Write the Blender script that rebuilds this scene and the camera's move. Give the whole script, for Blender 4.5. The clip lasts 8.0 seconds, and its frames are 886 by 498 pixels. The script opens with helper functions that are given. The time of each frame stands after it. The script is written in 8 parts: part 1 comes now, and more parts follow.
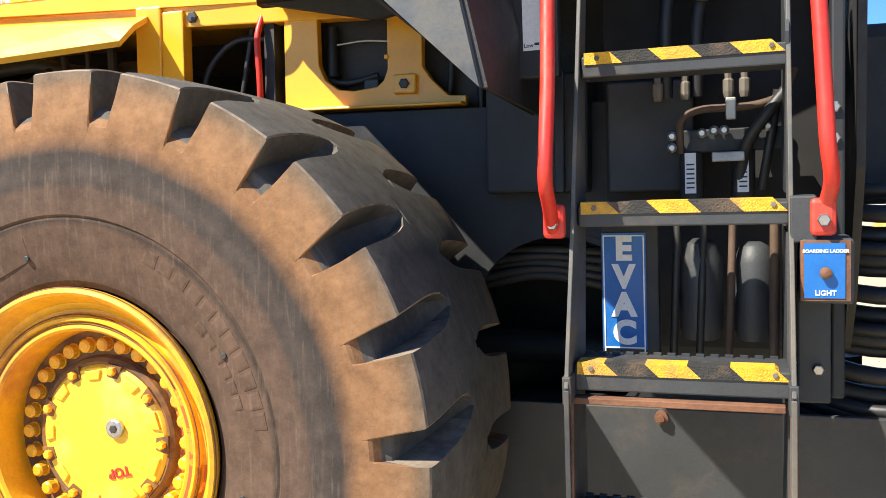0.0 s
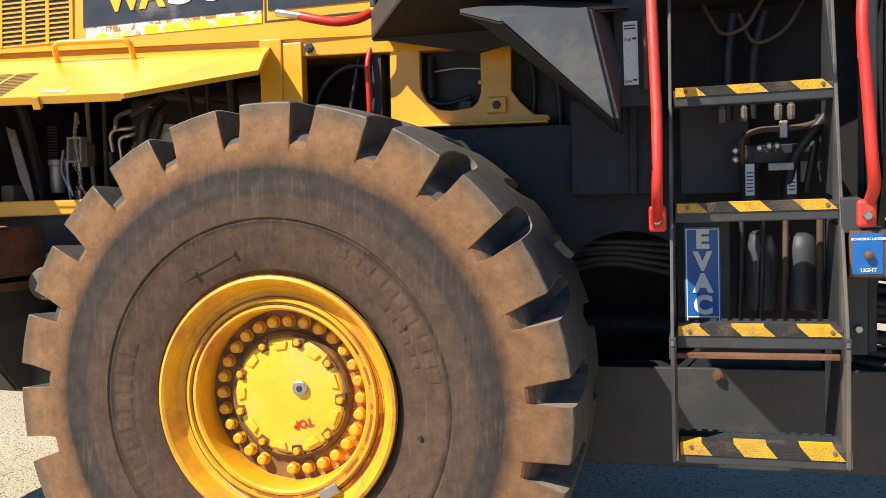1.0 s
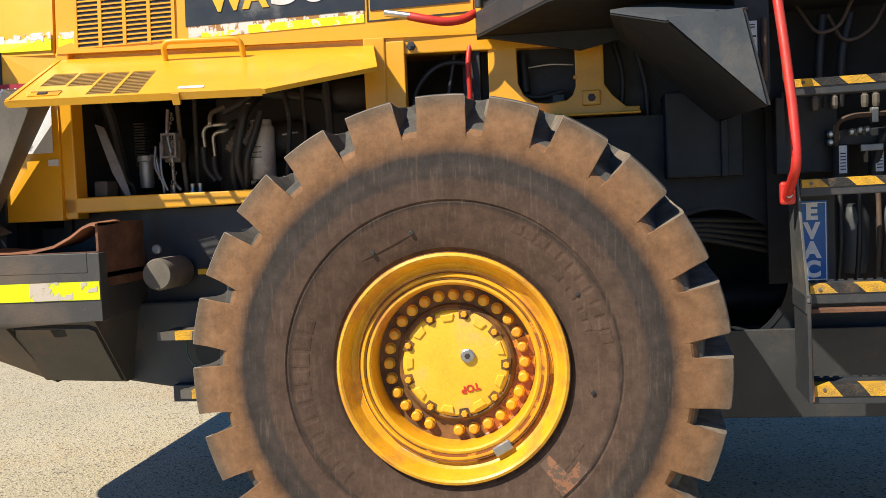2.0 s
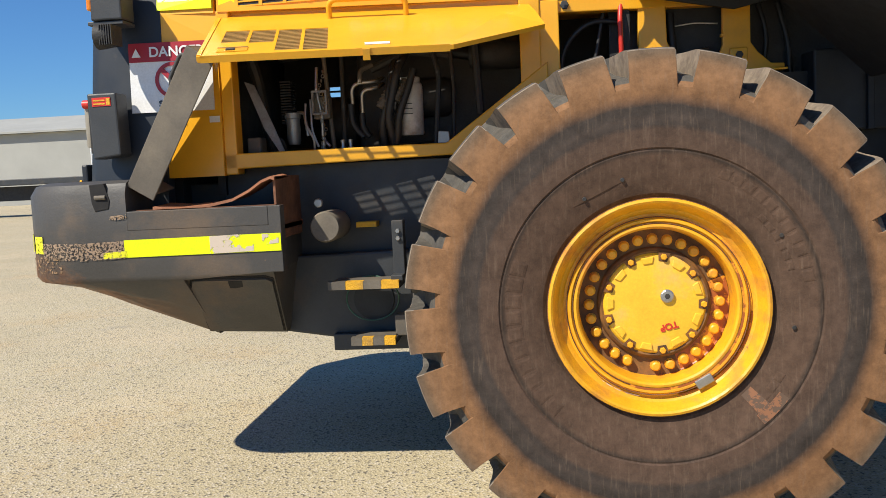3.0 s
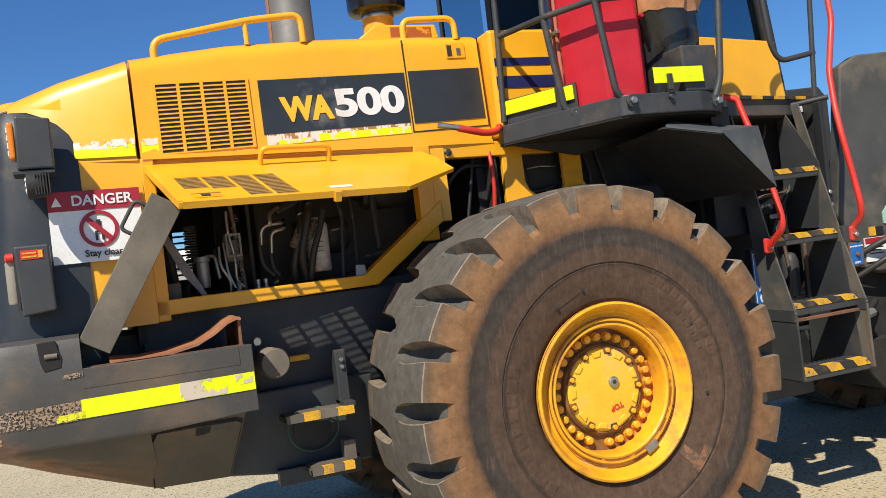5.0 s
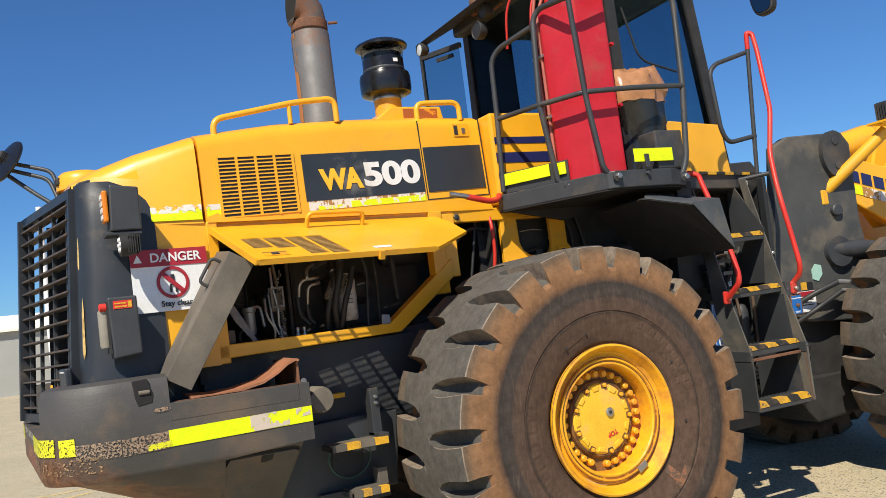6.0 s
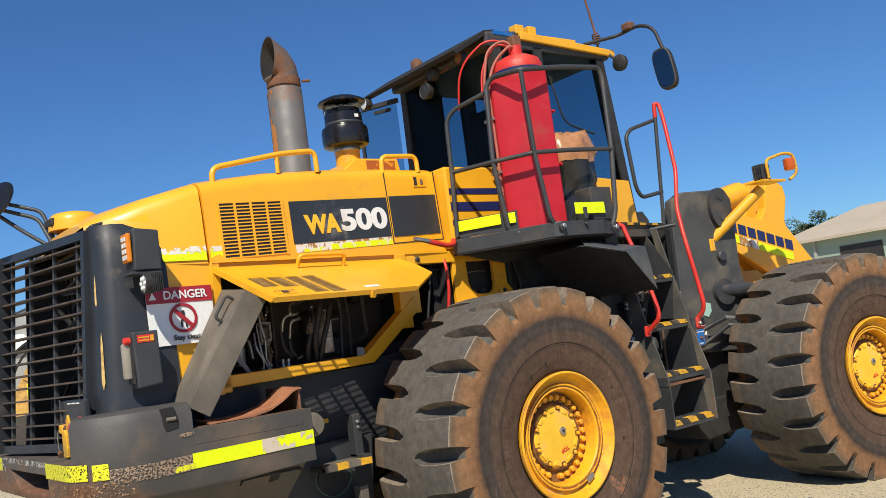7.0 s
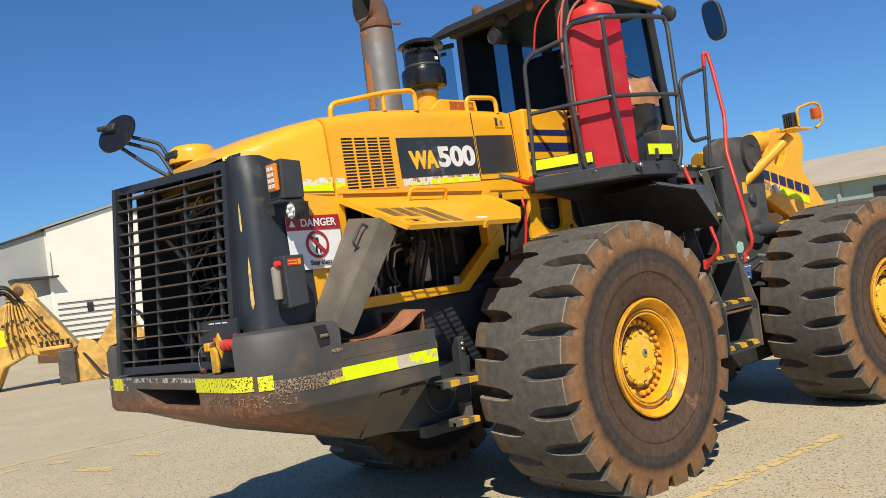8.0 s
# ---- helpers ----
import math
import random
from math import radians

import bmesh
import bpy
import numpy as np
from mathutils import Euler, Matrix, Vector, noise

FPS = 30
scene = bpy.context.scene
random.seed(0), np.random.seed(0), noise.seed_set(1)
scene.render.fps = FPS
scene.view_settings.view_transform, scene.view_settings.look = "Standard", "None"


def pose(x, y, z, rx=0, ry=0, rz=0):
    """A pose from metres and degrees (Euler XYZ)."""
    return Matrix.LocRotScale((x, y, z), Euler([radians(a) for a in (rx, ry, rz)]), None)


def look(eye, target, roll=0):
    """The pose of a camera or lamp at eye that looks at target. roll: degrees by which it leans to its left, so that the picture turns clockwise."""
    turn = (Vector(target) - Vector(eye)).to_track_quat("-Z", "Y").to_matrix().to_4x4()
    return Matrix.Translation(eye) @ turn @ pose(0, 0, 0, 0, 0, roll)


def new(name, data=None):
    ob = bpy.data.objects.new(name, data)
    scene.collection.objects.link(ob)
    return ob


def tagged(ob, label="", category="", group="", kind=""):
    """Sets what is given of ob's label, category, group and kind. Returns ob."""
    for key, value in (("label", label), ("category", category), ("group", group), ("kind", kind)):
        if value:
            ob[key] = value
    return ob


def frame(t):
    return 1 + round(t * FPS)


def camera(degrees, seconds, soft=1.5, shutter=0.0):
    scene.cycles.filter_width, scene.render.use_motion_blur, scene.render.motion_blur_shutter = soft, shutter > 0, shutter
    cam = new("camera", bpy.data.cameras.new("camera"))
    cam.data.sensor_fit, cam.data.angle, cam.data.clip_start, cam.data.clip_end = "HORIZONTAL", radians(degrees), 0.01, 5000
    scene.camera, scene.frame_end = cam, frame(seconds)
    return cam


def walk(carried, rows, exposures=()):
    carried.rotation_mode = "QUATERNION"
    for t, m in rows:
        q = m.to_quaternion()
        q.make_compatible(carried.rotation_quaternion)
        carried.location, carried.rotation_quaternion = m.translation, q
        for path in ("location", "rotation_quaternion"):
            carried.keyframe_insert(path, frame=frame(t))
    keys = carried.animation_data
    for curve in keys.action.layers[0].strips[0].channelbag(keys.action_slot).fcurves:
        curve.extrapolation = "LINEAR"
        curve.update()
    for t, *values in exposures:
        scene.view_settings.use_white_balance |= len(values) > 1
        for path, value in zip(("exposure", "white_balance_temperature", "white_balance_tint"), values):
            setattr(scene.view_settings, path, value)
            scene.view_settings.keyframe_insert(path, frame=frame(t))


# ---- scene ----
cam = camera(52.7, 8.0, soft=0.8)
PATH = [
    (0, (1.599, -3.449, 1.543), (1.000, -1.543, 1.439), -0.73),
    (0.5, (1.434, -3.831, 1.560), (0.850, -1.921, 1.453), -0.84),
    (1, (1.271, -4.190, 1.572), (0.762, -2.259, 1.459), -1.24),
    (1.5, (0.910, -4.485, 1.586), (0.566, -2.518, 1.473), -1.96),
    (2, (0.443, -4.671, 1.532), (0.154, -2.695, 1.416), -2.43),
    (2.2, (0.235, -4.716, 1.536), (-0.050, -2.739, 1.419), -2.23),
    (3.3, (-0.703, -5.005, 1.483), (-0.775, -3.017, 1.282), -3.5),
    (3.5, (-0.874, -5.006, 1.516), (-0.813, -3.018, 1.312), -4.2),
    (4, (-1.354, -5.092, 1.537), (-0.965, -3.141, 1.333), -5.7),
    (4.5, (-1.807, -5.132, 1.539), (-1.216, -3.224, 1.437), -6.6),
    (5, (-2.23, -5.166, 1.577), (-1.485, -3.311, 1.625), -7.1),
    (5.2, (-2.38, -5.243, 1.546), (-1.604, -3.403, 1.648), -7.3),
    (6.3, (-3.381, -5.721, 1.621), (-2.367, -4.005, 1.782), -7.4),
    (6.5, (-3.601, -5.759, 1.637), (-2.52, -4.084, 1.8), -7.5),
    (7, (-4.102, -5.749, 1.678), (-2.874, -4.182, 1.865), -7.6),
    (7.5, (-4.669, -5.581, 1.685), (-3.361, -4.082, 1.891), -7.6),
    (7.7, (-4.962, -5.503, 1.67), (-3.639, -4.013, 1.838), -7.3),
    (7.9, (-5.112, -5.406, 1.673), (-3.782, -3.915, 1.774), -7.4),
    (8, (-5.208, -5.365, 1.659), (-3.88, -3.87, 1.724), -7.4),
]
walk(cam, [(t, look(eye, target, roll)) for t, eye, target, roll in PATH],
     exposures=[(0.0, 1.20), (0.5, 0.97), (1.0, 0.62), (1.5, 0.42), (2.0, 0.36), (3.5, 0.25), (5.0, 0.22), (6.5, 0.16), (8.0, 0.10)])

# ---- world and light ----
SUN_FROM = Vector((-0.62, -0.67, 1.0)).normalized()
world = bpy.data.worlds.new("sky")
scene.world = world
world.use_nodes = True
wn = world.node_tree
wbg = wn.nodes["Background"]
skytex = wn.nodes.new("ShaderNodeTexSky")
skytex.sky_type = "NISHITA"
skytex.sun_disc = False
skytex.sun_elevation = math.asin(SUN_FROM.z)
skytex.sun_rotation = math.atan2(SUN_FROM.x, SUN_FROM.y)
skytex.air_density, skytex.dust_density, skytex.ozone_density = 1.0, 0.0, 8.0
tint = wn.nodes.new("ShaderNodeMix")
tint.data_type, tint.blend_type = "RGBA", "MULTIPLY"
tint.inputs[0].default_value = 1.0
tint.inputs[7].default_value = (0.62, 0.89, 1.12, 1)
wn.links.new(skytex.outputs[0], tint.inputs[6])
wn.links.new(tint.outputs[2], wbg.inputs[0])
wbg.inputs[1].default_value = 0.084
sun = new("sun", bpy.data.lights.new("sun", "SUN"))
sun.data.energy, sun.data.angle, sun.data.color = 5.0, radians(0.53), (1.0, 0.93, 0.80)
sun.matrix_world = look(SUN_FROM * 60, (0, 0, 0))


# ---- materials ----
def mat(name, color, rough=0.5, metal=0.0, vary=0.12, scale=6.0, dust=None, dust_amt=0.0, dust_scale=1.5, bump=0.02,
        bump_scale=60.0, chips=None, chip_amt=0.0, chip_scale=9.0, coat=0.0, grain=0.10):
    """Paint, rubber, metal: broad tone changes, dust in patches, worn chips, fine relief."""
    m = bpy.data.materials.new(name)
    m.use_nodes = True
    nt = m.node_tree
    N, L = nt.nodes, nt.links
    b = N["Principled BSDF"]
    co = N.new("ShaderNodeTexCoord").outputs["Object"]

    def nz(s, detail=5.0, rough_=0.6):
        n = N.new("ShaderNodeTexNoise")
        n.inputs["Scale"].default_value, n.inputs["Detail"].default_value, n.inputs["Roughness"].default_value = s, detail, rough_
        L.new(co, n.inputs["Vector"])
        return n.outputs["Fac"]

    def ramp(fac, lo, hi, a=0.0, c=1.0):
        r = N.new("ShaderNodeMapRange")
        r.inputs["From Min"].default_value, r.inputs["From Max"].default_value = lo, hi
        r.inputs["To Min"].default_value, r.inputs["To Max"].default_value = a, c
        L.new(fac, r.inputs["Value"])
        return r.outputs[0]

    def mix(fac, a, c):
        x = N.new("ShaderNodeMix")
        x.data_type = "RGBA"
        L.new(fac, x.inputs[0])
        for v, sock in ((a, x.inputs[6]), (c, x.inputs[7])):
            if isinstance(v, tuple):
                sock.default_value = (*v, 1)
            else:
                L.new(v, sock)
        return x.outputs[2]

    lo = tuple(c * (1 - vary) for c in color)
    hi = tuple(min(1, c * (1 + vary)) for c in color)
    col = mix(ramp(nz(scale), 0.3, 0.7), lo, hi)
    rsock = ramp(nz(scale * 2.3), 0.25, 0.75, max(0.02, rough - 0.08), min(1, rough + 0.1))
    if dust:
        f = ramp(nz(dust_scale, 7.0, 0.65), 0.62 - dust_amt * 0.45, 0.85 - dust_amt * 0.35)
        col = mix(f, col, dust)
        rr = N.new("ShaderNodeMix")
        L.new(f, rr.inputs[0])
        L.new(rsock, rr.inputs[2])
        rr.inputs[3].default_value = 0.9
        rsock = rr.outputs[0]
    if chips:
        f = ramp(nz(chip_scale, 9.0, 0.72), 0.70 - chip_amt, 0.72 - chip_amt)
        col = mix(f, col, chips)
    if grain:
        g = N.new("ShaderNodeMix")
        g.data_type, g.blend_type = "RGBA", "MULTIPLY"
        g.inputs[0].default_value = 1.0
        L.new(col, g.inputs[6])
        L.new(ramp(nz(95.0, 4.0, 0.8), 0.3, 0.7, 1 - grain, 1 + grain), g.inputs[7])
        col = g.outputs[2]
    L.new(col, b.inputs["Base Color"])
    L.new(rsock, b.inputs["Roughness"])
    b.inputs["Metallic"].default_value = metal
    b.inputs["Coat Weight"].default_value = coat
    b.inputs["Coat Roughness"].default_value = 0.15
    if bump:
        bp = N.new("ShaderNodeBump")
        bp.inputs["Strength"].default_value, bp.inputs["Distance"].default_value = min(1.0, bump * 10), 0.01
        L.new(nz(bump_scale, 6.0), bp.inputs["Height"])
        L.new(bp.outputs[0], b.inputs["Normal"])
    return m


M = {}
M["yellow"] = mat("yellow_paint", (0.86, 0.42, 0.018), 0.36, vary=0.07, scale=3, dust=(0.42, 0.22, 0.07), dust_amt=0.12, bump=0.004, bump_scale=220, coat=0.25, grain=0.03)
M["rim_yellow"] = mat("rim_yellow_paint", (0.82, 0.40, 0.015), 0.4, vary=0.12, scale=7, dust=(0.42, 0.14, 0.033), dust_amt=0.30, dust_scale=6, bump=0.01, bump_scale=90, chips=(0.10, 0.05, 0.03), chip_amt=0.03, chip_scale=26)
M["letter_yellow"] = mat("yellow_lettering", (0.88, 0.50, 0.030), 0.4, vary=0.08, scale=14, bump=0.0)
M["hub_yellow"] = mat("hub_yellow_paint", (0.84, 0.50, 0.03), 0.45, vary=0.1, scale=5, dust=(0.62, 0.36, 0.16), dust_amt=0.22, dust_scale=5, bump=0.006, bump_scale=90, chips=(0.30, 0.16, 0.05), chip_amt=0.0, chip_scale=26)
M["dark"] = mat("dark_grey_paint", (0.040, 0.043, 0.046), 0.5, vary=0.18, scale=4, dust=(0.12, 0.09, 0.065), dust_amt=0.18, dust_scale=2.5, bump=0.01, bump_scale=120)
M["ladder"] = mat("dusty_ladder_paint", (0.075, 0.075, 0.070), 0.55, vary=0.18, scale=6, dust=(0.17, 0.14, 0.10), dust_amt=0.35, dust_scale=4, bump=0.01, bump_scale=120, chips=(0.20, 0.09, 0.04), chip_amt=0.0, chip_scale=16)
M["guard"] = mat("blue_grey_paint", (0.023, 0.027, 0.033), 0.45, vary=0.12, scale=3, dust=(0.14, 0.11, 0.08), dust_amt=0.10, dust_scale=2.5, bump=0.006, bump_scale=150)
M["bumper"] = mat("dusty_grey_paint", (0.062, 0.058, 0.053), 0.55, vary=0.15, scale=3, dust=(0.16, 0.11, 0.07), dust_amt=0.3, dust_scale=2.2, bump=0.015, bump_scale=90, chips=(0.25, 0.15, 0.08), chip_amt=0.005, chip_scale=14)
M["frame"] = mat("blue_black_frame_paint", (0.018, 0.020, 0.022), 0.55, vary=0.25, scale=5, dust=(0.06, 0.05, 0.04), dust_amt=0.12, dust_scale=3, bump=0.008, bump_scale=120)
M["flange_grime"] = mat("grimy_yellow_flange", (0.20, 0.090, 0.022), 0.6, vary=0.3, scale=14, dust=(0.05, 0.03, 0.02), dust_amt=0.4, dust_scale=10, bump=0.02)
M["skirt"] = mat("blue_grey_side_paint", (0.030, 0.033, 0.037), 0.5, vary=0.2, scale=5, dust=(0.08, 0.065, 0.05), dust_amt=0.15, dust_scale=3, bump=0.008, bump_scale=120)
M["tower"] = mat("dusty_tower_paint", (0.062, 0.063, 0.060), 0.55, vary=0.2, scale=3, dust=(0.17, 0.14, 0.10), dust_amt=0.3, dust_scale=2.5, bump=0.01, bump_scale=120, chips=(0.24, 0.16, 0.09), chip_amt=-0.01, chip_scale=30)
M["old_hose"] = mat("dusty_brown_hose", (0.085, 0.052, 0.034), 0.7, vary=0.25, scale=12, dust=(0.15, 0.10, 0.06), dust_amt=0.3, bump=0.02)
M["black"] = mat("black_grime", (0.026, 0.025, 0.024), 0.6, vary=0.3, scale=8, dust=(0.05, 0.04, 0.03), dust_amt=0.2, bump=0.02, bump_scale=80)
M["steel"] = mat("bare_steel", (0.45, 0.44, 0.42), 0.35, metal=0.9, vary=0.15, scale=12, bump=0.01)
M["rust"] = mat("rusted_steel", (0.17, 0.075, 0.038), 0.8, vary=0.35, scale=10, dust=(0.08, 0.04, 0.025), dust_amt=0.3, dust_scale=8, bump=0.03, bump_scale=60)
M["red"] = mat("red_paint", (0.62, 0.035, 0.022), 0.42, vary=0.1, scale=5, dust=(0.35, 0.10, 0.06), dust_amt=0.18, dust_scale=4, bump=0.006, chips=(0.10, 0.04, 0.03), chip_amt=0.01, chip_scale=20)
M["tank_red"] = mat("tank_red_paint", (0.48, 0.012, 0.022), 0.45, vary=0.1, scale=4, dust=(0.34, 0.05, 0.04), dust_amt=0.2, dust_scale=3, bump=0.005)
M["white"] = mat("white_sheet", (0.78, 0.78, 0.76), 0.45, vary=0.05, scale=5, dust=(0.5, 0.42, 0.32), dust_amt=0.08, bump=0.002)
M["sign_red"] = mat("sign_red", (0.36, 0.02, 0.03), 0.4, vary=0.05, bump=0.0)
M["sign_black"] = mat("sign_black", (0.02, 0.02, 0.022), 0.45, vary=0.05, bump=0.0)
M["blue"] = mat("sign_blue", (0.01, 0.13, 0.42), 0.4, vary=0.08, dust=(0.2, 0.2, 0.22), dust_amt=0.1, bump=0.0)
M["navy"] = mat("navy_stripe", (0.015, 0.022, 0.10), 0.4, vary=0.05, bump=0.0)
M["decal_dark"] = mat("dark_decal", (0.030, 0.036, 0.042), 0.35, vary=0.1, scale=5, dust=(0.3, 0.3, 0.3), dust_amt=0.0, bump=0.0)
M["stack"] = mat("weathered_pipe", (0.15, 0.145, 0.14), 0.6, metal=0.3, vary=0.15, scale=4, dust=(0.30, 0.125, 0.045), dust_amt=0.22, dust_scale=3, bump=0.01)
M["lime"] = mat("lime_reflective_tape", (0.76, 0.86, 0.0), 0.4, vary=0.06, scale=20, bump=0.003)
M["hazard"] = mat("hazard_yellow", (0.72, 0.38, 0.02), 0.65, vary=0.15, scale=20, dust=(0.25, 0.16, 0.08), dust_amt=0.3, dust_scale=9, bump=0.05, bump_scale=200)
M["hazard_black"] = mat("hazard_black", (0.025, 0.024, 0.022), 0.75, vary=0.2, scale=20, dust=(0.15, 0.1, 0.06), dust_amt=0.25, dust_scale=9, bump=0.05, bump_scale=200)
M["hose"] = mat("black_hose", (0.022, 0.022, 0.022), 0.5, vary=0.2, bump=0.01)
M["leather"] = mat("worn_orange_rubber", (0.34, 0.14, 0.07), 0.65, vary=0.2, scale=8, dust=(0.2, 0.12, 0.07), dust_amt=0.3, bump=0.02)
M["amber"] = mat("amber_lens", (0.75, 0.22, 0.01), 0.15, vary=0.05, bump=0.0)
M["lens"] = mat("lamp_lens", (0.62, 0.64, 0.62), 0.12, vary=0.1, scale=30, bump=0.0)
M["red_lens"] = mat("orange_red_lens", (0.55, 0.10, 0.015), 0.2, vary=0.05, bump=0.0)
M["galv"] = mat("galvanised_sheet", (0.35, 0.35, 0.34), 0.45, metal=0.6, vary=0.15, scale=9, bump=0.0)
M["bag_brown"] = mat("brown_plastic_bag", (0.42, 0.20, 0.09), 0.3, vary=0.25, scale=9, bump=0.02, bump_scale=25)
M["bag_black"] = mat("black_plastic_film", (0.02, 0.02, 0.02), 0.12, vary=0.2, scale=9, bump=0.04, bump_scale=18)
M["wall_white"] = mat("white_cladding", (0.84, 0.81, 0.69), 0.7, vary=0.06, scale=0.4, bump=0.0)
M["wall_grey"] = mat("grey_cladding", (0.36, 0.36, 0.33), 0.7, vary=0.08, scale=0.4, bump=0.0)
M["wall_green"] = mat("pale_green_cladding", (0.30, 0.38, 0.31), 0.7, vary=0.08, scale=0.3, bump=0.0)
M["roof_tan"] = mat("tan_metal_roof", (0.48, 0.40, 0.29), 0.6, vary=0.08, scale=0.3, bump=0.0)
M["foliage"] = mat("foliage", (0.06, 0.085, 0.03), 0.6, vary=0.5, scale=1.5, bump=0.0)
M["bark"] = mat("bark", (0.12, 0.08, 0.05), 0.9, vary=0.3, bump=0.05, bump_scale=20)

# tyre rubber: dark, with red-brown dust toward the shoulder and the wheel's scuffed rings
def rubber_material():
    m = bpy.data.materials.new("dusty_rubber")
    m.use_nodes = True
    nt = m.node_tree
    N, L = nt.nodes, nt.links
    b = N["Principled BSDF"]
    tc = N.new("ShaderNodeTexCoord").outputs["Object"]
    sep = N.new("ShaderNodeSeparateXYZ")
    L.new(tc, sep.inputs[0])

    def math_(op, a, c=None):
        n = N.new("ShaderNodeMath")
        n.operation = op
        for i, v in enumerate((a, c)):
            if v is None:
                continue
            if isinstance(v, (int, float)):
                n.inputs[i].default_value = v
            else:
                L.new(v, n.inputs[i])
        return n.outputs[0]

    x2, z2 = math_("MULTIPLY", sep.outputs[0], sep.outputs[0]), math_("MULTIPLY", sep.outputs[2], sep.outputs[2])
    rad = math_("SQRT", math_("ADD", x2, z2))

    def nz(s, detail=6.0, r=0.65, vec=tc):
        n = N.new("ShaderNodeTexNoise")
        n.inputs["Scale"].default_value, n.inputs["Detail"].default_value, n.inputs["Roughness"].default_value = s, detail, r
        L.new(vec, n.inputs["Vector"])
        return n.outputs["Fac"]

    wob = math_("ADD", rad, math_("MULTIPLY", math_("SUBTRACT", nz(6.0), 0.5), 0.032))
    cr = N.new("ShaderNodeValToRGB")
    e = cr.color_ramp.elements
    e[0].position, e[0].color = 0.40, (0.060, 0.040, 0.029, 1)
    e[1].position, e[1].color = 1.0, (0.13, 0.11, 0.09, 1)
    for p, c in ((0.46, (0.090, 0.055, 0.037)), (0.575, (0.098, 0.060, 0.041)), (0.592, (0.044, 0.032, 0.025)), (0.603, (0.092, 0.057, 0.040)), (0.672, (0.085, 0.055, 0.040)), (0.690, (0.052, 0.041, 0.035)), (0.715, (0.062, 0.047, 0.039)), (0.735, (0.050, 0.040, 0.034)), (0.758, (0.044, 0.035, 0.030)),
                 (0.775, (0.110, 0.063, 0.038)), (0.805, (0.200, 0.104, 0.050)), (0.87, (0.235, 0.124, 0.060)), (0.92, (0.215, 0.121, 0.064)), (0.945, (0.15, 0.098, 0.060))):
        k = e.new(p)
        k.color = (*c, 1)
    L.new(wob, cr.inputs[0])
    # the tread band itself is greyer than the shoulder
    tread = N.new("ShaderNodeMapRange")
    tread.inputs["From Min"].default_value, tread.inputs["From Max"].default_value = 0.3375, 0.3405
    L.new(math_("ABSOLUTE", sep.outputs[1]), tread.inputs["Value"])
    outer = N.new("ShaderNodeMapRange")
    outer.inputs["From Min"].default_value, outer.inputs["From Max"].default_value = 0.80, 0.84
    L.new(rad, outer.inputs["Value"])
    inv = math_("SUBTRACT", 1.0, tread.outputs[0])
    tf = math_("MULTIPLY", inv, outer.outputs[0])
    grey = N.new("ShaderNodeMix")
    grey.data_type = "RGBA"
    L.new(tf, grey.inputs[0])
    L.new(cr.outputs[0], grey.inputs[6])
    tr = N.new("ShaderNodeMix")
    tr.data_type = "RGBA"
    tr.inputs[6].default_value, tr.inputs[7].default_value = (0.066, 0.062, 0.056, 1), (0.128, 0.116, 0.098, 1)
    L.new(nz(3.0), tr.inputs[0])
    L.new(tr.outputs[2], grey.inputs[7])
    # scuffs: fine streaks and blotches
    mp = N.new("ShaderNodeMapping")
    mp.inputs["Scale"].default_value = (85, 85, 8)
    L.new(tc, mp.inputs[0])
    st = N.new("ShaderNodeMapRange")
    st.inputs["From Min"].default_value, st.inputs["From Max"].default_value, st.inputs["To Max"].default_value = 0.54, 0.78, 0.34
    L.new(nz(1.0, 4.0, 0.6, mp.outputs[0]), st.inputs["Value"])
    scuff = N.new("ShaderNodeMix")
    scuff.data_type = "RGBA"
    L.new(st.outputs[0], scuff.inputs[0])
    L.new(grey.outputs[2], scuff.inputs[6])
    scuff.inputs[7].default_value = (0.21, 0.15, 0.105, 1)
    bl = N.new("ShaderNodeMix")
    bl.data_type, bl.blend_type = "RGBA", "MULTIPLY"
    bl.inputs[0].default_value = 1.0
    br = N.new("ShaderNodeMapRange")
    br.inputs["From Min"].default_value, br.inputs["From Max"].default_value = 0.3, 0.7
    br.inputs["To Min"].default_value, br.inputs["To Max"].default_value = 0.60, 1.38
    L.new(nz(16.0, 12.0, 0.78), br.inputs["Value"])
    L.new(scuff.outputs[2], bl.inputs[6])
    L.new(br.outputs[0], bl.inputs[7])
    L.new(bl.outputs[2], b.inputs["Base Color"])
    b.inputs["Roughness"].default_value = 0.88
    b.inputs["Specular IOR Level"].default_value = 0.22
    bp = N.new("ShaderNodeBump")
    bp.inputs["Strength"].default_value, bp.inputs["Distance"].default_value = 0.22, 0.01
    L.new(nz(110.0, 6.0, 0.75), bp.inputs["Height"])
    L.new(bp.outputs[0], b.inputs["Normal"])
    return m


M["rubber"] = rubber_material()


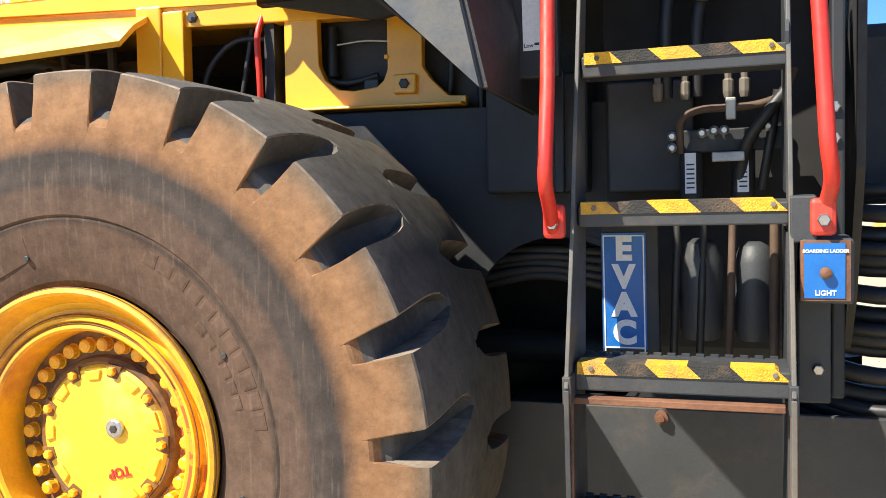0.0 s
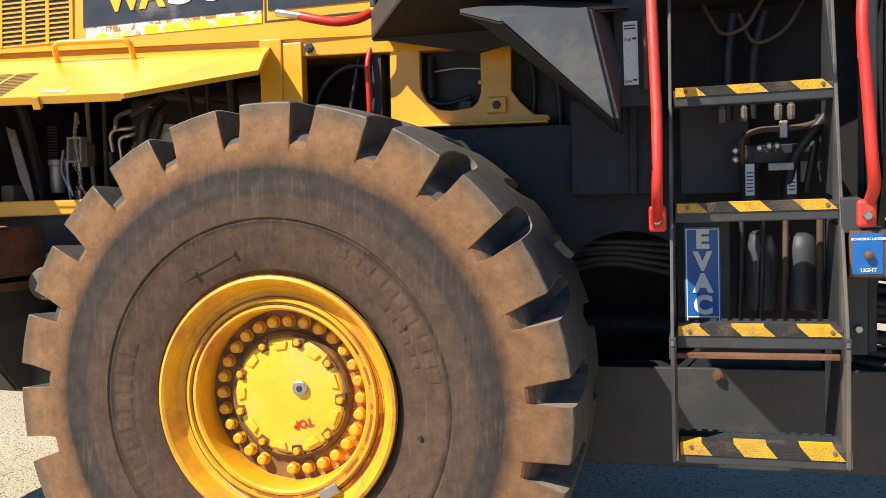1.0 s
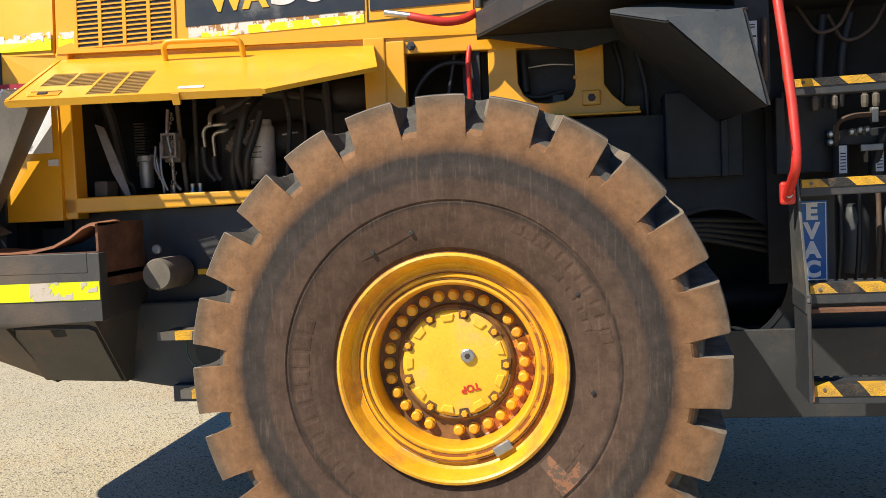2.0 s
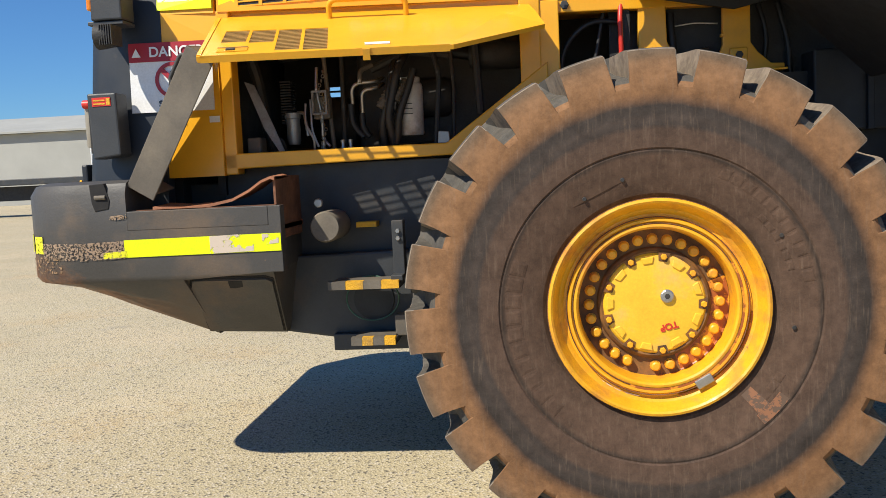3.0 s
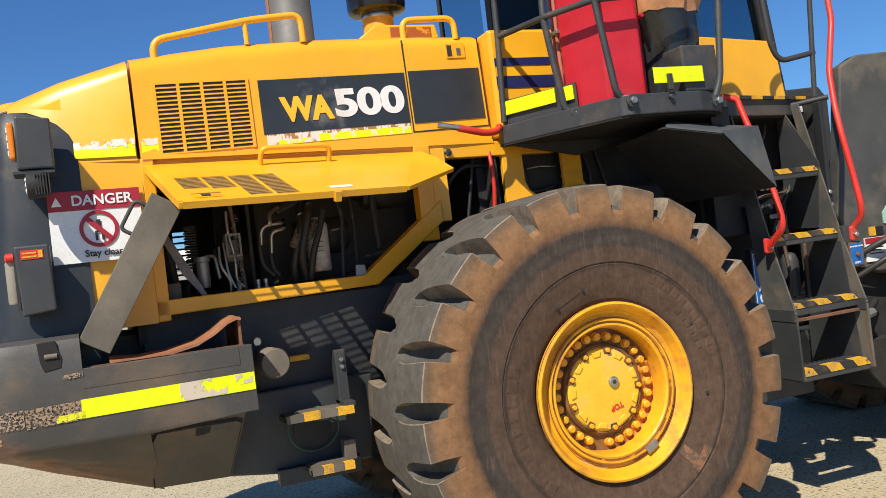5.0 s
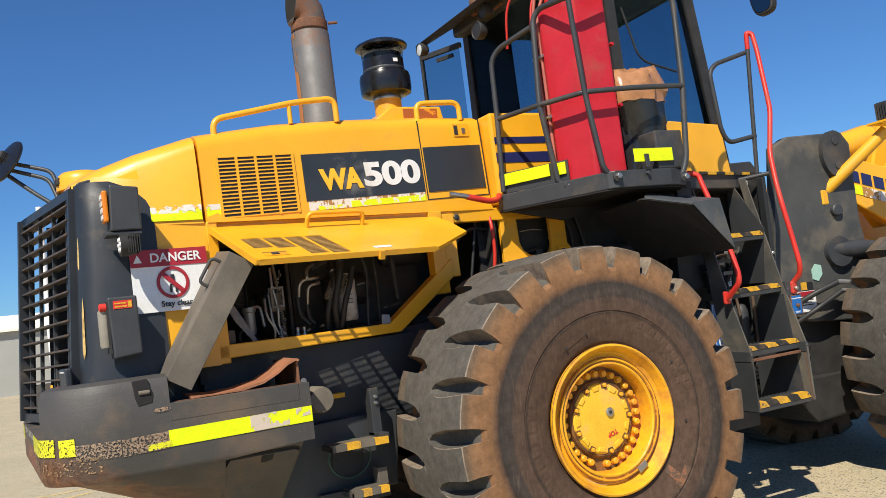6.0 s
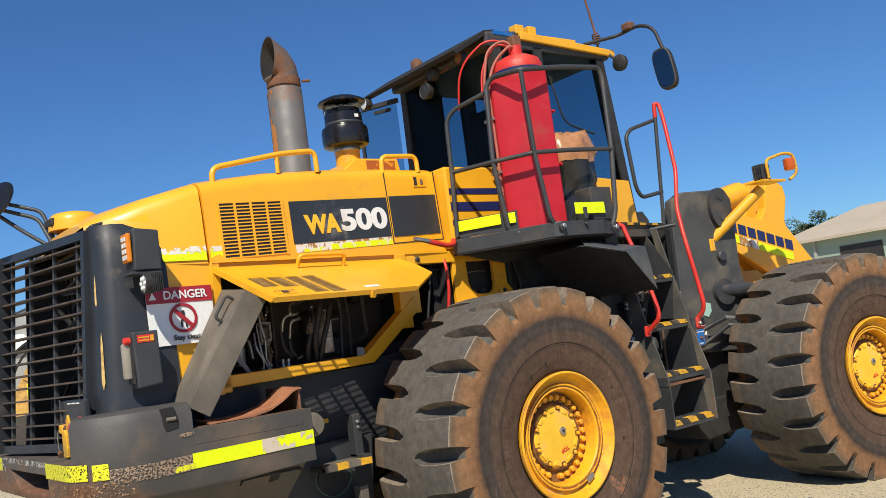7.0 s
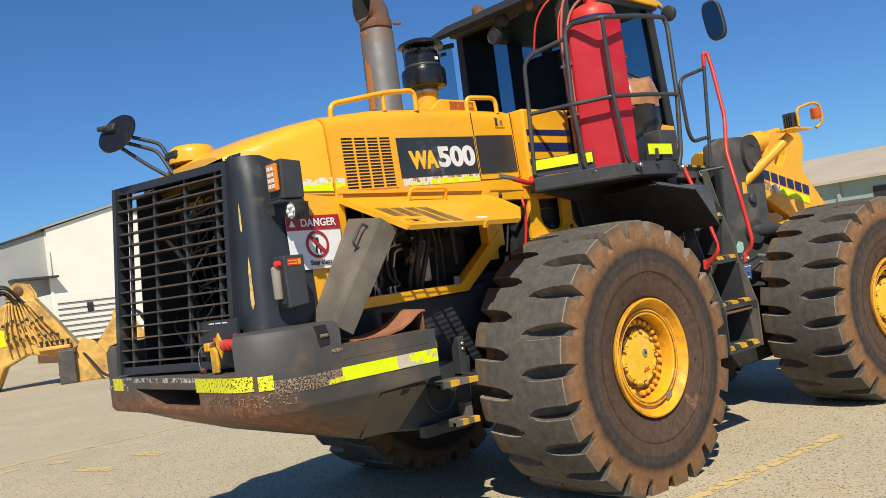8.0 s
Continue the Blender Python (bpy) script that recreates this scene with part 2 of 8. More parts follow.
def ground_material():
    m = bpy.data.materials.new("pale_asphalt")
    m.use_nodes = True
    nt = m.node_tree
    N, L = nt.nodes, nt.links
    b = N["Principled BSDF"]
    tc = N.new("ShaderNodeTexCoord").outputs["Object"]

    def nz(s, d=6.0, r=0.6):
        n = N.new("ShaderNodeTexNoise")
        n.inputs["Scale"].default_value, n.inputs["Detail"].default_value, n.inputs["Roughness"].default_value = s, d, r
        L.new(tc, n.inputs["Vector"])
        return n.outputs["Fac"]

    def mr(v, a, c, d, e):
        n = N.new("ShaderNodeMapRange")
        for i, q in zip(("From Min", "From Max", "To Min", "To Max"), (a, c, d, e)):
            n.inputs[i].default_value = q
        L.new(v, n.inputs["Value"])
        return n.outputs[0]

    def mix(f, a, c, mode="MIX"):
        n = N.new("ShaderNodeMix")
        n.data_type, n.blend_type = "RGBA", mode
        if isinstance(f, float):
            n.inputs[0].default_value = f
        else:
            L.new(f, n.inputs[0])
        for v, s in ((a, n.inputs[6]), (c, n.inputs[7])):
            if isinstance(v, tuple):
                s.default_value = (*v, 1)
            else:
                L.new(v, s)
        return n.outputs[2]

    base = mix(mr(nz(0.35), 0.3, 0.7, 0, 1), (0.430, 0.362, 0.226), (0.540, 0.456, 0.288))
    base = mix(mr(nz(0.75, 9.0, 0.66), 0.53, 0.64, 0, 0.6), base, (0.50, 0.375, 0.205))
    base = mix(mr(nz(2.2, 8.0, 0.7), 0.52, 0.75, 0, 0.5), base, (0.54, 0.455, 0.32))
    base = mix(mr(nz(0.55, 9.0, 0.62), 0.52, 0.66, 0, 0.55), base, (0.60, 0.48, 0.30))
    base = mix(mr(nz(0.9, 6.0, 0.5), 0.66, 0.72, 0, 0.5), base, (0.26, 0.235, 0.20))
    vor = N.new("ShaderNodeTexVoronoi")
    vor.inputs["Scale"].default_value = 85
    L.new(tc, vor.inputs["Vector"])
    stone = N.new("ShaderNodeSeparateColor")
    L.new(vor.outputs["Color"], stone.inputs[0])
    base = mix(mr(stone.outputs[0], 0.86, 0.90, 0, 0.75), base, (0.07, 0.062, 0.055))
    base = mix(mr(stone.outputs[1], 0.80, 0.84, 0, 0.55), base, (0.62, 0.55, 0.44))
    base = mix(mr(nz(40, 5.0, 0.7), 0.35, 0.65, 0.8, 1.15), base, base)
    grain = mr(nz(55, 6.0, 0.75), 0.3, 0.7, 0.72, 1.22)
    comb = N.new("ShaderNodeCombineColor")
    for i in range(3):
        L.new(grain, comb.inputs[i])
    base = mix(1.0, base, comb.outputs[0], "MULTIPLY")
    L.new(base, b.inputs["Base Color"])
    b.inputs["Roughness"].default_value = 0.9
    bp = N.new("ShaderNodeBump")
    bp.inputs["Strength"].default_value, bp.inputs["Distance"].default_value = 0.6, 0.008
    L.new(vor.outputs["Distance"], bp.inputs["Height"])
    L.new(bp.outputs[0], b.inputs["Normal"])
    return m


M["ground"] = ground_material()


def glass_material():
    m = bpy.data.materials.new("tinted_glass")
    m.use_nodes = True
    b = m.node_tree.nodes["Principled BSDF"]
    b.inputs["Base Color"].default_value = (0.40, 0.50, 0.55, 1)
    b.inputs["Roughness"].default_value = 0.02
    b.inputs["Transmission Weight"].default_value = 1.0
    b.inputs["IOR"].default_value = 1.1
    return m


M["glass"] = glass_material()
M["clear"] = glass_material()
M["clear"].name = "clear_plastic"
M["clear"].node_tree.nodes["Principled BSDF"].inputs["Base Color"].default_value = (0.72, 0.74, 0.74, 1)
M["clear"].node_tree.nodes["Principled BSDF"].inputs["Roughness"].default_value = 0.12


# a worn coat: paint or tape left in patches over what lies below
def worn(name, top, under, amt, scale, rough=0.45, stretch=(1, 1, 1), bare=False):
    m = bpy.data.materials.new(name)
    m.use_nodes = True
    nt = m.node_tree
    N, L = nt.nodes, nt.links
    b = N["Principled BSDF"]
    mp = N.new("ShaderNodeMapping")
    mp.inputs["Scale"].default_value = stretch
    L.new(N.new("ShaderNodeTexCoord").outputs["Object"], mp.inputs[0])
    n = N.new("ShaderNodeTexNoise")
    n.inputs["Scale"].default_value, n.inputs["Detail"].default_value, n.inputs["Roughness"].default_value = scale, 8.0, 0.68
    L.new(mp.outputs[0], n.inputs["Vector"])
    r = N.new("ShaderNodeMapRange")
    r.inputs["From Min"].default_value, r.inputs["From Max"].default_value = amt - 0.012, amt + 0.012
    L.new(n.outputs["Fac"], r.inputs["Value"])
    x = N.new("ShaderNodeMix")
    x.data_type = "RGBA"
    x.inputs[6].default_value, x.inputs[7].default_value = (*top, 1), (*under, 1)
    L.new(r.outputs[0], x.inputs[0])
    L.new(x.outputs[2], b.inputs["Base Color"])
    b.inputs["Roughness"].default_value = rough
    if bare:                            # flaked off: the surface below shows through
        x.inputs[0].default_value = 0.0
        L.remove(x.inputs[0].links[0])
        e = N.new("ShaderNodeMapRange")
        e.inputs["To Min"].default_value, e.inputs["To Max"].default_value = 1.0, 0.0
        e.inputs["From Min"].default_value, e.inputs["From Max"].default_value = amt - 0.006, amt + 0.006
        L.new(n.outputs["Fac"], e.inputs["Value"])
        L.new(e.outputs[0], b.inputs["Alpha"])
    return m


M["peel_white"] = worn("peeling_white_tape", (0.74, 0.70, 0.62), (0.40, 0.20, 0.05), 0.50, 14, stretch=(1, 1, 0.6))
M["peel_beige"] = worn("tape_backing_residue", (0.34, 0.24, 0.16), (0.070, 0.064, 0.057), 0.49, 105, bare=True)
M["torn_patch"] = worn("torn_tape_backing", (0.60, 0.50, 0.40), (0, 0, 0), 0.53, 13, bare=True)
M["peel_edge"] = worn("flaking_lime_paint", (0.72, 0.70, 0.02), (0.070, 0.064, 0.057), 0.55, 75, bare=True)
M["peel_grey"] = worn("flaking_white_paint", (0.50, 0.48, 0.44), (0.070, 0.064, 0.057), 0.45, 40, bare=True)
M["torn_white"] = worn("torn_white_backing", (0.74, 0.71, 0.63), (0, 0, 0), 0.50, 24, bare=True)
M["rim_rust"] = worn("rust_run_on_yellow", (0.72, 0.28, 0.02), (0.36, 0.10, 0.02), 0.46, 13)
M["rim_bare"] = worn("worn_pale_paint", (0.80, 0.38, 0.03), (0.70, 0.52, 0.34), 0.50, 12)
M["rubber_rust"] = worn("rust_wash_on_rubber", (0.11, 0.067, 0.043), (0.24, 0.105, 0.05), 0.50, 30, rough=0.75)
M["lip"] = mat("pale_rubber_lip", (0.24, 0.19, 0.14), 0.7, vary=0.25, scale=20, dust=(0.12, 0.09, 0.07), dust_amt=0.35, dust_scale=18, bump=0.01)
M["old_yellow"] = mat("weathered_yellow_paint", (0.72, 0.42, 0.09), 0.6, vary=0.3, scale=3, dust=(0.26, 0.15, 0.06), dust_amt=0.4, dust_scale=1.6, bump=0.03, bump_scale=20, chips=(0.10, 0.06, 0.04), chip_amt=0.05, chip_scale=5)
M["cover_dust"] = mat("dusty_brown_grey_paint", (0.125, 0.108, 0.086), 0.6, vary=0.2, scale=4, dust=(0.20, 0.17, 0.13), dust_amt=0.35, dust_scale=3.5, bump=0.012, bump_scale=90, chips=(0.26, 0.17, 0.10), chip_amt=0.012, chip_scale=26)
M["flap"] = mat("scratched_fender_paint", (0.070, 0.076, 0.080), 0.5, vary=0.2, scale=5, dust=(0.15, 0.13, 0.10), dust_amt=0.2, dust_scale=4, bump=0.01, bump_scale=90, chips=(0.26, 0.22, 0.15), chip_amt=-0.02, chip_scale=45)
M["vent_tan"] = mat("dusty_vent_slat", (0.42, 0.24, 0.07), 0.6, vary=0.2, scale=30, bump=0.0)
M["scratch"] = mat("dull_yellow_scratch", (0.58, 0.40, 0.14), 0.6, vary=0.3, scale=40, dust=(0.2, 0.08, 0.03), dust_amt=0.3, dust_scale=12, bump=0.01)
M["filter_white"] = mat("dusty_white_can", (0.55, 0.54, 0.50), 0.5, vary=0.1, scale=9, dust=(0.2, 0.15, 0.1), dust_amt=0.35, dust_scale=7, bump=0.004)
M["strut_grey"] = mat("worn_grey_strut", (0.26, 0.27, 0.28), 0.55, vary=0.2, scale=9, dust=(0.14, 0.12, 0.1), dust_amt=0.3, dust_scale=8, bump=0.005)
M["gloss_black"] = mat("gloss_black_plastic", (0.012, 0.012, 0.013), 0.22, vary=0.2, scale=9, dust=(0.08, 0.06, 0.05), dust_amt=0.1, dust_scale=5, bump=0.004)
M["stack_rust"] = mat("rust_streaked_outlet", (0.13, 0.105, 0.09), 0.65, vary=0.25, scale=6, dust=(0.20, 0.075, 0.03), dust_amt=0.45, dust_scale=7, bump=0.01)
# near-black colour standing for deep shade under plates and in hollows
M["cavity"] = mat("deep_shade_black", (0.012, 0.011, 0.011), 0.8, vary=0.2, bump=0.0)
M["red_hose"] = mat("faded_red_hose", (0.42, 0.12, 0.085), 0.6, vary=0.2, scale=9, dust=(0.3, 0.16, 0.10), dust_amt=0.2, bump=0.01)
M["milky"] = mat("milky_plastic", (0.30, 0.27, 0.22), 0.4, vary=0.1, bump=0.0)
M["slat_brown"] = mat("rust_edged_slat", (0.060, 0.048, 0.040), 0.55, vary=0.3, scale=14, dust=(0.16, 0.09, 0.05), dust_amt=0.3, dust_scale=10, bump=0.01)
M["peel_lime2"] = worn("lime_tape_torn_edge", (0.72, 0.82, 0.0), (0.74, 0.70, 0.62), 0.55, 22)
M["scuff"] = worn("tan_scuff", (0.34, 0.21, 0.11), (0, 0, 0), 0.43, 48, rough=0.7, stretch=(1, 1, 1.6), bare=True)
M["rust_wash"] = worn("rust_wash", (0.17, 0.075, 0.036), (0, 0, 0), 0.50, 9, rough=0.75, bare=True)


# ---- mesh helpers ----
def part(name, bm, material, parent=None, label="", smooth=False, angle=40):
    me = bpy.data.meshes.new(name)
    bmesh.ops.recalc_face_normals(bm, faces=bm.faces)
    bm.to_mesh(me)
    bm.free()
    me.materials.append(M[material] if isinstance(material, str) else material)
    if smooth:
        me.shade_smooth()
        me.set_sharp_from_angle(angle=radians(angle))
    ob = new(name, me)
    if parent is not None:
        ob.parent = parent
    if label:
        ob["label"] = label
    return ob


def thing(name, label, category, group="", at=(0, 0, 0)):
    ob = new(name)
    ob.empty_display_size = 0.2
    ob.location = at
    return tagged(ob, label, category, group)


def box(x0, x1, y0, y1, z0, z1, bevel=0.0, bm=None, segs=2):
    own = bm is None
    b = bmesh.new()
    bmesh.ops.create_cube(b, size=1)
    for v in b.verts:
        v.co = Vector(((x0 + x1) / 2 + v.co.x * (x1 - x0), (y0 + y1) / 2 + v.co.y * (y1 - y0), (z0 + z1) / 2 + v.co.z * (z1 - z0)))
    if bevel:
        bmesh.ops.bevel(b, geom=b.edges[:], offset=bevel, segments=segs, profile=0.5, affect="EDGES")
    if own:
        return b
    return merge(bm, b)


def merge(bm, other, m=None):
    if m is not None:
        bmesh.ops.transform(other, matrix=m, verts=other.verts[:])
    me = bpy.data.meshes.new("tmp")
    other.to_mesh(me)
    other.free()
    bm.from_mesh(me)
    bpy.data.meshes.remove(me)
    return bm


def loft(rings, closed=True, caps=True, bm=None):
    """Skin between rings of equal length."""
    bm = bm or bmesh.new()
    vs = [[bm.verts.new(p) for p in ring] for ring in rings]
    n = len(rings[0])
    for a, c in zip(vs, vs[1:]):
        for i in range(n if closed else n - 1):
            j = (i + 1) % n
            bm.faces.new((a[i], a[j], c[j], c[i]))
    if caps and closed:
        bm.faces.new(vs[0])
        bm.faces.new(vs[-1][::-1])
    return bm


def prism(pts, axis, a0, a1, bevel=0.0, bm=None):
    """A flat outline pushed along an axis. Outline in the two other axes, in order."""
    def put(p, a):
        u, v = p
        return {"x": (a, u, v), "y": (u, a, v), "z": (u, v, a)}[axis]
    b = loft([[put(p, a0) for p in pts], [put(p, a1) for p in pts]])
    if bevel:
        bmesh.ops.recalc_face_normals(b, faces=b.faces)
        bmesh.ops.bevel(b, geom=b.edges[:], offset=bevel, segments=2, profile=0.5, affect="EDGES")
    return b if bm is None else merge(bm, b)


def rounded(points, r, steps=5):
    """A polyline with its corners rounded."""
    P = [Vector(p) for p in points]
    out = [P[0]]
    for a, p, c in zip(P, P[1:], P[2:]):
        u, w = (a - p), (c - p)
        k = min(r, u.length * 0.49, w.length * 0.49)
        s, e = p + u.normalized() * k, p + w.normalized() * k
        for i in range(steps + 1):
            t = i / steps
            out.append(s * (1 - t) ** 2 + p * (2 * t * (1 - t)) + e * t * t)
    out.append(P[-1])
    return out


def tube(points, r, bend=0.05, segs=10, bm=None, steps=5):
    pts = rounded(points, bend, steps) if len(points) > 2 else [Vector(p) for p in points]
    rings = []
    up = None
    for i, p in enumerate(pts):
        d = (pts[min(i + 1, len(pts) - 1)] - pts[max(i - 1, 0)]).normalized()
        if up is None:
            up = d.orthogonal().normalized()
        up = (up - d * up.dot(d)).normalized()
        side = d.cross(up)
        rings.append([p + (up * math.cos(2 * math.pi * k / segs) + side * math.sin(2 * math.pi * k / segs)) * r for k in range(segs)])
    return loft(rings, bm=bm)


def lathe(profile, segs=48, axis="y", bm=None, centre=(0, 0, 0), caps=True):
    """Profile of (radius, along) spun about an axis through centre."""
    bm = bm or bmesh.new()
    c = Vector(centre)
    rings = []
    for r, a in profile:
        ring = []
        for k in range(segs):
            t = 2 * math.pi * k / segs
            u, v = r * math.cos(t), r * math.sin(t)
            ring.append(c + Vector({"x": (a, u, v), "y": (u, a, v), "z": (u, v, a)}[axis]))
        rings.append(ring)
    return loft(rings, bm=bm, caps=caps)


def disc_bolt(r=0.014, h=0.014, axis="y", at=(0, 0, 0), hexa=True, sign=-1):
    n = 6 if hexa else 14
    return lathe([(r, 0), (r, sign * h * 0.8), (r * 0.8, sign * h)], n, axis, centre=at)


def words(body, size, depth=0.003, fat=0.0, spacing=1.0):
    """Lettering as a mesh in the plane x (right), y (up), its middle at 0."""
    cu = bpy.data.curves.new("lettering", "FONT")
    cu.body, cu.size, cu.extrude, cu.offset, cu.align_x, cu.align_y = body, size, depth, fat, "CENTER", "CENTER"
    cu.space_character = spacing
    ob = bpy.data.objects.new("lettering", cu)
    scene.collection.objects.link(ob)
    dg = bpy.context.evaluated_depsgraph_get()
    me = bpy.data.meshes.new_from_object(ob.evaluated_get(dg))
    bpy.data.objects.remove(ob)
    bpy.data.curves.remove(cu)
    b = bmesh.new()
    b.from_mesh(me)
    bpy.data.meshes.remove(me)
    return b


def stretch(bm, sx, sy):
    bmesh.ops.scale(bm, vec=(sx, sy, 1), verts=bm.verts[:])
    return bm


def onto(bm, origin, right, up):
    """Moves a flat mesh (x right, y up) onto a plane in the place."""
    r, u = Vector(right).normalized(), Vector(up)
    u = (u - r * u.dot(r)).normalized()
    n = r.cross(u)
    m = Matrix(((r.x, u.x, n.x, origin[0]), (r.y, u.y, n.y, origin[1]), (r.z, u.z, n.z, origin[2]), (0, 0, 0, 1)))
    bmesh.ops.transform(bm, matrix=m, verts=bm.verts[:])
    return bm


CY = 0.05                      # the machine's middle plane


def mirror_y(bm):
    m = Matrix.Translation((0, 2 * CY, 0)) @ Matrix.Diagonal((1, -1, 1, 1))
    bmesh.ops.transform(bm, matrix=m, verts=bm.verts[:])
    bmesh.ops.reverse_faces(bm, faces=bm.faces[:])
    return bm


# ---- ground ----
gb = bmesh.new()
bmesh.ops.create_grid(gb, x_segments=1, y_segments=1, size=1500)
ground = part("ground", gb, "ground")
tagged(ground, "pale weathered asphalt yard with dark stone chips", "ground", kind="structure")

# ---- the wheel loader ----
loader = thing("wheel_loader", "yellow and dark grey wheel loader with its engine door open", "wheel loader")

# -- wheels --
LUGS = 23
TYRE_PROFILE = [(0.0, 0.975), (0.040, 0.975), (0.052, 0.9745), (0.085, 0.974), (0.125, 0.973), (0.175, 0.971), (0.215, 0.969), (0.250, 0.966), (0.290, 0.960), (0.307, 0.955), (0.313, 0.951),
                (0.322, 0.924), (0.331, 0.897), (0.341, 0.869), (0.348, 0.848), (0.355, 0.828), (0.359, 0.814), (0.362, 0.780), (0.366, 0.757), (0.3665, 0.72), (0.370, 0.66), (0.366, 0.605), (0.360, 0.599), (0.362, 0.592),
                (0.352, 0.53), (0.340, 0.47), (0.330, 0.435), (0.318, 0.418), (0.290, 0.412)]
AXLE = 0.92
LUG_COLS = (0.0, 0.16, 0.33, 0.50, 0.612, 0.628, 0.645, 0.80, 0.955, 0.985)   # across one pitch: lug top, lip, groove floor, lip


def tyre_mesh(phase=0.0):
    """Tread lugs of two rows that meet on a closed centre rib; the grooves open on the shoulder as ramps."""
    bm = bmesh.new()
    for side in (-1, 1):
        rings = []
        for w, r in TYRE_PROFILE:
            ring = []
            wide = float(np.interp(w, (0.05, 0.054, 0.09, 0.14, 0.20, 0.304, 0.33, 0.36), (0.02, 0.42, 0.74, 0.97, 1.0, 0.96, 0.86, 0.62)))
            drop = float(np.interp(w, (0.05, 0.056, 0.10, 0.20, 0.304), (0.0, 0.030, 0.065, 0.085, 0.090)))
            for k in range(LUGS):
                wear = 1 + 0.08 * math.sin(k * 2.4)
                for u in LUG_COLS:
                    rr, ww, uu = r, w, u
                    if u > 0.6 and w > 0.045:
                        uu = 0.80 + (u - 0.80) * wide
                    if 0.64 < u < 0.96 and w > 0.05:
                        if w <= 0.314 and r > 0.9:
                            rr = r - drop * wear
                        elif r > 0.816:
                            rr = min(r - 0.002, 0.862 - (w - 0.308) * 0.70)
                    elif u in (0.628,) and w > 0.05 and r > 0.82:
                        rr = r - 0.004
                    shear = 0.16 * (0.334 - min(w, 0.334)) / 0.334
                    if side < 0:
                        a = 2 * math.pi * (k + uu - shear - 0.30 + phase) / LUGS
                    else:
                        a = -2 * math.pi * (k + uu + shear - 0.80 - phase) / LUGS
                    ring.append(Vector((rr * math.sin(a), side * ww, rr * math.cos(a))))
            rings.append(ring)
        loft(rings, caps=False, bm=bm)
    for v in bm.verts:
        square = min(1.0, max(0.0, (math.hypot(v.co.x, v.co.z) - 0.80) / 0.15))   # square, overhanging shoulders
        outer = min(1.0, abs(v.co.y) / 0.31)
        swell = 1 + square * (0.008 + 0.007 * outer)
        v.co = Vector((v.co.x * swell, v.co.y * (1 + 0.09 * square * outer), v.co.z * swell))
        v.co.y += 0.115 * min(1.0, max(0.0, (v.co.y + 0.30) / 0.60))      # the inner half is wider
        n = noise.noise(v.co * 7.0)
        v.co *= 1 + 0.0016 * n
        if v.co.z < -AXLE:                       # flattened where it stands
            v.co.y *= 1.0 + (-AXLE - v.co.z) * 0.6
            v.co.z = -AXLE - 0.001
    return bm


HUB_SET = 0.032          # the hub sits back in the rim


def rim_mesh():
    p = [(0.405, 0.30), (0.424, 0.318), (0.431, 0.338), (0.428, 0.352), (0.418, 0.356), (0.410, 0.350), (0.400, 0.330), (0.385, 0.300), (0.366, 0.288), (0.356, 0.289),
         (0.352, 0.300), (0.346, 0.309), (0.338, 0.309), (0.334, 0.300), (0.330, 0.296), (0.326, 0.303), (0.316, 0.305), (0.309, 0.298), (0.305, 0.280), (0.302, 0.240), (0.298, 0.172)]
    return lathe([(r * 0.972, -w) for r, w in p], 72, caps=False)


def hub_mesh():
    bm = lathe([(0.203, -0.225), (0.202, -0.245), (0.198, -0.255), (0.190, -0.262), (0.12, -0.267), (0.001, -0.269)], 56)
    return bm


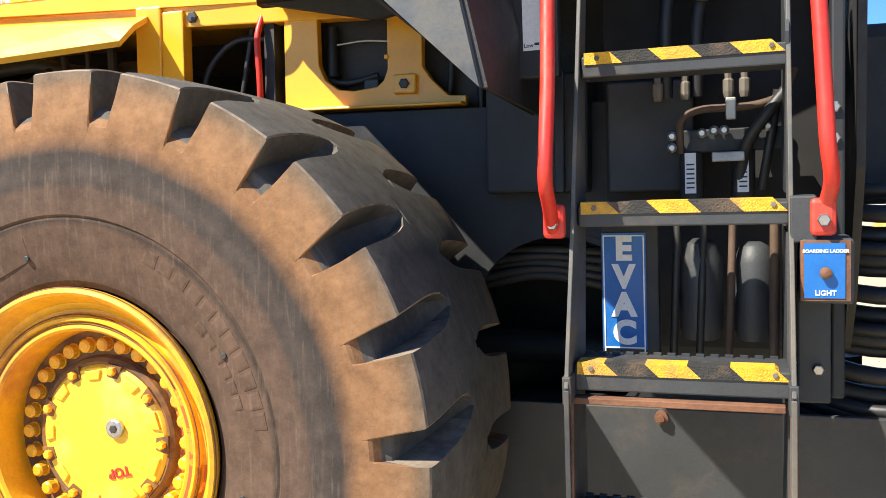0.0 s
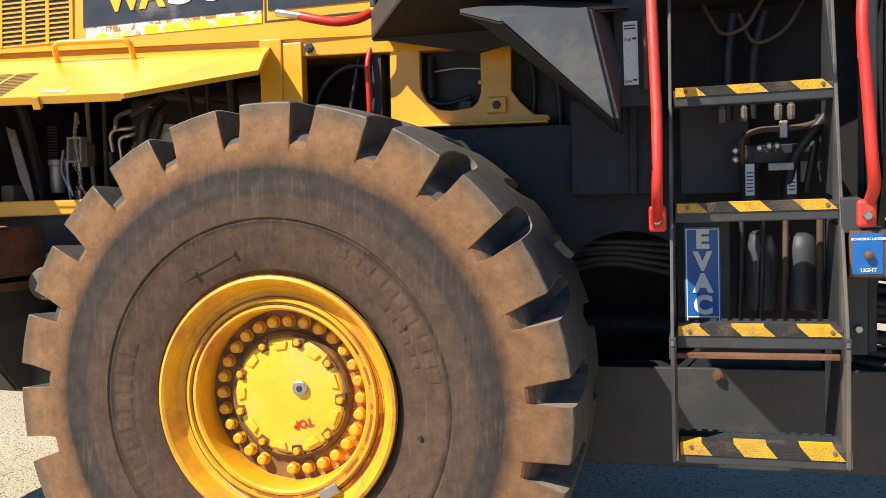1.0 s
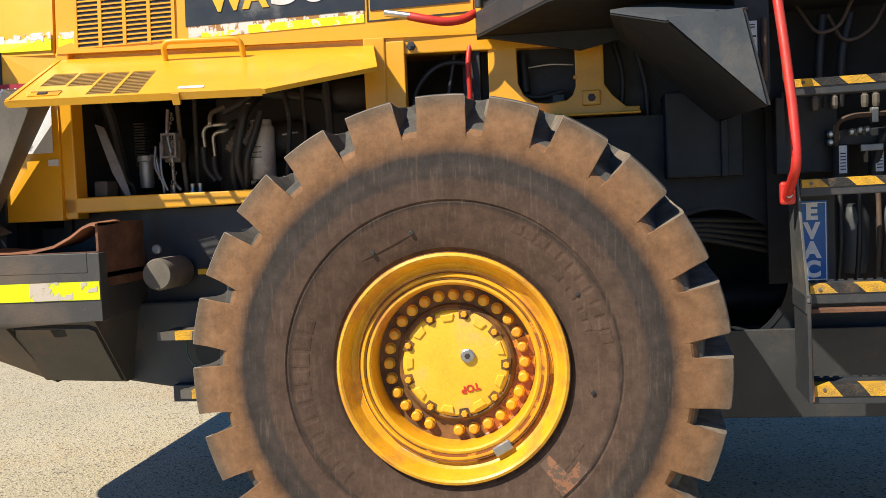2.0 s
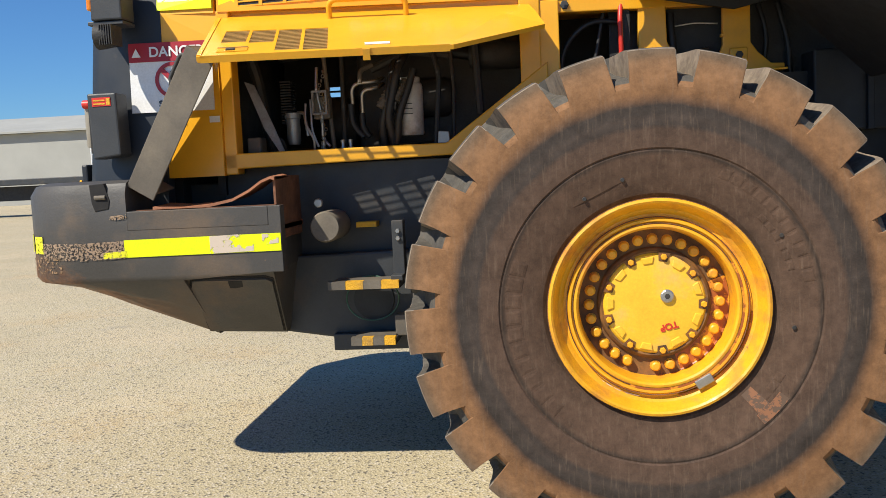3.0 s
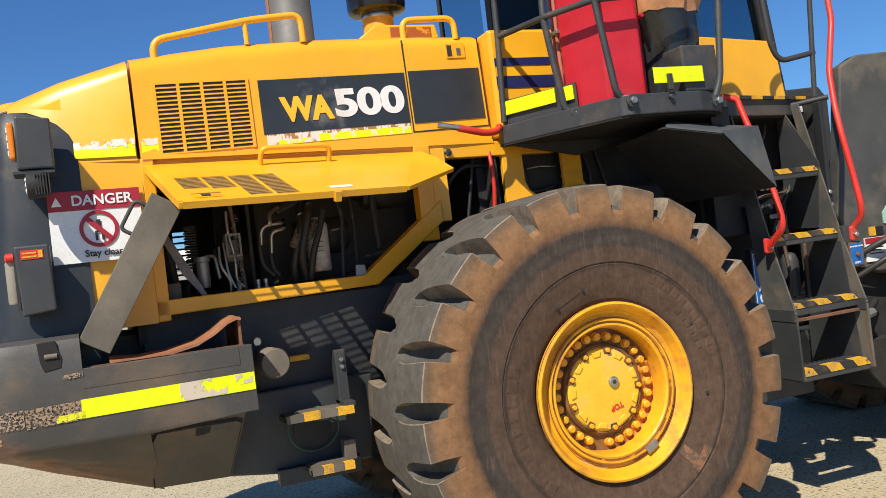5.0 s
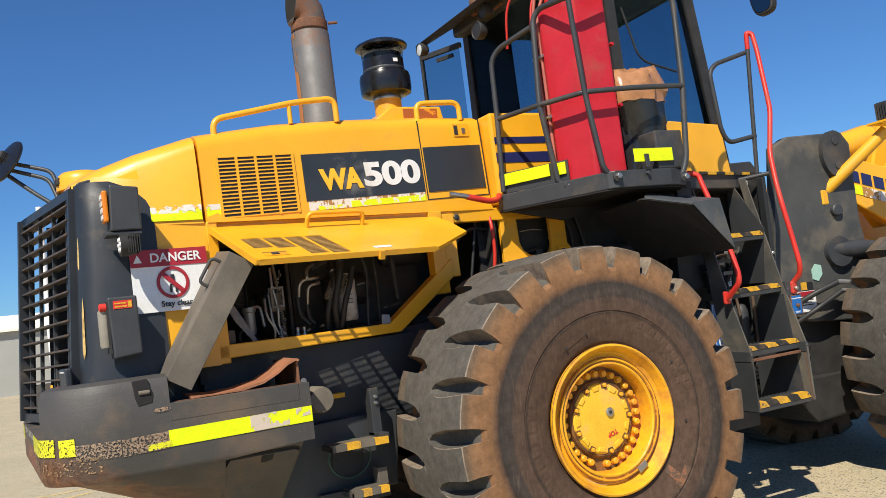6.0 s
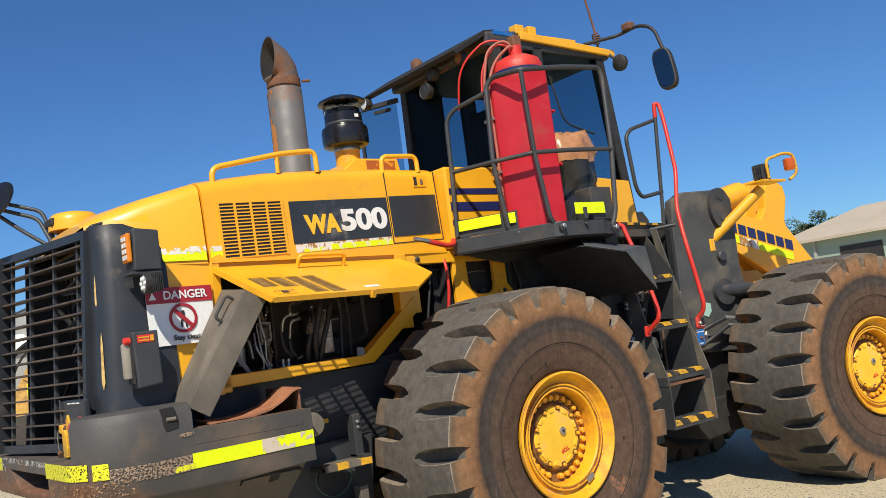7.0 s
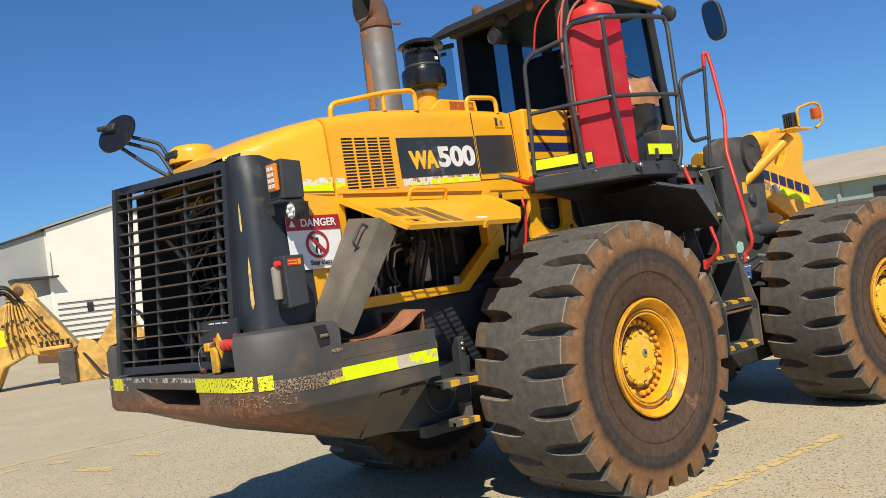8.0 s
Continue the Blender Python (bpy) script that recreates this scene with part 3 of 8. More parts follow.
def wheel(name, at, turn, lead, face=1, phase=0.0):
    """A wheel: rim, tyre, hub cover, bolts. face -1: the inner face looks the other way."""
    w = part(name, rim_mesh(), "rim_yellow", loader, "yellow steel wheel rim, chipped and dusty", True, 25)
    ty = part("tyre", tyre_mesh(phase), "rubber", w, "deep-lugged rubber tyre, reddish brown with dust", True, 16)
    ty.data.materials.append(M["lip"])
    per = len(LUG_COLS) * LUGS
    for i, poly in enumerate(ty.data.polygons):
        row, col = (i // per) % (len(TYRE_PROFILE) - 1), (i % per) % len(LUG_COLS)
        if (3 <= row <= 10 and col in (4, 8)) or (row == 9 and col in (0, 1, 2, 3, 9)):
            poly.material_index = 1
    inner = lathe([(0.425, 0.30), (0.405, 0.28), (0.405, -0.28), (0.40, -0.29), (0.34, 0.1), (0.30, 0.12), (0.001, 0.12)], 40, caps=False)
    part("rim_barrel", inner, "rust", w)
    part("bolt_flange", lathe([(r, -q) for r, q in ((0.303, 0.25), (0.298, 0.236), (0.285, 0.232), (0.222, 0.232), (0.216, 0.250), (0.206, 0.258), (0.198, 0.255), (0.192, 0.236), (0.18, 0.23))], 56, caps=False), "flange_grime", w, "grimy bolt flange", True, 30)
    part("hub_cover", hub_mesh(), "hub_yellow", w, "round yellow hub cover", True, 30)
    for k in range(9):
        a = 2 * math.pi * (k + 0.3) / 9
        rot = Matrix.Rotation(a, 4, "Y")
        pocket = prism([(-0.016, 0.168), (0.016, 0.168), (0.024, 0.2035), (-0.024, 0.2035)], "y", -0.2655, -0.24)
        bmesh.ops.transform(pocket, matrix=rot, verts=pocket.verts[:])
        part("cover_pocket", pocket, "flange_grime", w)
        bolt = disc_bolt(0.0125, 0.014, at=(0, -0.2655, 0.187))
        bmesh.ops.transform(bolt, matrix=rot, verts=bolt.verts[:])
        part("cover_bolt", bolt, "rim_yellow", w)
        rib = prism([(-0.018, 0.158), (0.018, 0.158), (0.026, 0.184), (-0.026, 0.184)], "y", -0.270, -0.258, 0.003)
        bmesh.ops.transform(rib, matrix=Matrix.Rotation(a + math.pi / 9, 4, "Y"), verts=rib.verts[:])
        part("cover_rib", rib, "hub_yellow", w)
    for ob_ in [c for c in loader.children_recursive if c.parent == w and c.name.split('.')[0] in ("bolt_flange", "hub_cover", "cover_pocket", "cover_bolt", "cover_rib")]:
        ob_.data.transform(Matrix.Translation((0, HUB_SET, 0)))
    for r_, y_ in ((0.344, 0.3045), (0.3205, 0.3035), (0.418, 0.345)):
        part("rust_line", lathe([(r_ - 0.002, -y_), (r_, -y_ - 0.0025), (r_ + 0.002, -y_)], 72, caps=False), "rust", w, "", True)
    plug = disc_bolt(0.026, 0.014, at=(0.047, -0.268 + HUB_SET, 0.030), hexa=False)
    part("fill_plug", plug, "steel", w, "steel hexagon fill plug")
    sock = disc_bolt(0.011, 0.003, at=(0.047, -0.2825 + HUB_SET, 0.030))
    part("plug_socket", sock, "black", w)
    for k in range(28):
        if k in (15,):
            continue
        a = 2 * math.pi * k / 28
        bolt = lathe([(0.022, -0.231), (0.022, -0.237), (0.0185, -0.237), (0.0185, -0.258), (0.013, -0.263)], 10, centre=(0.252 * math.sin(a), HUB_SET, 0.252 * math.cos(a)))
        part("wheel_bolt", bolt, "rim_yellow", w, "", True, 35)
    # rust that ran down from the bolts: over the rim, then over the sidewall
    def wedge(profile, a0, a1, n=14):
        return loft([[Vector((r * math.sin(q), -y, r * math.cos(q))) for q in [radians(a0 + (a1 - a0) * i / n) for i in range(n + 1)]] for r, y in profile], closed=False, caps=False)
    if lead == 0:
        part("rust_run", wedge([(0.352, 0.302), (0.356, 0.2915), (0.366, 0.2905), (0.385, 0.3025), (0.399, 0.331)], 95, 168), "rim_rust", w, "orange rust run on the rim")
        part("worn_patch", wedge([(0.356, 0.2915), (0.366, 0.2910), (0.385, 0.3035), (0.399, 0.3315)], 192, 222), "rim_bare", w, "pale worn paint on the rim")
        part("rust_run", wedge([(0.318, 0.3075), (0.328, 0.3070)], 60, 200, 24), "rim_rust", w)
        part("rust_run", wedge([(0.222, 0.2335 - HUB_SET), (0.285, 0.2335 - HUB_SET), (0.290, 0.2375 - HUB_SET)], 70, 160), "rim_rust", w)
        part("rust_wash", wedge([(0.455, 0.338), (0.49, 0.3465), (0.53, 0.3545), (0.56, 0.359)], 133, 139, 6), "rubber_rust", w, "rust wash on the sidewall")
        part("rust_wash", wedge([(0.545, 0.3575), (0.575, 0.3615), (0.588, 0.3635)], 127, 140, 6), "rubber_rust", w)
    t = onto(words("TOP", 0.036, 0.0008, 0.0012), (0.052, -0.2695 + HUB_SET, -0.090), (-0.94, 0, -0.25), (0, 0, -1))
    part("lettering", t, "red", w, "red lettering TOP")
    # lock ring's driver at the rim
    d = box(-0.035, 0.035, -0.318, -0.290, -0.018, 0.018, 0.004)
    bmesh.ops.transform(d, matrix=Matrix.Rotation(radians(150), 4, "Y") @ Matrix.Translation((0, 0, 0.338)), verts=d.verts[:])
    part("ring_lock", d, "steel", w)
    # raised maker's lettering as plain bars round the sidewall
    def arc_bars(r0, r1, a0, a1, n):
        bm = bmesh.new()
        for i in range(n):
            s = radians(a0 + (a1 - a0) * i / n)
            e = radians(a0 + (a1 - a0) * (i + 0.82) / n)
            ring = []
            for lift, g in ((-0.012, 0.0), (0.0010, 0.0), (0.0022, 0.16)):
                ring.append([Vector((r * math.sin(q), -float(np.interp(r, (0.47, 0.53, 0.592), (0.340, 0.352, 0.362))) - lift, r * math.cos(q))) for r, q in ((r0 + (r1 - r0) * g, s + (e - s) * g), (r1 - (r1 - r0) * g, s + (e - s) * g), (r1 - (r1 - r0) * g, e - (e - s) * g), (r0 + (r1 - r0) * g, e - (e - s) * g))])
            loft(ring, bm=bm)
        return bm
    for r0, r1, a0, a1, n in ((0.535, 0.575, 25, 82, 11), (0.49, 0.515, 48, 76, 6), (0.52, 0.58, 225, 292, 10), (0.50, 0.56, 322, 352, 1), (0.50, 0.53, 120, 140, 4)):
        part("raised_lettering", arc_bars(r0, r1, a0 + lead, a1 + lead, n), "rubber", w)
    for k, (rr_, aa) in enumerate(((0.50, -32), (0.505, -14), (0.52, 60), (0.50, 100))):
        part("sidewall_rivet", disc_bolt(0.008, 0.004, at=(rr_ * math.sin(radians(aa)), -0.352, rr_ * math.cos(radians(aa))), hexa=False), "black", w)
    m = Matrix.Translation(at) @ Matrix.Rotation(turn, 4, "Z") @ (Matrix.Rotation(math.pi, 4, "Z") if face < 0 else Matrix.Identity(4))
    w.matrix_world = m
    return w


ARTIC = radians(-9.5)
PIVOT = Vector((1.9, CY, 0))
FRONT = Matrix.Translation(PIVOT) @ Matrix.Rotation(ARTIC, 4, "Z") @ Matrix.Translation(-PIVOT)


def fpart(name, bm, material, parent=loader, label="", smooth=False, angle=40):
    """A part of the front frame, given in line with the rear frame and swung about the joint."""
    bmesh.ops.transform(bm, matrix=FRONT, verts=bm.verts[:])
    return part(name, bm, material, parent, label, smooth, angle)


TY = -1.215
wheel("rear_wheel", (0, TY, 0.92), 0, 0)
wheel("rear_wheel", (0, 2 * CY - TY, 0.92), 0, 40, -1)
for yy, face in ((TY, 1), (2 * CY - TY, -1)):
    c = FRONT @ Vector((3.8, yy, 0.92))
    wheel("front_wheel", c, ARTIC, 75, face, 0.45)

# -- rear frame and axle --
part("rear_frame", prism([(-2.3, 0.95), (-1.5, 0.86), (-0.6, 1.0), (0.6, 0.9), (0.6, 1.8), (-0.2, 1.62), (-1.95, 1.46), (-2.3, 1.46)], "y", -0.50, 0.60, 0.01), "dark", loader, "dark grey welded rear frame")
part("rear_axle", lathe([(0.20, -0.95), (0.20, -0.45), (0.30, -0.25), (0.33, 0.05), (0.30, 0.35), (0.20, 0.55), (0.20, 1.05)], 24, "y", centre=(0, 0, 0.92)), "dark", loader, "", True)


def plate_with_hole(x0, x1, z0, z1, cx, cz, r, y0, y1, n=64):
    """A plate in the plane y with a round hole through it."""
    rings = []
    for y, outer in ((y0, False), (y0, True), (y1, True), (y1, False), (y0, False)):
        ring = []
        for k in range(n):
            q = 2 * math.pi * k / n
            d = Vector((math.cos(q), math.sin(q)))
            reach = r
            if outer:
                reach = min(((x1 - cx) if d.x > 0 else (x0 - cx)) / d.x if abs(d.x) > 1e-6 else 99, ((z1 - cz) if d.y > 0 else (z0 - cz)) / d.y if abs(d.y) > 1e-6 else 99)
            ring.append(Vector((cx + d.x * reach, y, cz + d.y * reach)))
        rings.append(ring)
    bm = loft(rings, caps=False)
    bmesh.ops.remove_doubles(bm, verts=bm.verts[:], dist=0.0005)
    return bm


part("frame_side_plate", plate_with_hole(0.02, 1.80, 0.66, 1.86, 1.08, 1.12, 0.305, -0.52, -0.495), "frame", loader, "dark blue-grey frame plate with a round opening")
part("opening_rim", lathe([(0.305, -0.525), (0.325, -0.525), (0.325, -0.52), (0.305, -0.52)], 64, "y", centre=(1.08, 0, 1.12), caps=False), "frame", loader)
part("frame_floor", box(0.6, 1.80, -0.45, 0.55, 0.64, 0.70), "black", loader)
part("frame_roof", box(0.6, 1.80, -0.49, 0.55, 1.70, 1.80), "black", loader)
part("drive_shaft", tube([(0.3, 0.05, 0.98), (1.8, 0.05, 0.95)], 0.07), "black", loader, "", True)
part("frame_side_far", box(0.55, 0.99, 0.54, 0.60, 0.64, 1.80), "black", loader)
part("frame_side_far", box(1.13, 1.80, 0.54, 0.60, 0.64, 1.80), "black", loader)
part("frame_side_far", box(0.99, 1.13, 0.54, 0.60, 0.64, 0.83), "black", loader)
part("frame_side_far", box(0.99, 1.13, 0.54, 0.60, 0.96, 1.80), "black", loader)
for q in range(5):
    part("hose", tube([(0.75, -0.36 - 0.02 * (q % 2), 1.24 + q * 0.03), (1.0, -0.40, 1.30 + q * 0.02), (1.35, -0.34, 1.22 + q * 0.035)], 0.018, 0.1), "hose", loader, "", True)

# -- hood --
def hood_ring(x, ztop, zlow, ylow, ytop, crown=0.03):
    pts = []
    half = []
    half.append((ylow, zlow))
    half.append((ylow * 0.35 + ytop * 0.65, zlow + (ztop - zlow) * 0.62))
    half.append((ytop, ztop - 0.10))
    for t in (20, 45, 70):
        half.append((ytop - 0.075 + 0.075 * math.cos(radians(t)), ztop - 0.10 + 0.085 * math.sin(radians(t))))
    half.append((ytop - 0.10, ztop))
    half.append((0.25, ztop + crown))
    ring = [Vector((x, CY - h, z)) for h, z in half] + [Vector((x, CY + h, z)) for h, z in half[::-1]]
    return ring


HB = 2.275
def hood_half(x):
    """Half the hood's width at its foot: it narrows towards the cab."""
    return 0.777 - 0.112 * (x + 1.93)


hood = part("hood", loft([hood_ring(x, zt, HB, hood_half(x), hood_half(x) - 0.03) for x, zt in ((-1.925, 2.79), (-1.44, 2.865), (-1.0, 2.90), (-0.46, 2.925), (0.03, 2.935))]), "yellow", loader, "yellow engine hood with louvres and handrails", True, 30)
part("rear_hood", loft([hood_ring(-2.575, 2.575, 2.515, 0.58, 0.56, 0.02), hood_ring(-2.46, 2.63, 2.50, 0.66, 0.63), hood_ring(-2.25, 2.70, 2.28, 0.785, 0.70), hood_ring(-1.94, 2.785, HB, 0.778, 0.745)]), "yellow", loader, "yellow rear hood sloping to the grille", True, 30)

def hood_y(z, x=-0.9):
    """Outer face of the hood's near side."""
    half = [(q.y, q.z) for q in hood_ring(x, 2.90, HB, hood_half(x), hood_half(x) - 0.03)[:3]]
    return float(np.interp(z, [q[1] for q in half], [q[0] for q in half]))


HOOD_RISE = 0.045             # plates and bands on the hood climb a little towards the cab


def plate_on_hood(name, x0, x1, z0, z1, material, thick=0.004, parent=None, label="", lift=0.0, rise=1.0):
    """A thin sheet lying on the sloping side of the hood."""
    rings = []
    for off in (0.003, -thick - lift):
        rings.append([Vector((x, hood_y(z, x) + off, z + HOOD_RISE * (x + 0.9) * rise)) for x, z in ((x0, z0), (x1, z0), (x1, z1), (x0, z1))])
    return part(name, loft(rings), material, parent or hood, label)


# engine hood: plates, louvre, lines
plate_on_hood("model_plate", -1.312, -0.478, 2.392, 2.676, "decal_dark", label="dark plate with yellow and white model lettering")
plate_on_hood("blank_plate", -0.452, 0.006, 2.386, 2.682, "decal_dark", label="plain dark scuffed plate")
part("lettering", onto(stretch(words("WA", 0.170, 0.002, 0.008), 0.92, 1.0), (-1.065, hood_y(2.51, -1.065) - 0.006, 2.500), (1, 0.112, 0.045), (0, 0.05, 1)), "letter_yellow", hood, "yellow lettering WA")
part("lettering", onto(stretch(words("500", 0.200, 0.002, 0.008), 1.38, 1.0), (-0.708, hood_y(2.54, -0.708) - 0.006, 2.530), (1, 0.112, 0.045), (0, 0.05, 1)), "white", hood, "white lettering 500")
# access panel frame round the blank plate
for x0, x1, z0, z1 in ((-0.468, -0.461, 2.34, 2.86), (0.021, 0.028, 2.34, 2.86), (-0.468, 0.028, 2.335, 2.342)):
    plate_on_hood("panel_seam", x0, x1, z0, z1, "black", 0.002)
plate_on_hood("latch_recess", -0.19, -0.07, 2.745, 2.830, "rim_yellow", 0.006)
plate_on_hood("latch_slot", -0.185, -0.155, 2.755, 2.820, "black", 0.007)
plate_on_hood("latch", -0.125, -0.10, 2.765, 2.80, "steel", 0.012)
plate_on_hood("hood_lip", -1.92, 0.03, 2.275, 2.295, "yellow", 0.012, rise=0.0)
plate_on_hood("tape_strip", -1.30, -0.48, 2.335, 2.400, "peel_white", 0.002, label="peeling white and lime reflective strip")
plate_on_hood("tape_strip", -1.24, -1.06, 2.335, 2.358, "peel_lime2", 0.0035)
plate_on_hood("tape_strip", -1.02, -0.48, 2.335, 2.374, "peel_lime2", 0.0035)
plate_on_hood("tape_strip", -1.915, -1.828, 2.352, 2.408, "lime", 0.002)
plate_on_hood("tape_strip", -1.915, -1.828, 2.390, 2.422, "torn_white", 0.003)
# louvre: a dark recess with yellow slats and bars
plate_on_hood("louvre_back", -1.825, -1.37, 2.34, 2.685, "black", 0.002)
nsl = 16
for i in range(nsl + 1):
    z = 2.34 + 0.345 * i / nsl
    plate_on_hood("louvre_slat", -1.83, -1.365, z - 0.0036, z + 0.0036, "yellow", 0.007)
for i in range(5):
    x = -1.828 + 0.46 * i / 4
    plate_on_hood("louvre_bar", x - 0.008, x + 0.008, 2.335, 2.69, "yellow", 0.009)
# handrails
def handrail(pts, r, material, parent, name="handrail", label="", bend=0.06):
    return part(name, tube(pts, r, bend), material, parent, label, True)


handrail([(-1.80, -0.60, 2.76), (-1.80, -0.60, 2.885), (-1.30, -0.58, 2.99), (-1.03, -0.57, 3.02), (-1.03, -0.57, 2.87)], 0.018, "yellow", hood, label="bent yellow handrail")
handrail([(-1.33, -0.58, 2.86), (-1.33, -0.58, 2.985)], 0.014, "yellow", hood, "rail_post")
handrail([(-0.42, -0.46, 2.90), (-0.42, -0.46, 3.015), (-0.10, -0.46, 3.025), (-0.10, -0.46, 2.90)], 0.018, "yellow", hood)
# exhaust stack
EX, EY = -0.99, -0.185
ex = lathe([(0.142, 2.88), (0.140, 2.935), (0.126, 2.955), (0.124, 3.55), (0.120, 3.562), (0.110, 3.566), (0.110, 3.62)], 36, "z", centre=(EX, EY, 0))
exhaust = part("exhaust_pipe", ex, "stack", loader, "grey exhaust pipe with a rusted bent outlet", True)
OUT = [(EX, 3.60, 0, 0.112), (EX, 3.655, 2, 0.112), (EX - 0.012, 3.70, 24, 0.122), (EX - 0.05, 3.742, 52, 0.142), (EX - 0.108, 3.782, 85, 0.170)]
rings, inner = [], []
for x_, z_, tilt, long_ in OUT:
    p, t_ = Vector((x_, EY, z_)), radians(tilt)
    ring = [p + Vector((long_ * math.cos(q) * math.cos(t_), 0.114 * math.sin(q), long_ * math.cos(q) * math.sin(t_))) for q in [2 * math.pi * k / 28 for k in range(28)]]
    rings.append(ring)
    inner.append([p + (q - p) * 0.94 for q in ring])
part("outlet", loft(rings, caps=False), "stack_rust", exhaust, "rusted bent exhaust outlet", True)
part("outlet_bore", loft(inner + [rings[-1]], caps=False), "black", exhaust, "", True)
arc = [radians(a_) for a_ in range(112, 200, 4)]
M["stack_streak"] = worn("orange_rust_streak", (0.36, 0.15, 0.045), (0, 0, 0), 0.53, 5, rough=0.8, stretch=(2.2, 2.2, 0.5), bare=True)
for lift, a0, a1 in ((0.0012, 0, 15), (0.0024, 3, 22)):
    part("rust_streak", loft([[Vector((EX + (r_ + lift) * math.cos(a_), EY + (r_ + lift) * math.sin(a_), z_)) for a_ in arc[a0:a1]] for r_, z_ in ((0.126, 2.96), (0.125, 3.25), (0.124, 3.55))], closed=False, caps=False), "stack_streak", exhaust, "orange rust streak", True)
part("outlet_clamp", lathe([(0.116, 3.575), (0.121, 3.58), (0.121, 3.635), (0.116, 3.64)], 36, "z", centre=(EX, EY, 0)), "rust", exhaust, "rusted clamp band", True)
part("clamp_bolt", tube([(EX + 0.10, EY - 0.09, 3.608), (EX + 0.16, EY - 0.10, 3.612)], 0.010), "rust", exhaust, "", True)
part("pipe_skirt", lathe([(0.150, 2.875), (0.152, 2.885), (0.150, 2.905), (0.142, 2.91)], 36, "z", centre=(EX, EY, 0)), "rim_yellow", exhaust, "", True)
# pre-cleaner
PC = (-0.39, 0.02, 0)
pc = part("pre_cleaner", lathe([(0.095, 3.19), (0.150, 3.20), (0.174, 3.212), (0.181, 3.24), (0.181, 3.325), (0.174, 3.352), (0.150, 3.364), (0.147, 3.375), (0.146, 3.46)], 36, "z", centre=PC), "gloss_black", loader, "black bowl air pre-cleaner on the hood", True)
part("bowl", lathe([(0.1455, 3.46), (0.150, 3.50), (0.151, 3.545)], 36, "z", centre=PC), "clear", pc, "clear plastic bowl", True)
part("core", lathe([(0.12, 3.46), (0.125, 3.50), (0.05, 3.52)], 24, "z", centre=PC), "gloss_black", pc, "", True)
part("cap", lathe([(0.150, 3.535), (0.186, 3.545), (0.187, 3.555), (0.178, 3.568), (0.12, 3.595), (0.001, 3.605)], 36, "z", centre=PC), "gloss_black", pc, "", True)
part("band", lathe([(0.1465, 3.37), (0.149, 3.374), (0.149, 3.386), (0.1465, 3.39)], 36, "z", centre=PC), "dark", pc, "", True)
part("data_label", box(-0.378, -0.345, -0.1285, -0.120, 3.41, 3.435), "white", pc)
part("neck", lathe([(0.098, 2.95), (0.096, 3.175)], 28, "z", centre=PC), "rim_yellow", pc, "yellow neck", True)
part("neck_clamp", lathe([(0.099, 3.165), (0.101, 3.168), (0.101, 3.188), (0.099, 3.191)], 28, "z", centre=PC), "steel", pc, "", True)
part("base_plate", prism([(-0.66, 2.94), (-0.52, 3.045), (-0.14, 3.045), (-0.12, 2.94)], "y", -0.28, 0.3, 0.01), "yellow", loader)
part("base_recess", box(-0.43, -0.17, -0.2825, -0.272, 2.955, 3.03, 0.003), "rim_rust", loader, "rusty recess in the hood's raised base")

# -- side door of the engine bay, propped open --
D_HL, D_HR = Vector((-1.92, -0.725, 2.250)), Vector((-0.44, -0.575, 2.245))
D_LL, D_LR = Vector((-1.832, -1.29, 1.995)), Vector((-0.30, -1.145, 1.995))
D_N = (D_HR - D_HL).cross(D_LL - D_HL).normalized()
if D_N.z < 0:
    D_N = -D_N


def on_door(u, v, h=0.0):
    """A point of the open door: u 0..1 along the hinge, v 0..1 out to the free edge."""
    return (D_HL * (1 - u) + D_HR * u) * (1 - v) + (D_LL * (1 - u) + D_LR * u) * v + D_N * h


VENTS = ((0.050, 0.122, 0.40, 0.69), (0.131, 0.202, 0.41, 0.72), (0.211, 0.279, 0.42, 0.93), (0.289, 0.357, 0.42, 0.95))
us = sorted({0.0, 0.70, 0.9, 1.0, *[q for v_ in VENTS for q in v_[:2]]})
vs_ = sorted({0.0, 0.22, 1.0, *[q for v_ in VENTS for q in v_[2:]]})
bm = bmesh.new()
grid = {(u, v): bm.verts.new(on_door(u, v)) for u in us for v in vs_}
for u0, u1 in zip(us, us[1:]):
    for v0, v1 in zip(vs_, vs_[1:]):
        um, vm = (u0 + u1) / 2, (v0 + v1) / 2
        if any(a_ < um < b_ and c_ < vm < d_ for a_, b_, c_, d_ in VENTS):
            continue
        if u0 >= 0.70 and v0 >= 0.22:
            continue
        bm.faces.new((grid[u0, v0], grid[u1, v0], grid[u1, v1], grid[u0, v1]))
tip = bm.verts.new((-0.372, -0.835, 2.108))
bm.faces.new([grid[0.70, v] for v in vs_ if v >= 0.22] + [tip, grid[1.0, 0.22], grid[0.9, 0.22]])
for v in [q for q in bm.verts if not q.link_faces]:
    bm.verts.remove(v)
bmesh.ops.recalc_face_normals(bm, faces=bm.faces)
bmesh.ops.solidify(bm, geom=bm.faces[:], thickness=0.02)
door = part("engine_door", bm, "yellow", loader, "yellow engine side door hinged open with vents")


def door_sheet(name, u0, u1, v0, v1, h0, h1, material, label=""):
    return part(name, loft([[on_door(u, v, h) for u, v in ((u0, v0), (u1, v0), (u1, v1), (u0, v1))] for h in (h0, h1)]), material, door, label)


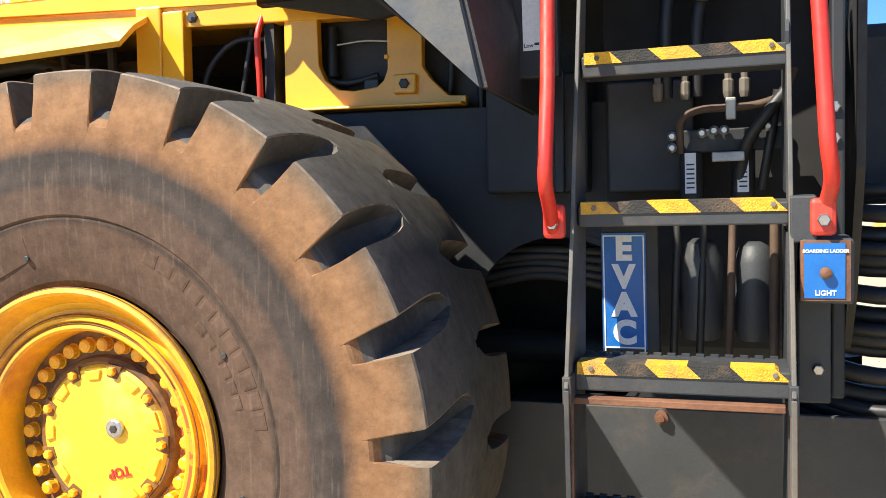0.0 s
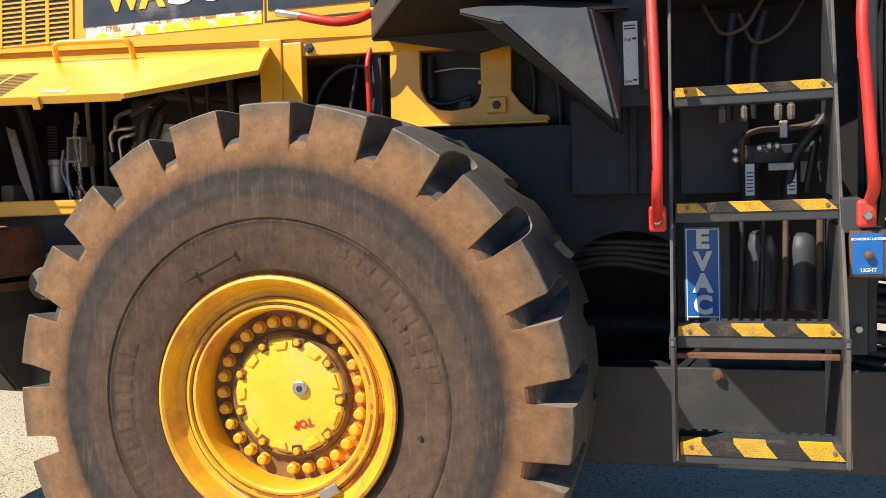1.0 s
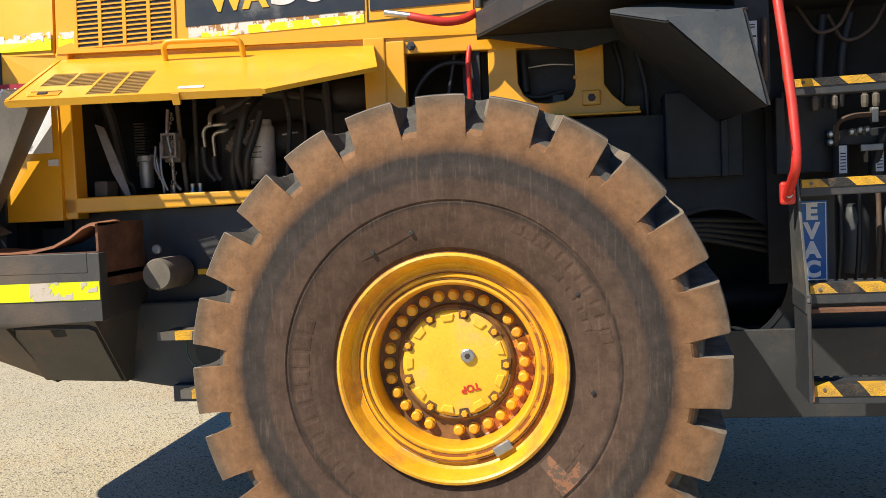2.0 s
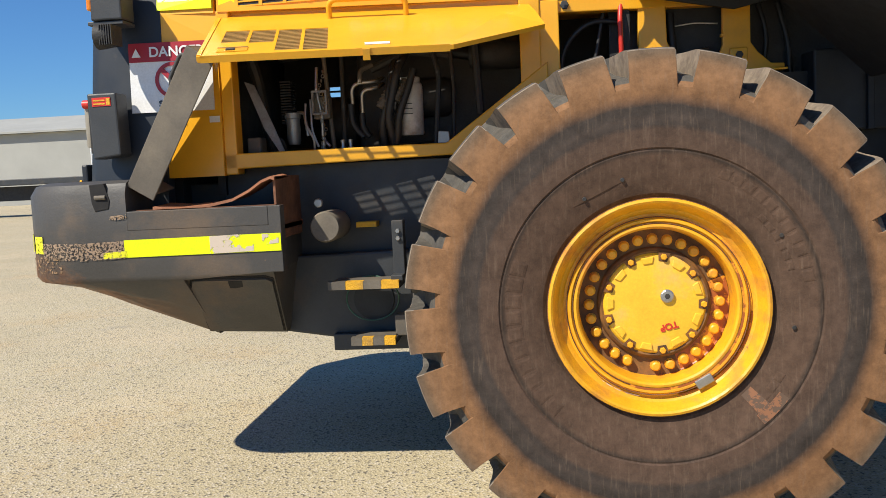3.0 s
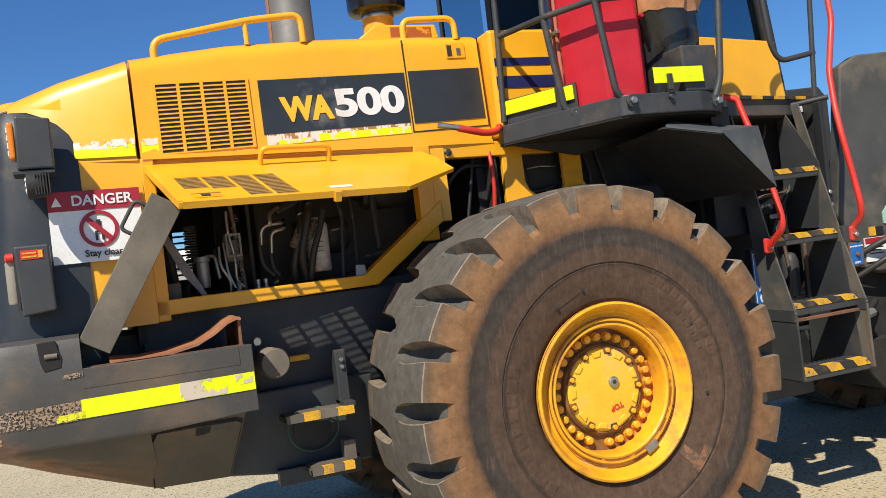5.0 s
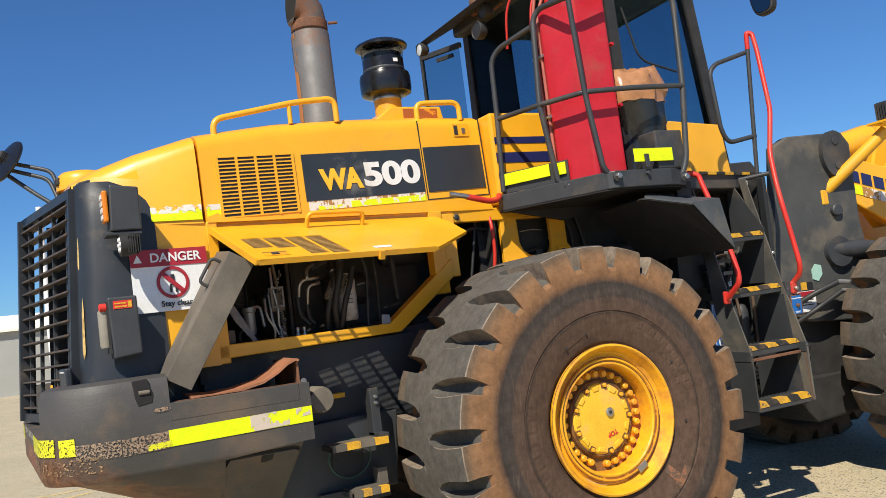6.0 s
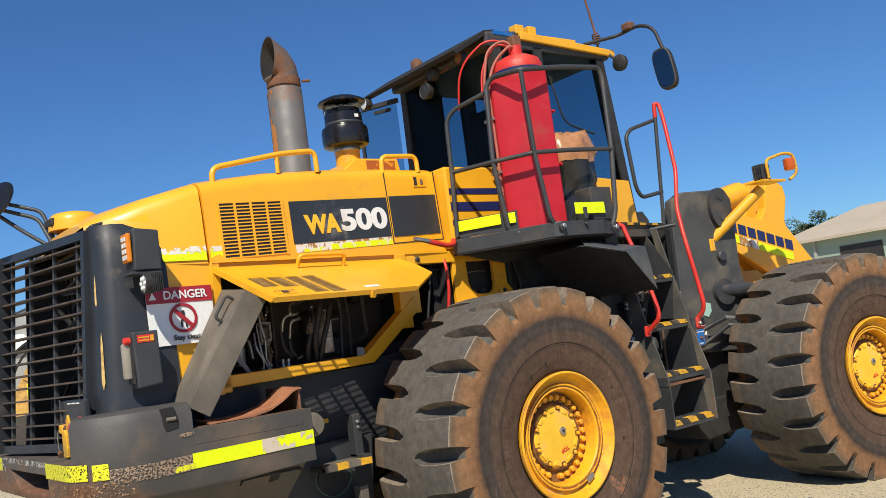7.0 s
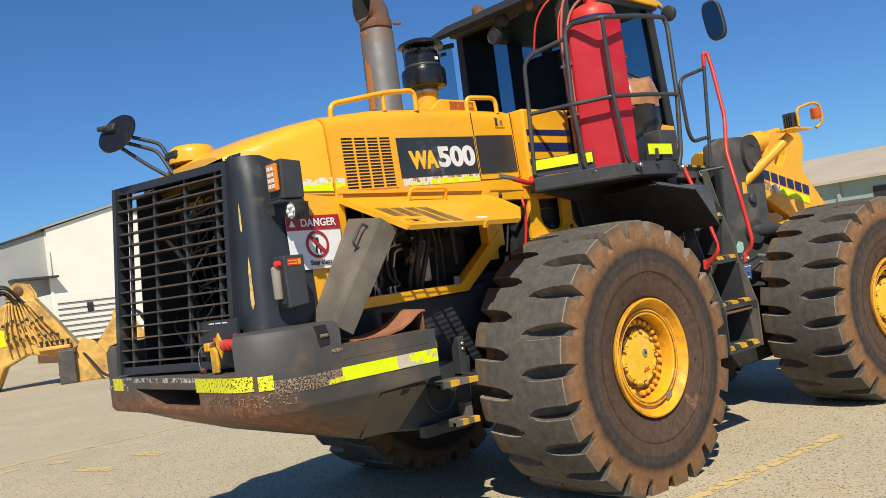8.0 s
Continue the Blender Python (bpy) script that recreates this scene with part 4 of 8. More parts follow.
for u0, u1, v0, v1 in VENTS:
    k = 9 if v1 < 0.8 else 15
    for i in range(k):
        v = v0 + (v1 - v0) * (i + 0.5) / k
        h = (v1 - v0) / k * 0.15
        door_sheet("vent_slat", u0, u1, v - h, v + h, -0.006, -0.001, "vent_tan")
handrail([on_door(0.36, 0.16, 0.0), on_door(0.36, 0.16, 0.085), on_door(0.60, 0.16, 0.085), on_door(0.60, 0.16, 0.0)], 0.013, "yellow", door, bend=0.05)
door_sheet("door_edge", 0.01, 0.69, 0.988, 1.0, -0.028, 0.003, "yellow")
door_sheet("latch", 0.452, 0.472, 0.985, 1.02, -0.045, 0.002, "yellow")
door_sheet("latch_recess", 0.05, 0.135, 0.84, 0.92, 0.001, 0.003, "rim_yellow")
door_sheet("latch_handle", 0.075, 0.10, 0.862, 0.90, 0.002, 0.008, "dark")
door_sheet("latch_rim", 0.05, 0.135, 0.832, 0.842, 0.001, 0.006, "vent_tan")
door_sheet("label_sticker", 0.46, 0.53, 0.86, 0.91, 0.001, 0.003, "white")
door_sheet("door_lip", 0.0, 0.012, 0.02, 0.98, -0.03, 0.004, "yellow")

# -- engine bay: frame and what stands in it --
BY = -0.62
part("bay_sill", prism([(-1.93, 1.525), (-0.79, 1.548), (-0.36, 1.85), (-0.36, 1.97), (-0.86, 1.606), (-1.93, 1.60)], "y", BY - 0.05, BY + 0.05, 0.006), "yellow", loader, "yellow sill beam under the engine opening")
part("bay_post", box(-0.49, -0.39, BY - 0.04, BY + 0.05, 1.75, 2.28, 0.006), "yellow", loader)
part("bay_post", box(-1.93, -1.87, BY - 0.05, BY + 0.05, 1.50, 2.28, 0.006), "yellow", loader)
part("bay_header", box(-1.92, 0.45, -0.62, -0.55, 2.20, 2.285, 0.005), "yellow", loader)
for ob_ in [c for c in loader.children if c.name.split(".")[0] in ("bay_sill", "bay_post", "bay_header")]:
    for v in ob_.data.vertices:
        v.co.y += 0.10 * (max(-2.0, min(0.1, v.co.x)) + 1.30)
part("bay_back", box(-1.50, 0.0, 0.18, 0.22, 1.40, 2.28), "black", loader)
part("bay_floor", box(-1.95, 0.1, -0.55, 0.6, 1.44, 1.46), "black", loader)
part("bay_wall_far", box(-1.60, 0.0, 0.62, 0.66, 1.4, 2.28), "black", loader)
part("bay_wall_far", box(-1.98, -1.70, 0.62, 0.66, 1.4, 2.28), "black", loader)
part("bay_wall_far", box(-1.70, -1.60, 0.62, 0.66, 2.02, 2.28), "black", loader)
part("bay_wall_far", box(-1.70, -1.60, 0.62, 0.66, 1.4, 1.72), "black", loader)
for i in range(7):
    part("far_slat", box(-1.70, -1.60, 0.63, 0.645, 1.745 + i * 0.04, 1.757 + i * 0.04), "black", loader)
part("bay_front_wall", box(0.0, 0.04, -0.5, 0.6, 1.4, 2.3), "black", loader)
part("bay_rear_wall", box(-2.02, -1.98, -0.60, 0.7, 1.4, 2.29), "black", loader)
part("engine_block", box(-1.35, -0.45, -0.28, 0.2, 1.48, 2.10, 0.03), "black", loader, "oil-black engine block")
for x, y, z, r, h, ax in ((-1.15, -0.30, 1.85, 0.10, 0.30, "x"), (-0.75, -0.33, 2.05, 0.08, 0.3, "x"), (-1.55, -0.1, 1.75, 0.14, 0.2, "x"), (-0.6, -0.3, 1.6, 0.07, 0.4, "x")):
    part("engine_part", lathe([(r * 0.8, 0), (r, 0.03), (r, h - 0.03), (r * 0.8, h)], 20, ax, centre=(x, y, z)), "black", loader, "", True)
part("oil_filter", lathe([(0.055, 1.655), (0.062, 1.665), (0.062, 1.90), (0.056, 1.915), (0.05, 1.92), (0.05, 1.945)], 28, "z", centre=(-1.05, -0.43, 0)), "filter_white", loader, "dusty white spin-on filter canister", True)

# -- rear side panel --
for mir in (False, True):
    bm = loft([[(-1.93, -0.715, 2.285), (-2.22, -0.735, 2.295), (-2.22, -0.748, 2.14), (-2.22, -0.762, 1.8), (-2.22, -0.772, 1.497), (-1.93, -0.755, 1.497), (-1.93, -0.745, 1.8), (-1.93, -0.735, 2.14)],
               [(-1.93, -0.655, 2.285), (-2.22, -0.675, 2.295), (-2.22, -0.69, 2.14), (-2.22, -0.70, 1.8), (-2.22, -0.71, 1.497), (-1.93, -0.69, 1.497), (-1.93, -0.68, 1.8), (-1.93, -0.67, 2.14)]])
    if mir:
        bm = mirror_y(bm)
    rear_panel = part("rear_side_panel", bm, "yellow", loader, "yellow rear side panel")


def panel_y(x, z):
    """Outer face of the rear side panel."""
    t = (-1.93 - x) / 0.57
    zs = (2.285, 2.14, 1.8, 1.44)
    near = np.interp(z, zs[::-1], (-0.755, -0.745, -0.735, -0.66))
    far = np.interp(z, zs[::-1], (-0.790, -0.780, -0.764, -0.739))
    return float(near + (far - near) * t)


# -- radiator guard (dark) with its grille door --
def guard_profile(xr, xf, y):
    """Half a horizontal cut through the guard: side, rounded corner, rear face."""
    return [(xf, CY - y), (xf * 0.6 + xr * 0.4, CY - y - 0.008), (xr + 0.085, CY - y), (xr + 0.035, CY - y + 0.028), (xr + 0.006, CY - y + 0.08), (xr, CY - y + 0.14), (xr, CY - 0.61), (xr + 0.055, CY - 0.61), (xr + 0.058, CY - y + 0.13), (xf * 0.45 + xr * 0.55, CY - y + 0.09), (xf, CY - y + 0.08)]


for mir in (False, True):
    rings = []
    for z, xr, xf, y in ((1.28, -2.645, -2.20, 0.85), (1.6, -2.622, -2.20, 0.835), (2.0, -2.598, -2.20, 0.81), (2.25, -2.584, -2.20, 0.79), (2.36, -2.579, -2.205, 0.777), (2.42, -2.576, -2.23, 0.765), (2.47, -2.573, -2.275, 0.75), (2.51, -2.570, -2.335, 0.73), (2.54, -2.566, -2.40, 0.71)):
        rings.append([Vector((x, yy, z)) for x, yy in guard_profile(xr, xf, y)])
    bm = loft(rings)
    if mir:
        bm = mirror_y(bm)
    guard = part("radiator_guard", bm, "guard", loader, "dark blue-grey radiator guard with rounded corners, scratched", True, 45)
part("guard_header", prism([(-2.57, 2.50), (-2.55, 2.555), (-2.45, 2.58), (-2.45, 2.50)], "y", CY - 0.63, CY + 0.63, 0.008), "guard", loader)
G_TR, G_TL, G_BL, G_BR = Vector((-2.572, -0.575, 2.515)), Vector((-2.755, 0.66, 2.545)), Vector((-2.84, 0.72, 1.29)), Vector((-2.655, -0.565, 1.30))


def on_grille(u, v, out=0.0):
    p = (G_TL * (1 - u) + G_TR * u) * (1 - v) + (G_BL * (1 - u) + G_BR * u) * v
    return p + Vector((-0.99, -0.13, 0)) * out


def grille_bar(name, u0, v0, u1, v1, wide, deep, parent, material="dark"):
    a, c = on_grille(u0, v0), on_grille(u1, v1)
    d = (c - a).normalized()
    n = Vector((-0.99, -0.13, 0.06)).normalized()
    s = d.cross(n).normalized()
    return part(name, loft([[p + s * (wide * i) + n * (deep * j) for i, j in ((-.5, -.5), (.5, -.5), (.5, .5), (-.5, .5))] for p in (a, c)]), material, parent)


grille = grille_bar("grille_door", 0.0, 0.985, 1.0, 0.985, 0.05, 0.05, loader, "guard")
grille["label"] = "dark slatted radiator grille door slightly open"
grille_bar("grille_frame", 0.0, 0.015, 1.0, 0.015, 0.05, 0.05, grille, "guard")
grille_bar("grille_frame", 0.015, 0.0, 0.015, 1.0, 0.045, 0.09, grille, "guard")
grille_bar("grille_frame", 0.985, 0.0, 0.985, 1.0, 0.045, 0.05, grille, "guard")
for i in range(1, 16):
    grille_bar("grille_slat", 0.02, i / 16, 0.98, i / 16, 0.010, 0.062, grille, "slat_brown")
for u in (0.12, 0.36, 0.64, 0.90):
    grille_bar("grille_upright", u, 0.02, u, 0.98, 0.022, 0.02, grille)
# dark lining and clutter behind the grille, radiator
for y0, y1, xg in ((CY - 0.655, CY - 0.635, -2.58), (CY + 0.60, CY + 0.615, -2.672)):
    part("guard_lining", prism([(xg - 0.03, 1.28), (-2.20, 1.28), (-2.20, 2.52), (xg + 0.04, 2.50)], "y", y0, y1), "black", loader)
part("guard_lining", loft([[Vector((-2.57, y, 2.425)), Vector((-2.2, y, 2.385)), Vector((-2.2, y, 2.395)), Vector((-2.57, y, 2.435))] for y in (CY - 0.635, CY + 0.635)]), "black", loader)
rg = random.Random(11)
for i in range(9):
    y = -0.42 + i * 0.12
    part("cooler_tube", tube([(-2.40, y, 1.34), (-2.40, y - 0.03, 1.62 + 0.05 * (i % 3)), (-2.38, y + 0.12, 1.95), (-2.38, y + 0.10, 2.40)], 0.007 + 0.004 * (i % 2), 0.1, 6), "dark" if i % 3 else "slat_brown", loader, "", True)
for i in range(7):
    z = 1.40 + i * 0.15
    part("shroud_strut", tube([(-2.45, 0.55 - 0.05 * i, z), (-2.42, 0.1 - 0.04 * i, z + 0.28 - 0.05 * (i % 3))], 0.008, 0.05, 6), "galv" if i % 3 == 0 else "dark", loader, "", True)
for i in range(9):
    y = -0.50 + i * 0.085
    z = 1.33 + 0.05 * (i % 3)
    part("cooler_hose", tube([(-2.60, y, z), (-2.64, y + 0.10, z + 0.13), (-2.56, y + 0.20, z + 0.20 + 0.04 * (i % 2))], 0.012, 0.06, 8), ("strut_grey", "hose", "old_hose")[i % 3], loader, "", True)
for i in range(6):
    z = 1.75 + i * 0.11
    part("guard_bar", tube([(-2.56, -0.50 + 0.06 * (i % 3), z), (-2.52, 0.02 + 0.05 * i, z + 0.05 - 0.10 * (i % 2))], 0.009, 0.05, 6), ("dark", "slat_brown")[i % 2], loader, "", True)
rad = part("radiator", box(-2.30, -2.20, -0.58, 0.68, 1.30, 2.5), "black", loader, "black radiator core behind the grille")
for i in range(9):
    part("radiator_fin", box(-2.32, -2.30, -0.5, 0.6, 1.36 + i * 0.13, 1.37 + i * 0.13), "steel" if i % 4 == 1 else "dark", rad)
part("fan_shroud", lathe([(0.50, -2.36), (0.52, -2.30), (0.44, -2.30), (0.44, -2.36)], 40, "x", centre=(0, CY, 1.9)), "black", loader, "", True)

# -- counterweight bumper --
def scraped_bumper():
    """The counterweight's paint, scraped to rust along its low, rising rear underside."""
    m = mat("scraped_counterweight_paint", (0.062, 0.058, 0.053), 0.55, vary=0.15, scale=3, dust=(0.16, 0.11, 0.07), dust_amt=0.3, dust_scale=2.2, bump=0.015, bump_scale=90, chips=(0.25, 0.15, 0.08), chip_amt=0.005, chip_scale=14)
    N, L = m.node_tree.nodes, m.node_tree.links
    b = N["Principled BSDF"]
    under = b.inputs["Base Color"].links[0].from_socket
    co = N.new("ShaderNodeTexCoord").outputs["Object"]
    sep = N.new("ShaderNodeSeparateXYZ")
    L.new(co, sep.inputs[0])

    def op(kind, a, c):
        n = N.new("ShaderNodeMath")
        n.operation = kind
        for k, v in enumerate((a, c)):
            if isinstance(v, (int, float)):
                n.inputs[k].default_value = v
            else:
                L.new(v, n.inputs[k])
        return n.outputs[0]

    def blotch(scale, stretch):
        mp = N.new("ShaderNodeMapping")
        mp.inputs["Scale"].default_value = stretch
        L.new(co, mp.inputs[0])
        n = N.new("ShaderNodeTexNoise")
        n.inputs["Scale"].default_value, n.inputs["Detail"].default_value, n.inputs["Roughness"].default_value = scale, 10.0, 0.72
        L.new(mp.outputs[0], n.inputs["Vector"])
        return n.outputs["Fac"]

    back = op("SUBTRACT", -2.05, sep.outputs[0])
    rise = op("SUBTRACT", op("SUBTRACT", sep.outputs[2], 0.735), op("MULTIPLY", op("MAXIMUM", back, 0.0), 0.415))
    ragged = op("ADD", rise, op("MULTIPLY", op("SUBTRACT", blotch(7.0, (1, 0.6, 1.3)), 0.5), 0.42))
    fac = N.new("ShaderNodeMapRange")
    fac.inputs["From Min"].default_value, fac.inputs["From Max"].default_value = 0.150, 0.02
    L.new(ragged, fac.inputs["Value"])
    reach = N.new("ShaderNodeMapRange")
    reach.inputs["From Min"].default_value, reach.inputs["From Max"].default_value = 0.0, 0.28
    L.new(back, reach.inputs["Value"])
    rust = N.new("ShaderNodeMix")
    rust.data_type = "RGBA"
    rust.inputs[6].default_value, rust.inputs[7].default_value = (0.115, 0.048, 0.024, 1), (0.28, 0.135, 0.065, 1)
    L.new(op("MULTIPLY", op("MAXIMUM", op("SUBTRACT", blotch(22.0, (0.5, 1.6, 1)), 0.42), 0.0), 4.0), rust.inputs[0])
    mix = N.new("ShaderNodeMix")
    mix.data_type = "RGBA"
    L.new(op("MULTIPLY", fac.outputs[0], reach.outputs[0]), mix.inputs[0])
    L.new(under, mix.inputs[6])
    L.new(rust.outputs[2], mix.inputs[7])
    L.new(mix.outputs[2], b.inputs["Base Color"])
    return m


def bumper_ring(z, inset):
    """Outline of the counterweight seen from above, rounded rear corners."""
    w, xr = 1.145 - inset, -2.86 + inset
    pts = [(-1.62, CY - w)]
    for t in range(0, 91, 15):
        pts.append((xr + 0.34 - 0.34 * math.sin(radians(t)) , CY - w + 0.30 - 0.30 * math.cos(radians(t))))
    for t in range(90, -1, -15):
        pts.append((xr + 0.34 - 0.34 * math.sin(radians(t)), CY + w - 0.30 + 0.30 * math.cos(radians(t))))
    pts.append((-1.62, CY + w))
    return [Vector((x, y, z)) for x, y in pts]


bm = loft([bumper_ring(0.80, 0.085), bumper_ring(0.90, 0.05), bumper_ring(1.035, 0.014), bumper_ring(1.062, 0.0), bumper_ring(1.27, 0.0)])
for v in bm.verts:                      # underside rises toward the rear
    if v.co.z < 0.95:
        low = 0.735 + max(0.0, -2.05 - v.co.x) * 0.415
        flank = v.co.z > 0.85
        reach = 0.98 if flank else 0.84
        v.co.y = CY + max(-reach, min(reach, v.co.y - CY))
        v.co.z = low * 0.55 + 1.05 * 0.45 if flank else low
    if v.co.x > -1.7 and v.co.z < 1.05:
        v.co.x = -2.04 + max(0.0, 0.97 - v.co.z) * 0.2
# tow opening through the rear face
bm.normal_update()
rear = [f for f in bm.faces if abs(f.normal.x) > 0.95 and f.calc_center_median().z > 1.1 and f.calc_area() > 0.2 and f.calc_center_median().x < -2.8]
for f in rear:
    q = [v for v in f.verts]
    bmesh.ops.delete(bm, geom=[f], context="FACES_ONLY")
    def tow_ring(x, y0, y1, z0, z1):
        return [bm.verts.new((x, y, z)) for y, z in ((y0, z0), (y1 - 0.27, z0), (y1, z1), (y0, z1))]
    ym = sum(v.co.y for v in q) / 4
    q = [next(v for v in q if (v.co.y > ym) == a and (v.co.z > 1.2) == b) for a, b in ((False, False), (True, False), (True, True), (False, True))]
    rings_ = [q, tow_ring(-2.86, -0.425, 0.51, 1.078, 1.198), tow_ring(-2.848, -0.41, 0.49, 1.088, 1.19), tow_ring(-2.58, -0.41, 0.36, 1.088, 1.19)]
    for r0, r1 in zip(rings_, rings_[1:]):
        for k in range(4):
            bm.faces.new((r0[k], r0[(k + 1) % 4], r1[(k + 1) % 4], r1[k]))
    bm.faces.new(rings_[-1])
bmesh.ops.recalc_face_normals(bm, faces=bm.faces[:])
bumper = part("counterweight", bm, scraped_bumper(), loader, "dusty grey counterweight bumper with scraped corners", True, 40)
for s in (1, -1):
    def my(y):
        return y if s == 1 else 2 * CY - y
    # upper side block with the battery box recess
    w = 1.095
    up = []
    for z, i in ((1.27, 0.0), (1.44, 0.0), (1.485, 0.02), (1.50, 0.06)):
        ring = [(-2.28, my(-w + i))]
        for t in range(0, 76, 15):
            ring.append((-2.52 + i - 0.34 * math.sin(radians(t)) , my(-w + i + 0.30 - 0.30 * math.cos(radians(t)))))
        ring += [(-2.835 + i, my(-0.845)), (-2.80 + i, my(-0.82)), (-2.5, my(-0.80)), (-2.28, my(-0.80))]
        up.append([Vector((x, y, z)) for x, y in ring])
    part("corner_block", loft(up), "bumper", bumper, "raised rounded corner of the counterweight", True, 40)
    lo_, hi_ = sorted((my(-1.0955), my(-1.03)))
    part("side_rail", box(-2.28, -1.6285, lo_, hi_, 1.2702, 1.356, 0.003), "bumper", bumper)
    part("rail_end", box(-1.628, -1.571, lo_, hi_, 1.06, 1.356, 0.003), "bumper", bumper)
    lo_, hi_ = sorted((my(-1.06), my(-1.034)))
    part("rail_rust", box(-2.27, -1.60, lo_, hi_, 1.3555, 1.3595), "rust", bumper)
part("box_floor", box(-2.28, -1.6, -1.04, -0.6, 1.24, 1.262), "rust", bumper)
part("box_wall", box(-1.613, -1.60, -1.04, -0.62, 1.2, 1.485, 0.003), "rust", bumper)
BF = [Vector((-2.04, -1.078, 1.068)), Vector((-1.625, -1.078, 1.068)), Vector((-1.68, -0.72, 0.72)), Vector((-2.04, -0.80, 0.748))]
tank_ = part("belly_tank", loft([BF, [Vector((p.x, -0.30, p.z)) for p in BF]]), "bumper", loader, "dark grey box under the counterweight")


def on_belly(u, v, out):
    """A point on the sloping face of the belly box: u forward, v downward."""
    p = (BF[0] * (1 - u) + BF[1] * u) * (1 - v) + (BF[3] * (1 - u) + BF[2] * u) * v
    return p + Vector((0, -0.70, -0.71)) * out


def belly_sheet(name, uv, lo, hi, material, label=""):
    return part(name, loft([[on_belly(u, v, o) for u, v in uv] for o in (hi, lo)]), material, tank_, label)


belly_sheet("hatch_joint", [(0.0, 0.20), (0.05, 0.08), (0.9, 0.08), (0.985, 0.12), (0.985, 0.97), (0.0, 0.97)], 0.0, 0.002, "cavity")
belly_sheet("hatch", [(0.02, 0.23), (0.07, 0.11), (0.9, 0.11), (0.965, 0.15), (0.965, 0.95), (0.02, 0.95)], 0.001, 0.012, "bumper", "grey hatch with a hooked slot")
# no real slot: a raised sheet coloured like its shaded hollow
belly_sheet("hatch_hook", [(0.47, 0.12), (0.63, 0.12), (0.62, 0.34), (0.58, 0.42), (0.44, 0.42), (0.47, 0.30)], 0.01, 0.0135, "cavity")
part("belly_far", box(-1.78, -0.95, 0.35, 1.0, 0.74, 1.44, 0.02), "frame", loader)
part("belly_plate", prism([(-1.92, 0.80), (-1.76, 0.72), (-1.40, 0.665), (-0.95, 0.66), (-0.90, 1.10), (-1.92, 1.08)], "y", -0.66, -0.2, 0.012), "dark", loader)

# -- cab --
cab = part("cab", box(0.62, 2.06, -0.60, 0.70, 2.34, 2.40), "dark", loader, "operator's cab with dark tinted glass and a yellow roof edge")
posts = [((0.73, -0.58, 2.40), (0.73, -0.58, 3.92)), ((2.10, -0.58, 2.40), (1.95, -0.58, 3.93)), ((0.735, 0.68, 2.40), (0.755, 0.68, 3.92)), ((2.10, 0.68, 2.40), (1.95, 0.68, 3.93)), ((1.18, -0.59, 2.40), (1.18, -0.59, 3.93))]
for a, c in posts:
    rings = [[Vector(p) + Vector((i * 0.045, j * 0.04, 0)) for i, j in ((-1, -1), (1, -1), (1, 1), (-1, 1))] for p in (a, c)]
    part("cab_post", loft(rings), "black", cab)
part("cab_lower_side", prism([(0.62, 2.34), (2.14, 2.34), (2.09, 2.80), (1.22, 2.86), (0.62, 2.92)], "y", -0.625, -0.57, 0.008), "yellow", cab, "yellow lower cab side")
part("cab_lower_side", prism([(0.62, 2.34), (2.14, 2.34), (2.09, 2.80), (0.62, 2.92)], "y", 0.67, 0.72, 0.008), "yellow", cab)
part("cab_lower_rear", box(0.585, 0.625, -0.6, 0.7, 2.34, 2.92, 0.005), "yellow", cab)
for name, pts, y0, y1 in (("side_glass", [(0.77, 2.92), (1.14, 2.88), (1.14, 3.90), (0.77, 3.90)], -0.60, -0.592), ("side_glass", [(1.22, 2.86), (2.05, 2.80), (1.93, 3.90), (1.22, 3.90)], -0.60, -0.592), ("side_glass", [(1.15, 2.90), (1.38, 2.88), (1.38, 3.90), (1.15, 3.90)], 0.69, 0.698), ("side_glass", [(1.56, 2.86), (2.05, 2.80), (1.93, 3.90), (1.56, 3.90)], 0.69, 0.698)):
    part(name, prism(pts, "y", y0, y1), "glass", cab, "tinted side glass")
for x0, x1 in ((0.735, 1.15), (1.38, 1.56)):
    part("far_side_panel", box(x0, x1, 0.66, 0.70, 2.85, 3.92, 0.004), "black", cab)
part("rear_glass", box(0.72, 0.728, -0.55, 0.65, 2.92, 3.90), "glass", cab, "tinted rear glass")
part("front_glass", loft([[Vector((2.10, -0.55, 2.42)), Vector((2.10, 0.65, 2.42)), Vector((1.95, 0.65, 3.92)), Vector((1.95, -0.55, 3.92))], [Vector((2.108, -0.55, 2.42)), Vector((2.108, 0.65, 2.42)), Vector((1.958, 0.65, 3.92)), Vector((1.958, -0.55, 3.92))]]), "glass", cab, "windscreen")
part("cab_roof", prism([(0.62, 3.90), (2.06, 3.90), (2.10, 3.95), (2.06, 4.01), (1.0, 4.06), (0.62, 4.02)], "y", -0.63, 0.73, 0.02), "dark", cab, "cab roof")
part("roof_edge", prism([(0.98, 3.975), (2.12, 3.925), (2.12, 3.985), (0.98, 4.045)], "y", -0.66, -0.625, 0.008), "yellow", cab, "yellow roof edge")
# dark sheet given the near-black shade colour so that it doesn't turn grey
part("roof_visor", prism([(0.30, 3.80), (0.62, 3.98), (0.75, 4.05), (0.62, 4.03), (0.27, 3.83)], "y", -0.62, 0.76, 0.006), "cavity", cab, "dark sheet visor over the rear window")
part("operator_seat", box(1.15, 1.65, -0.2, 0.3, 2.5, 2.95, 0.05), "black", cab)
part("seat_back", box(1.10, 1.25, -0.2, 0.3, 2.9, 3.6, 0.05), "black", cab)
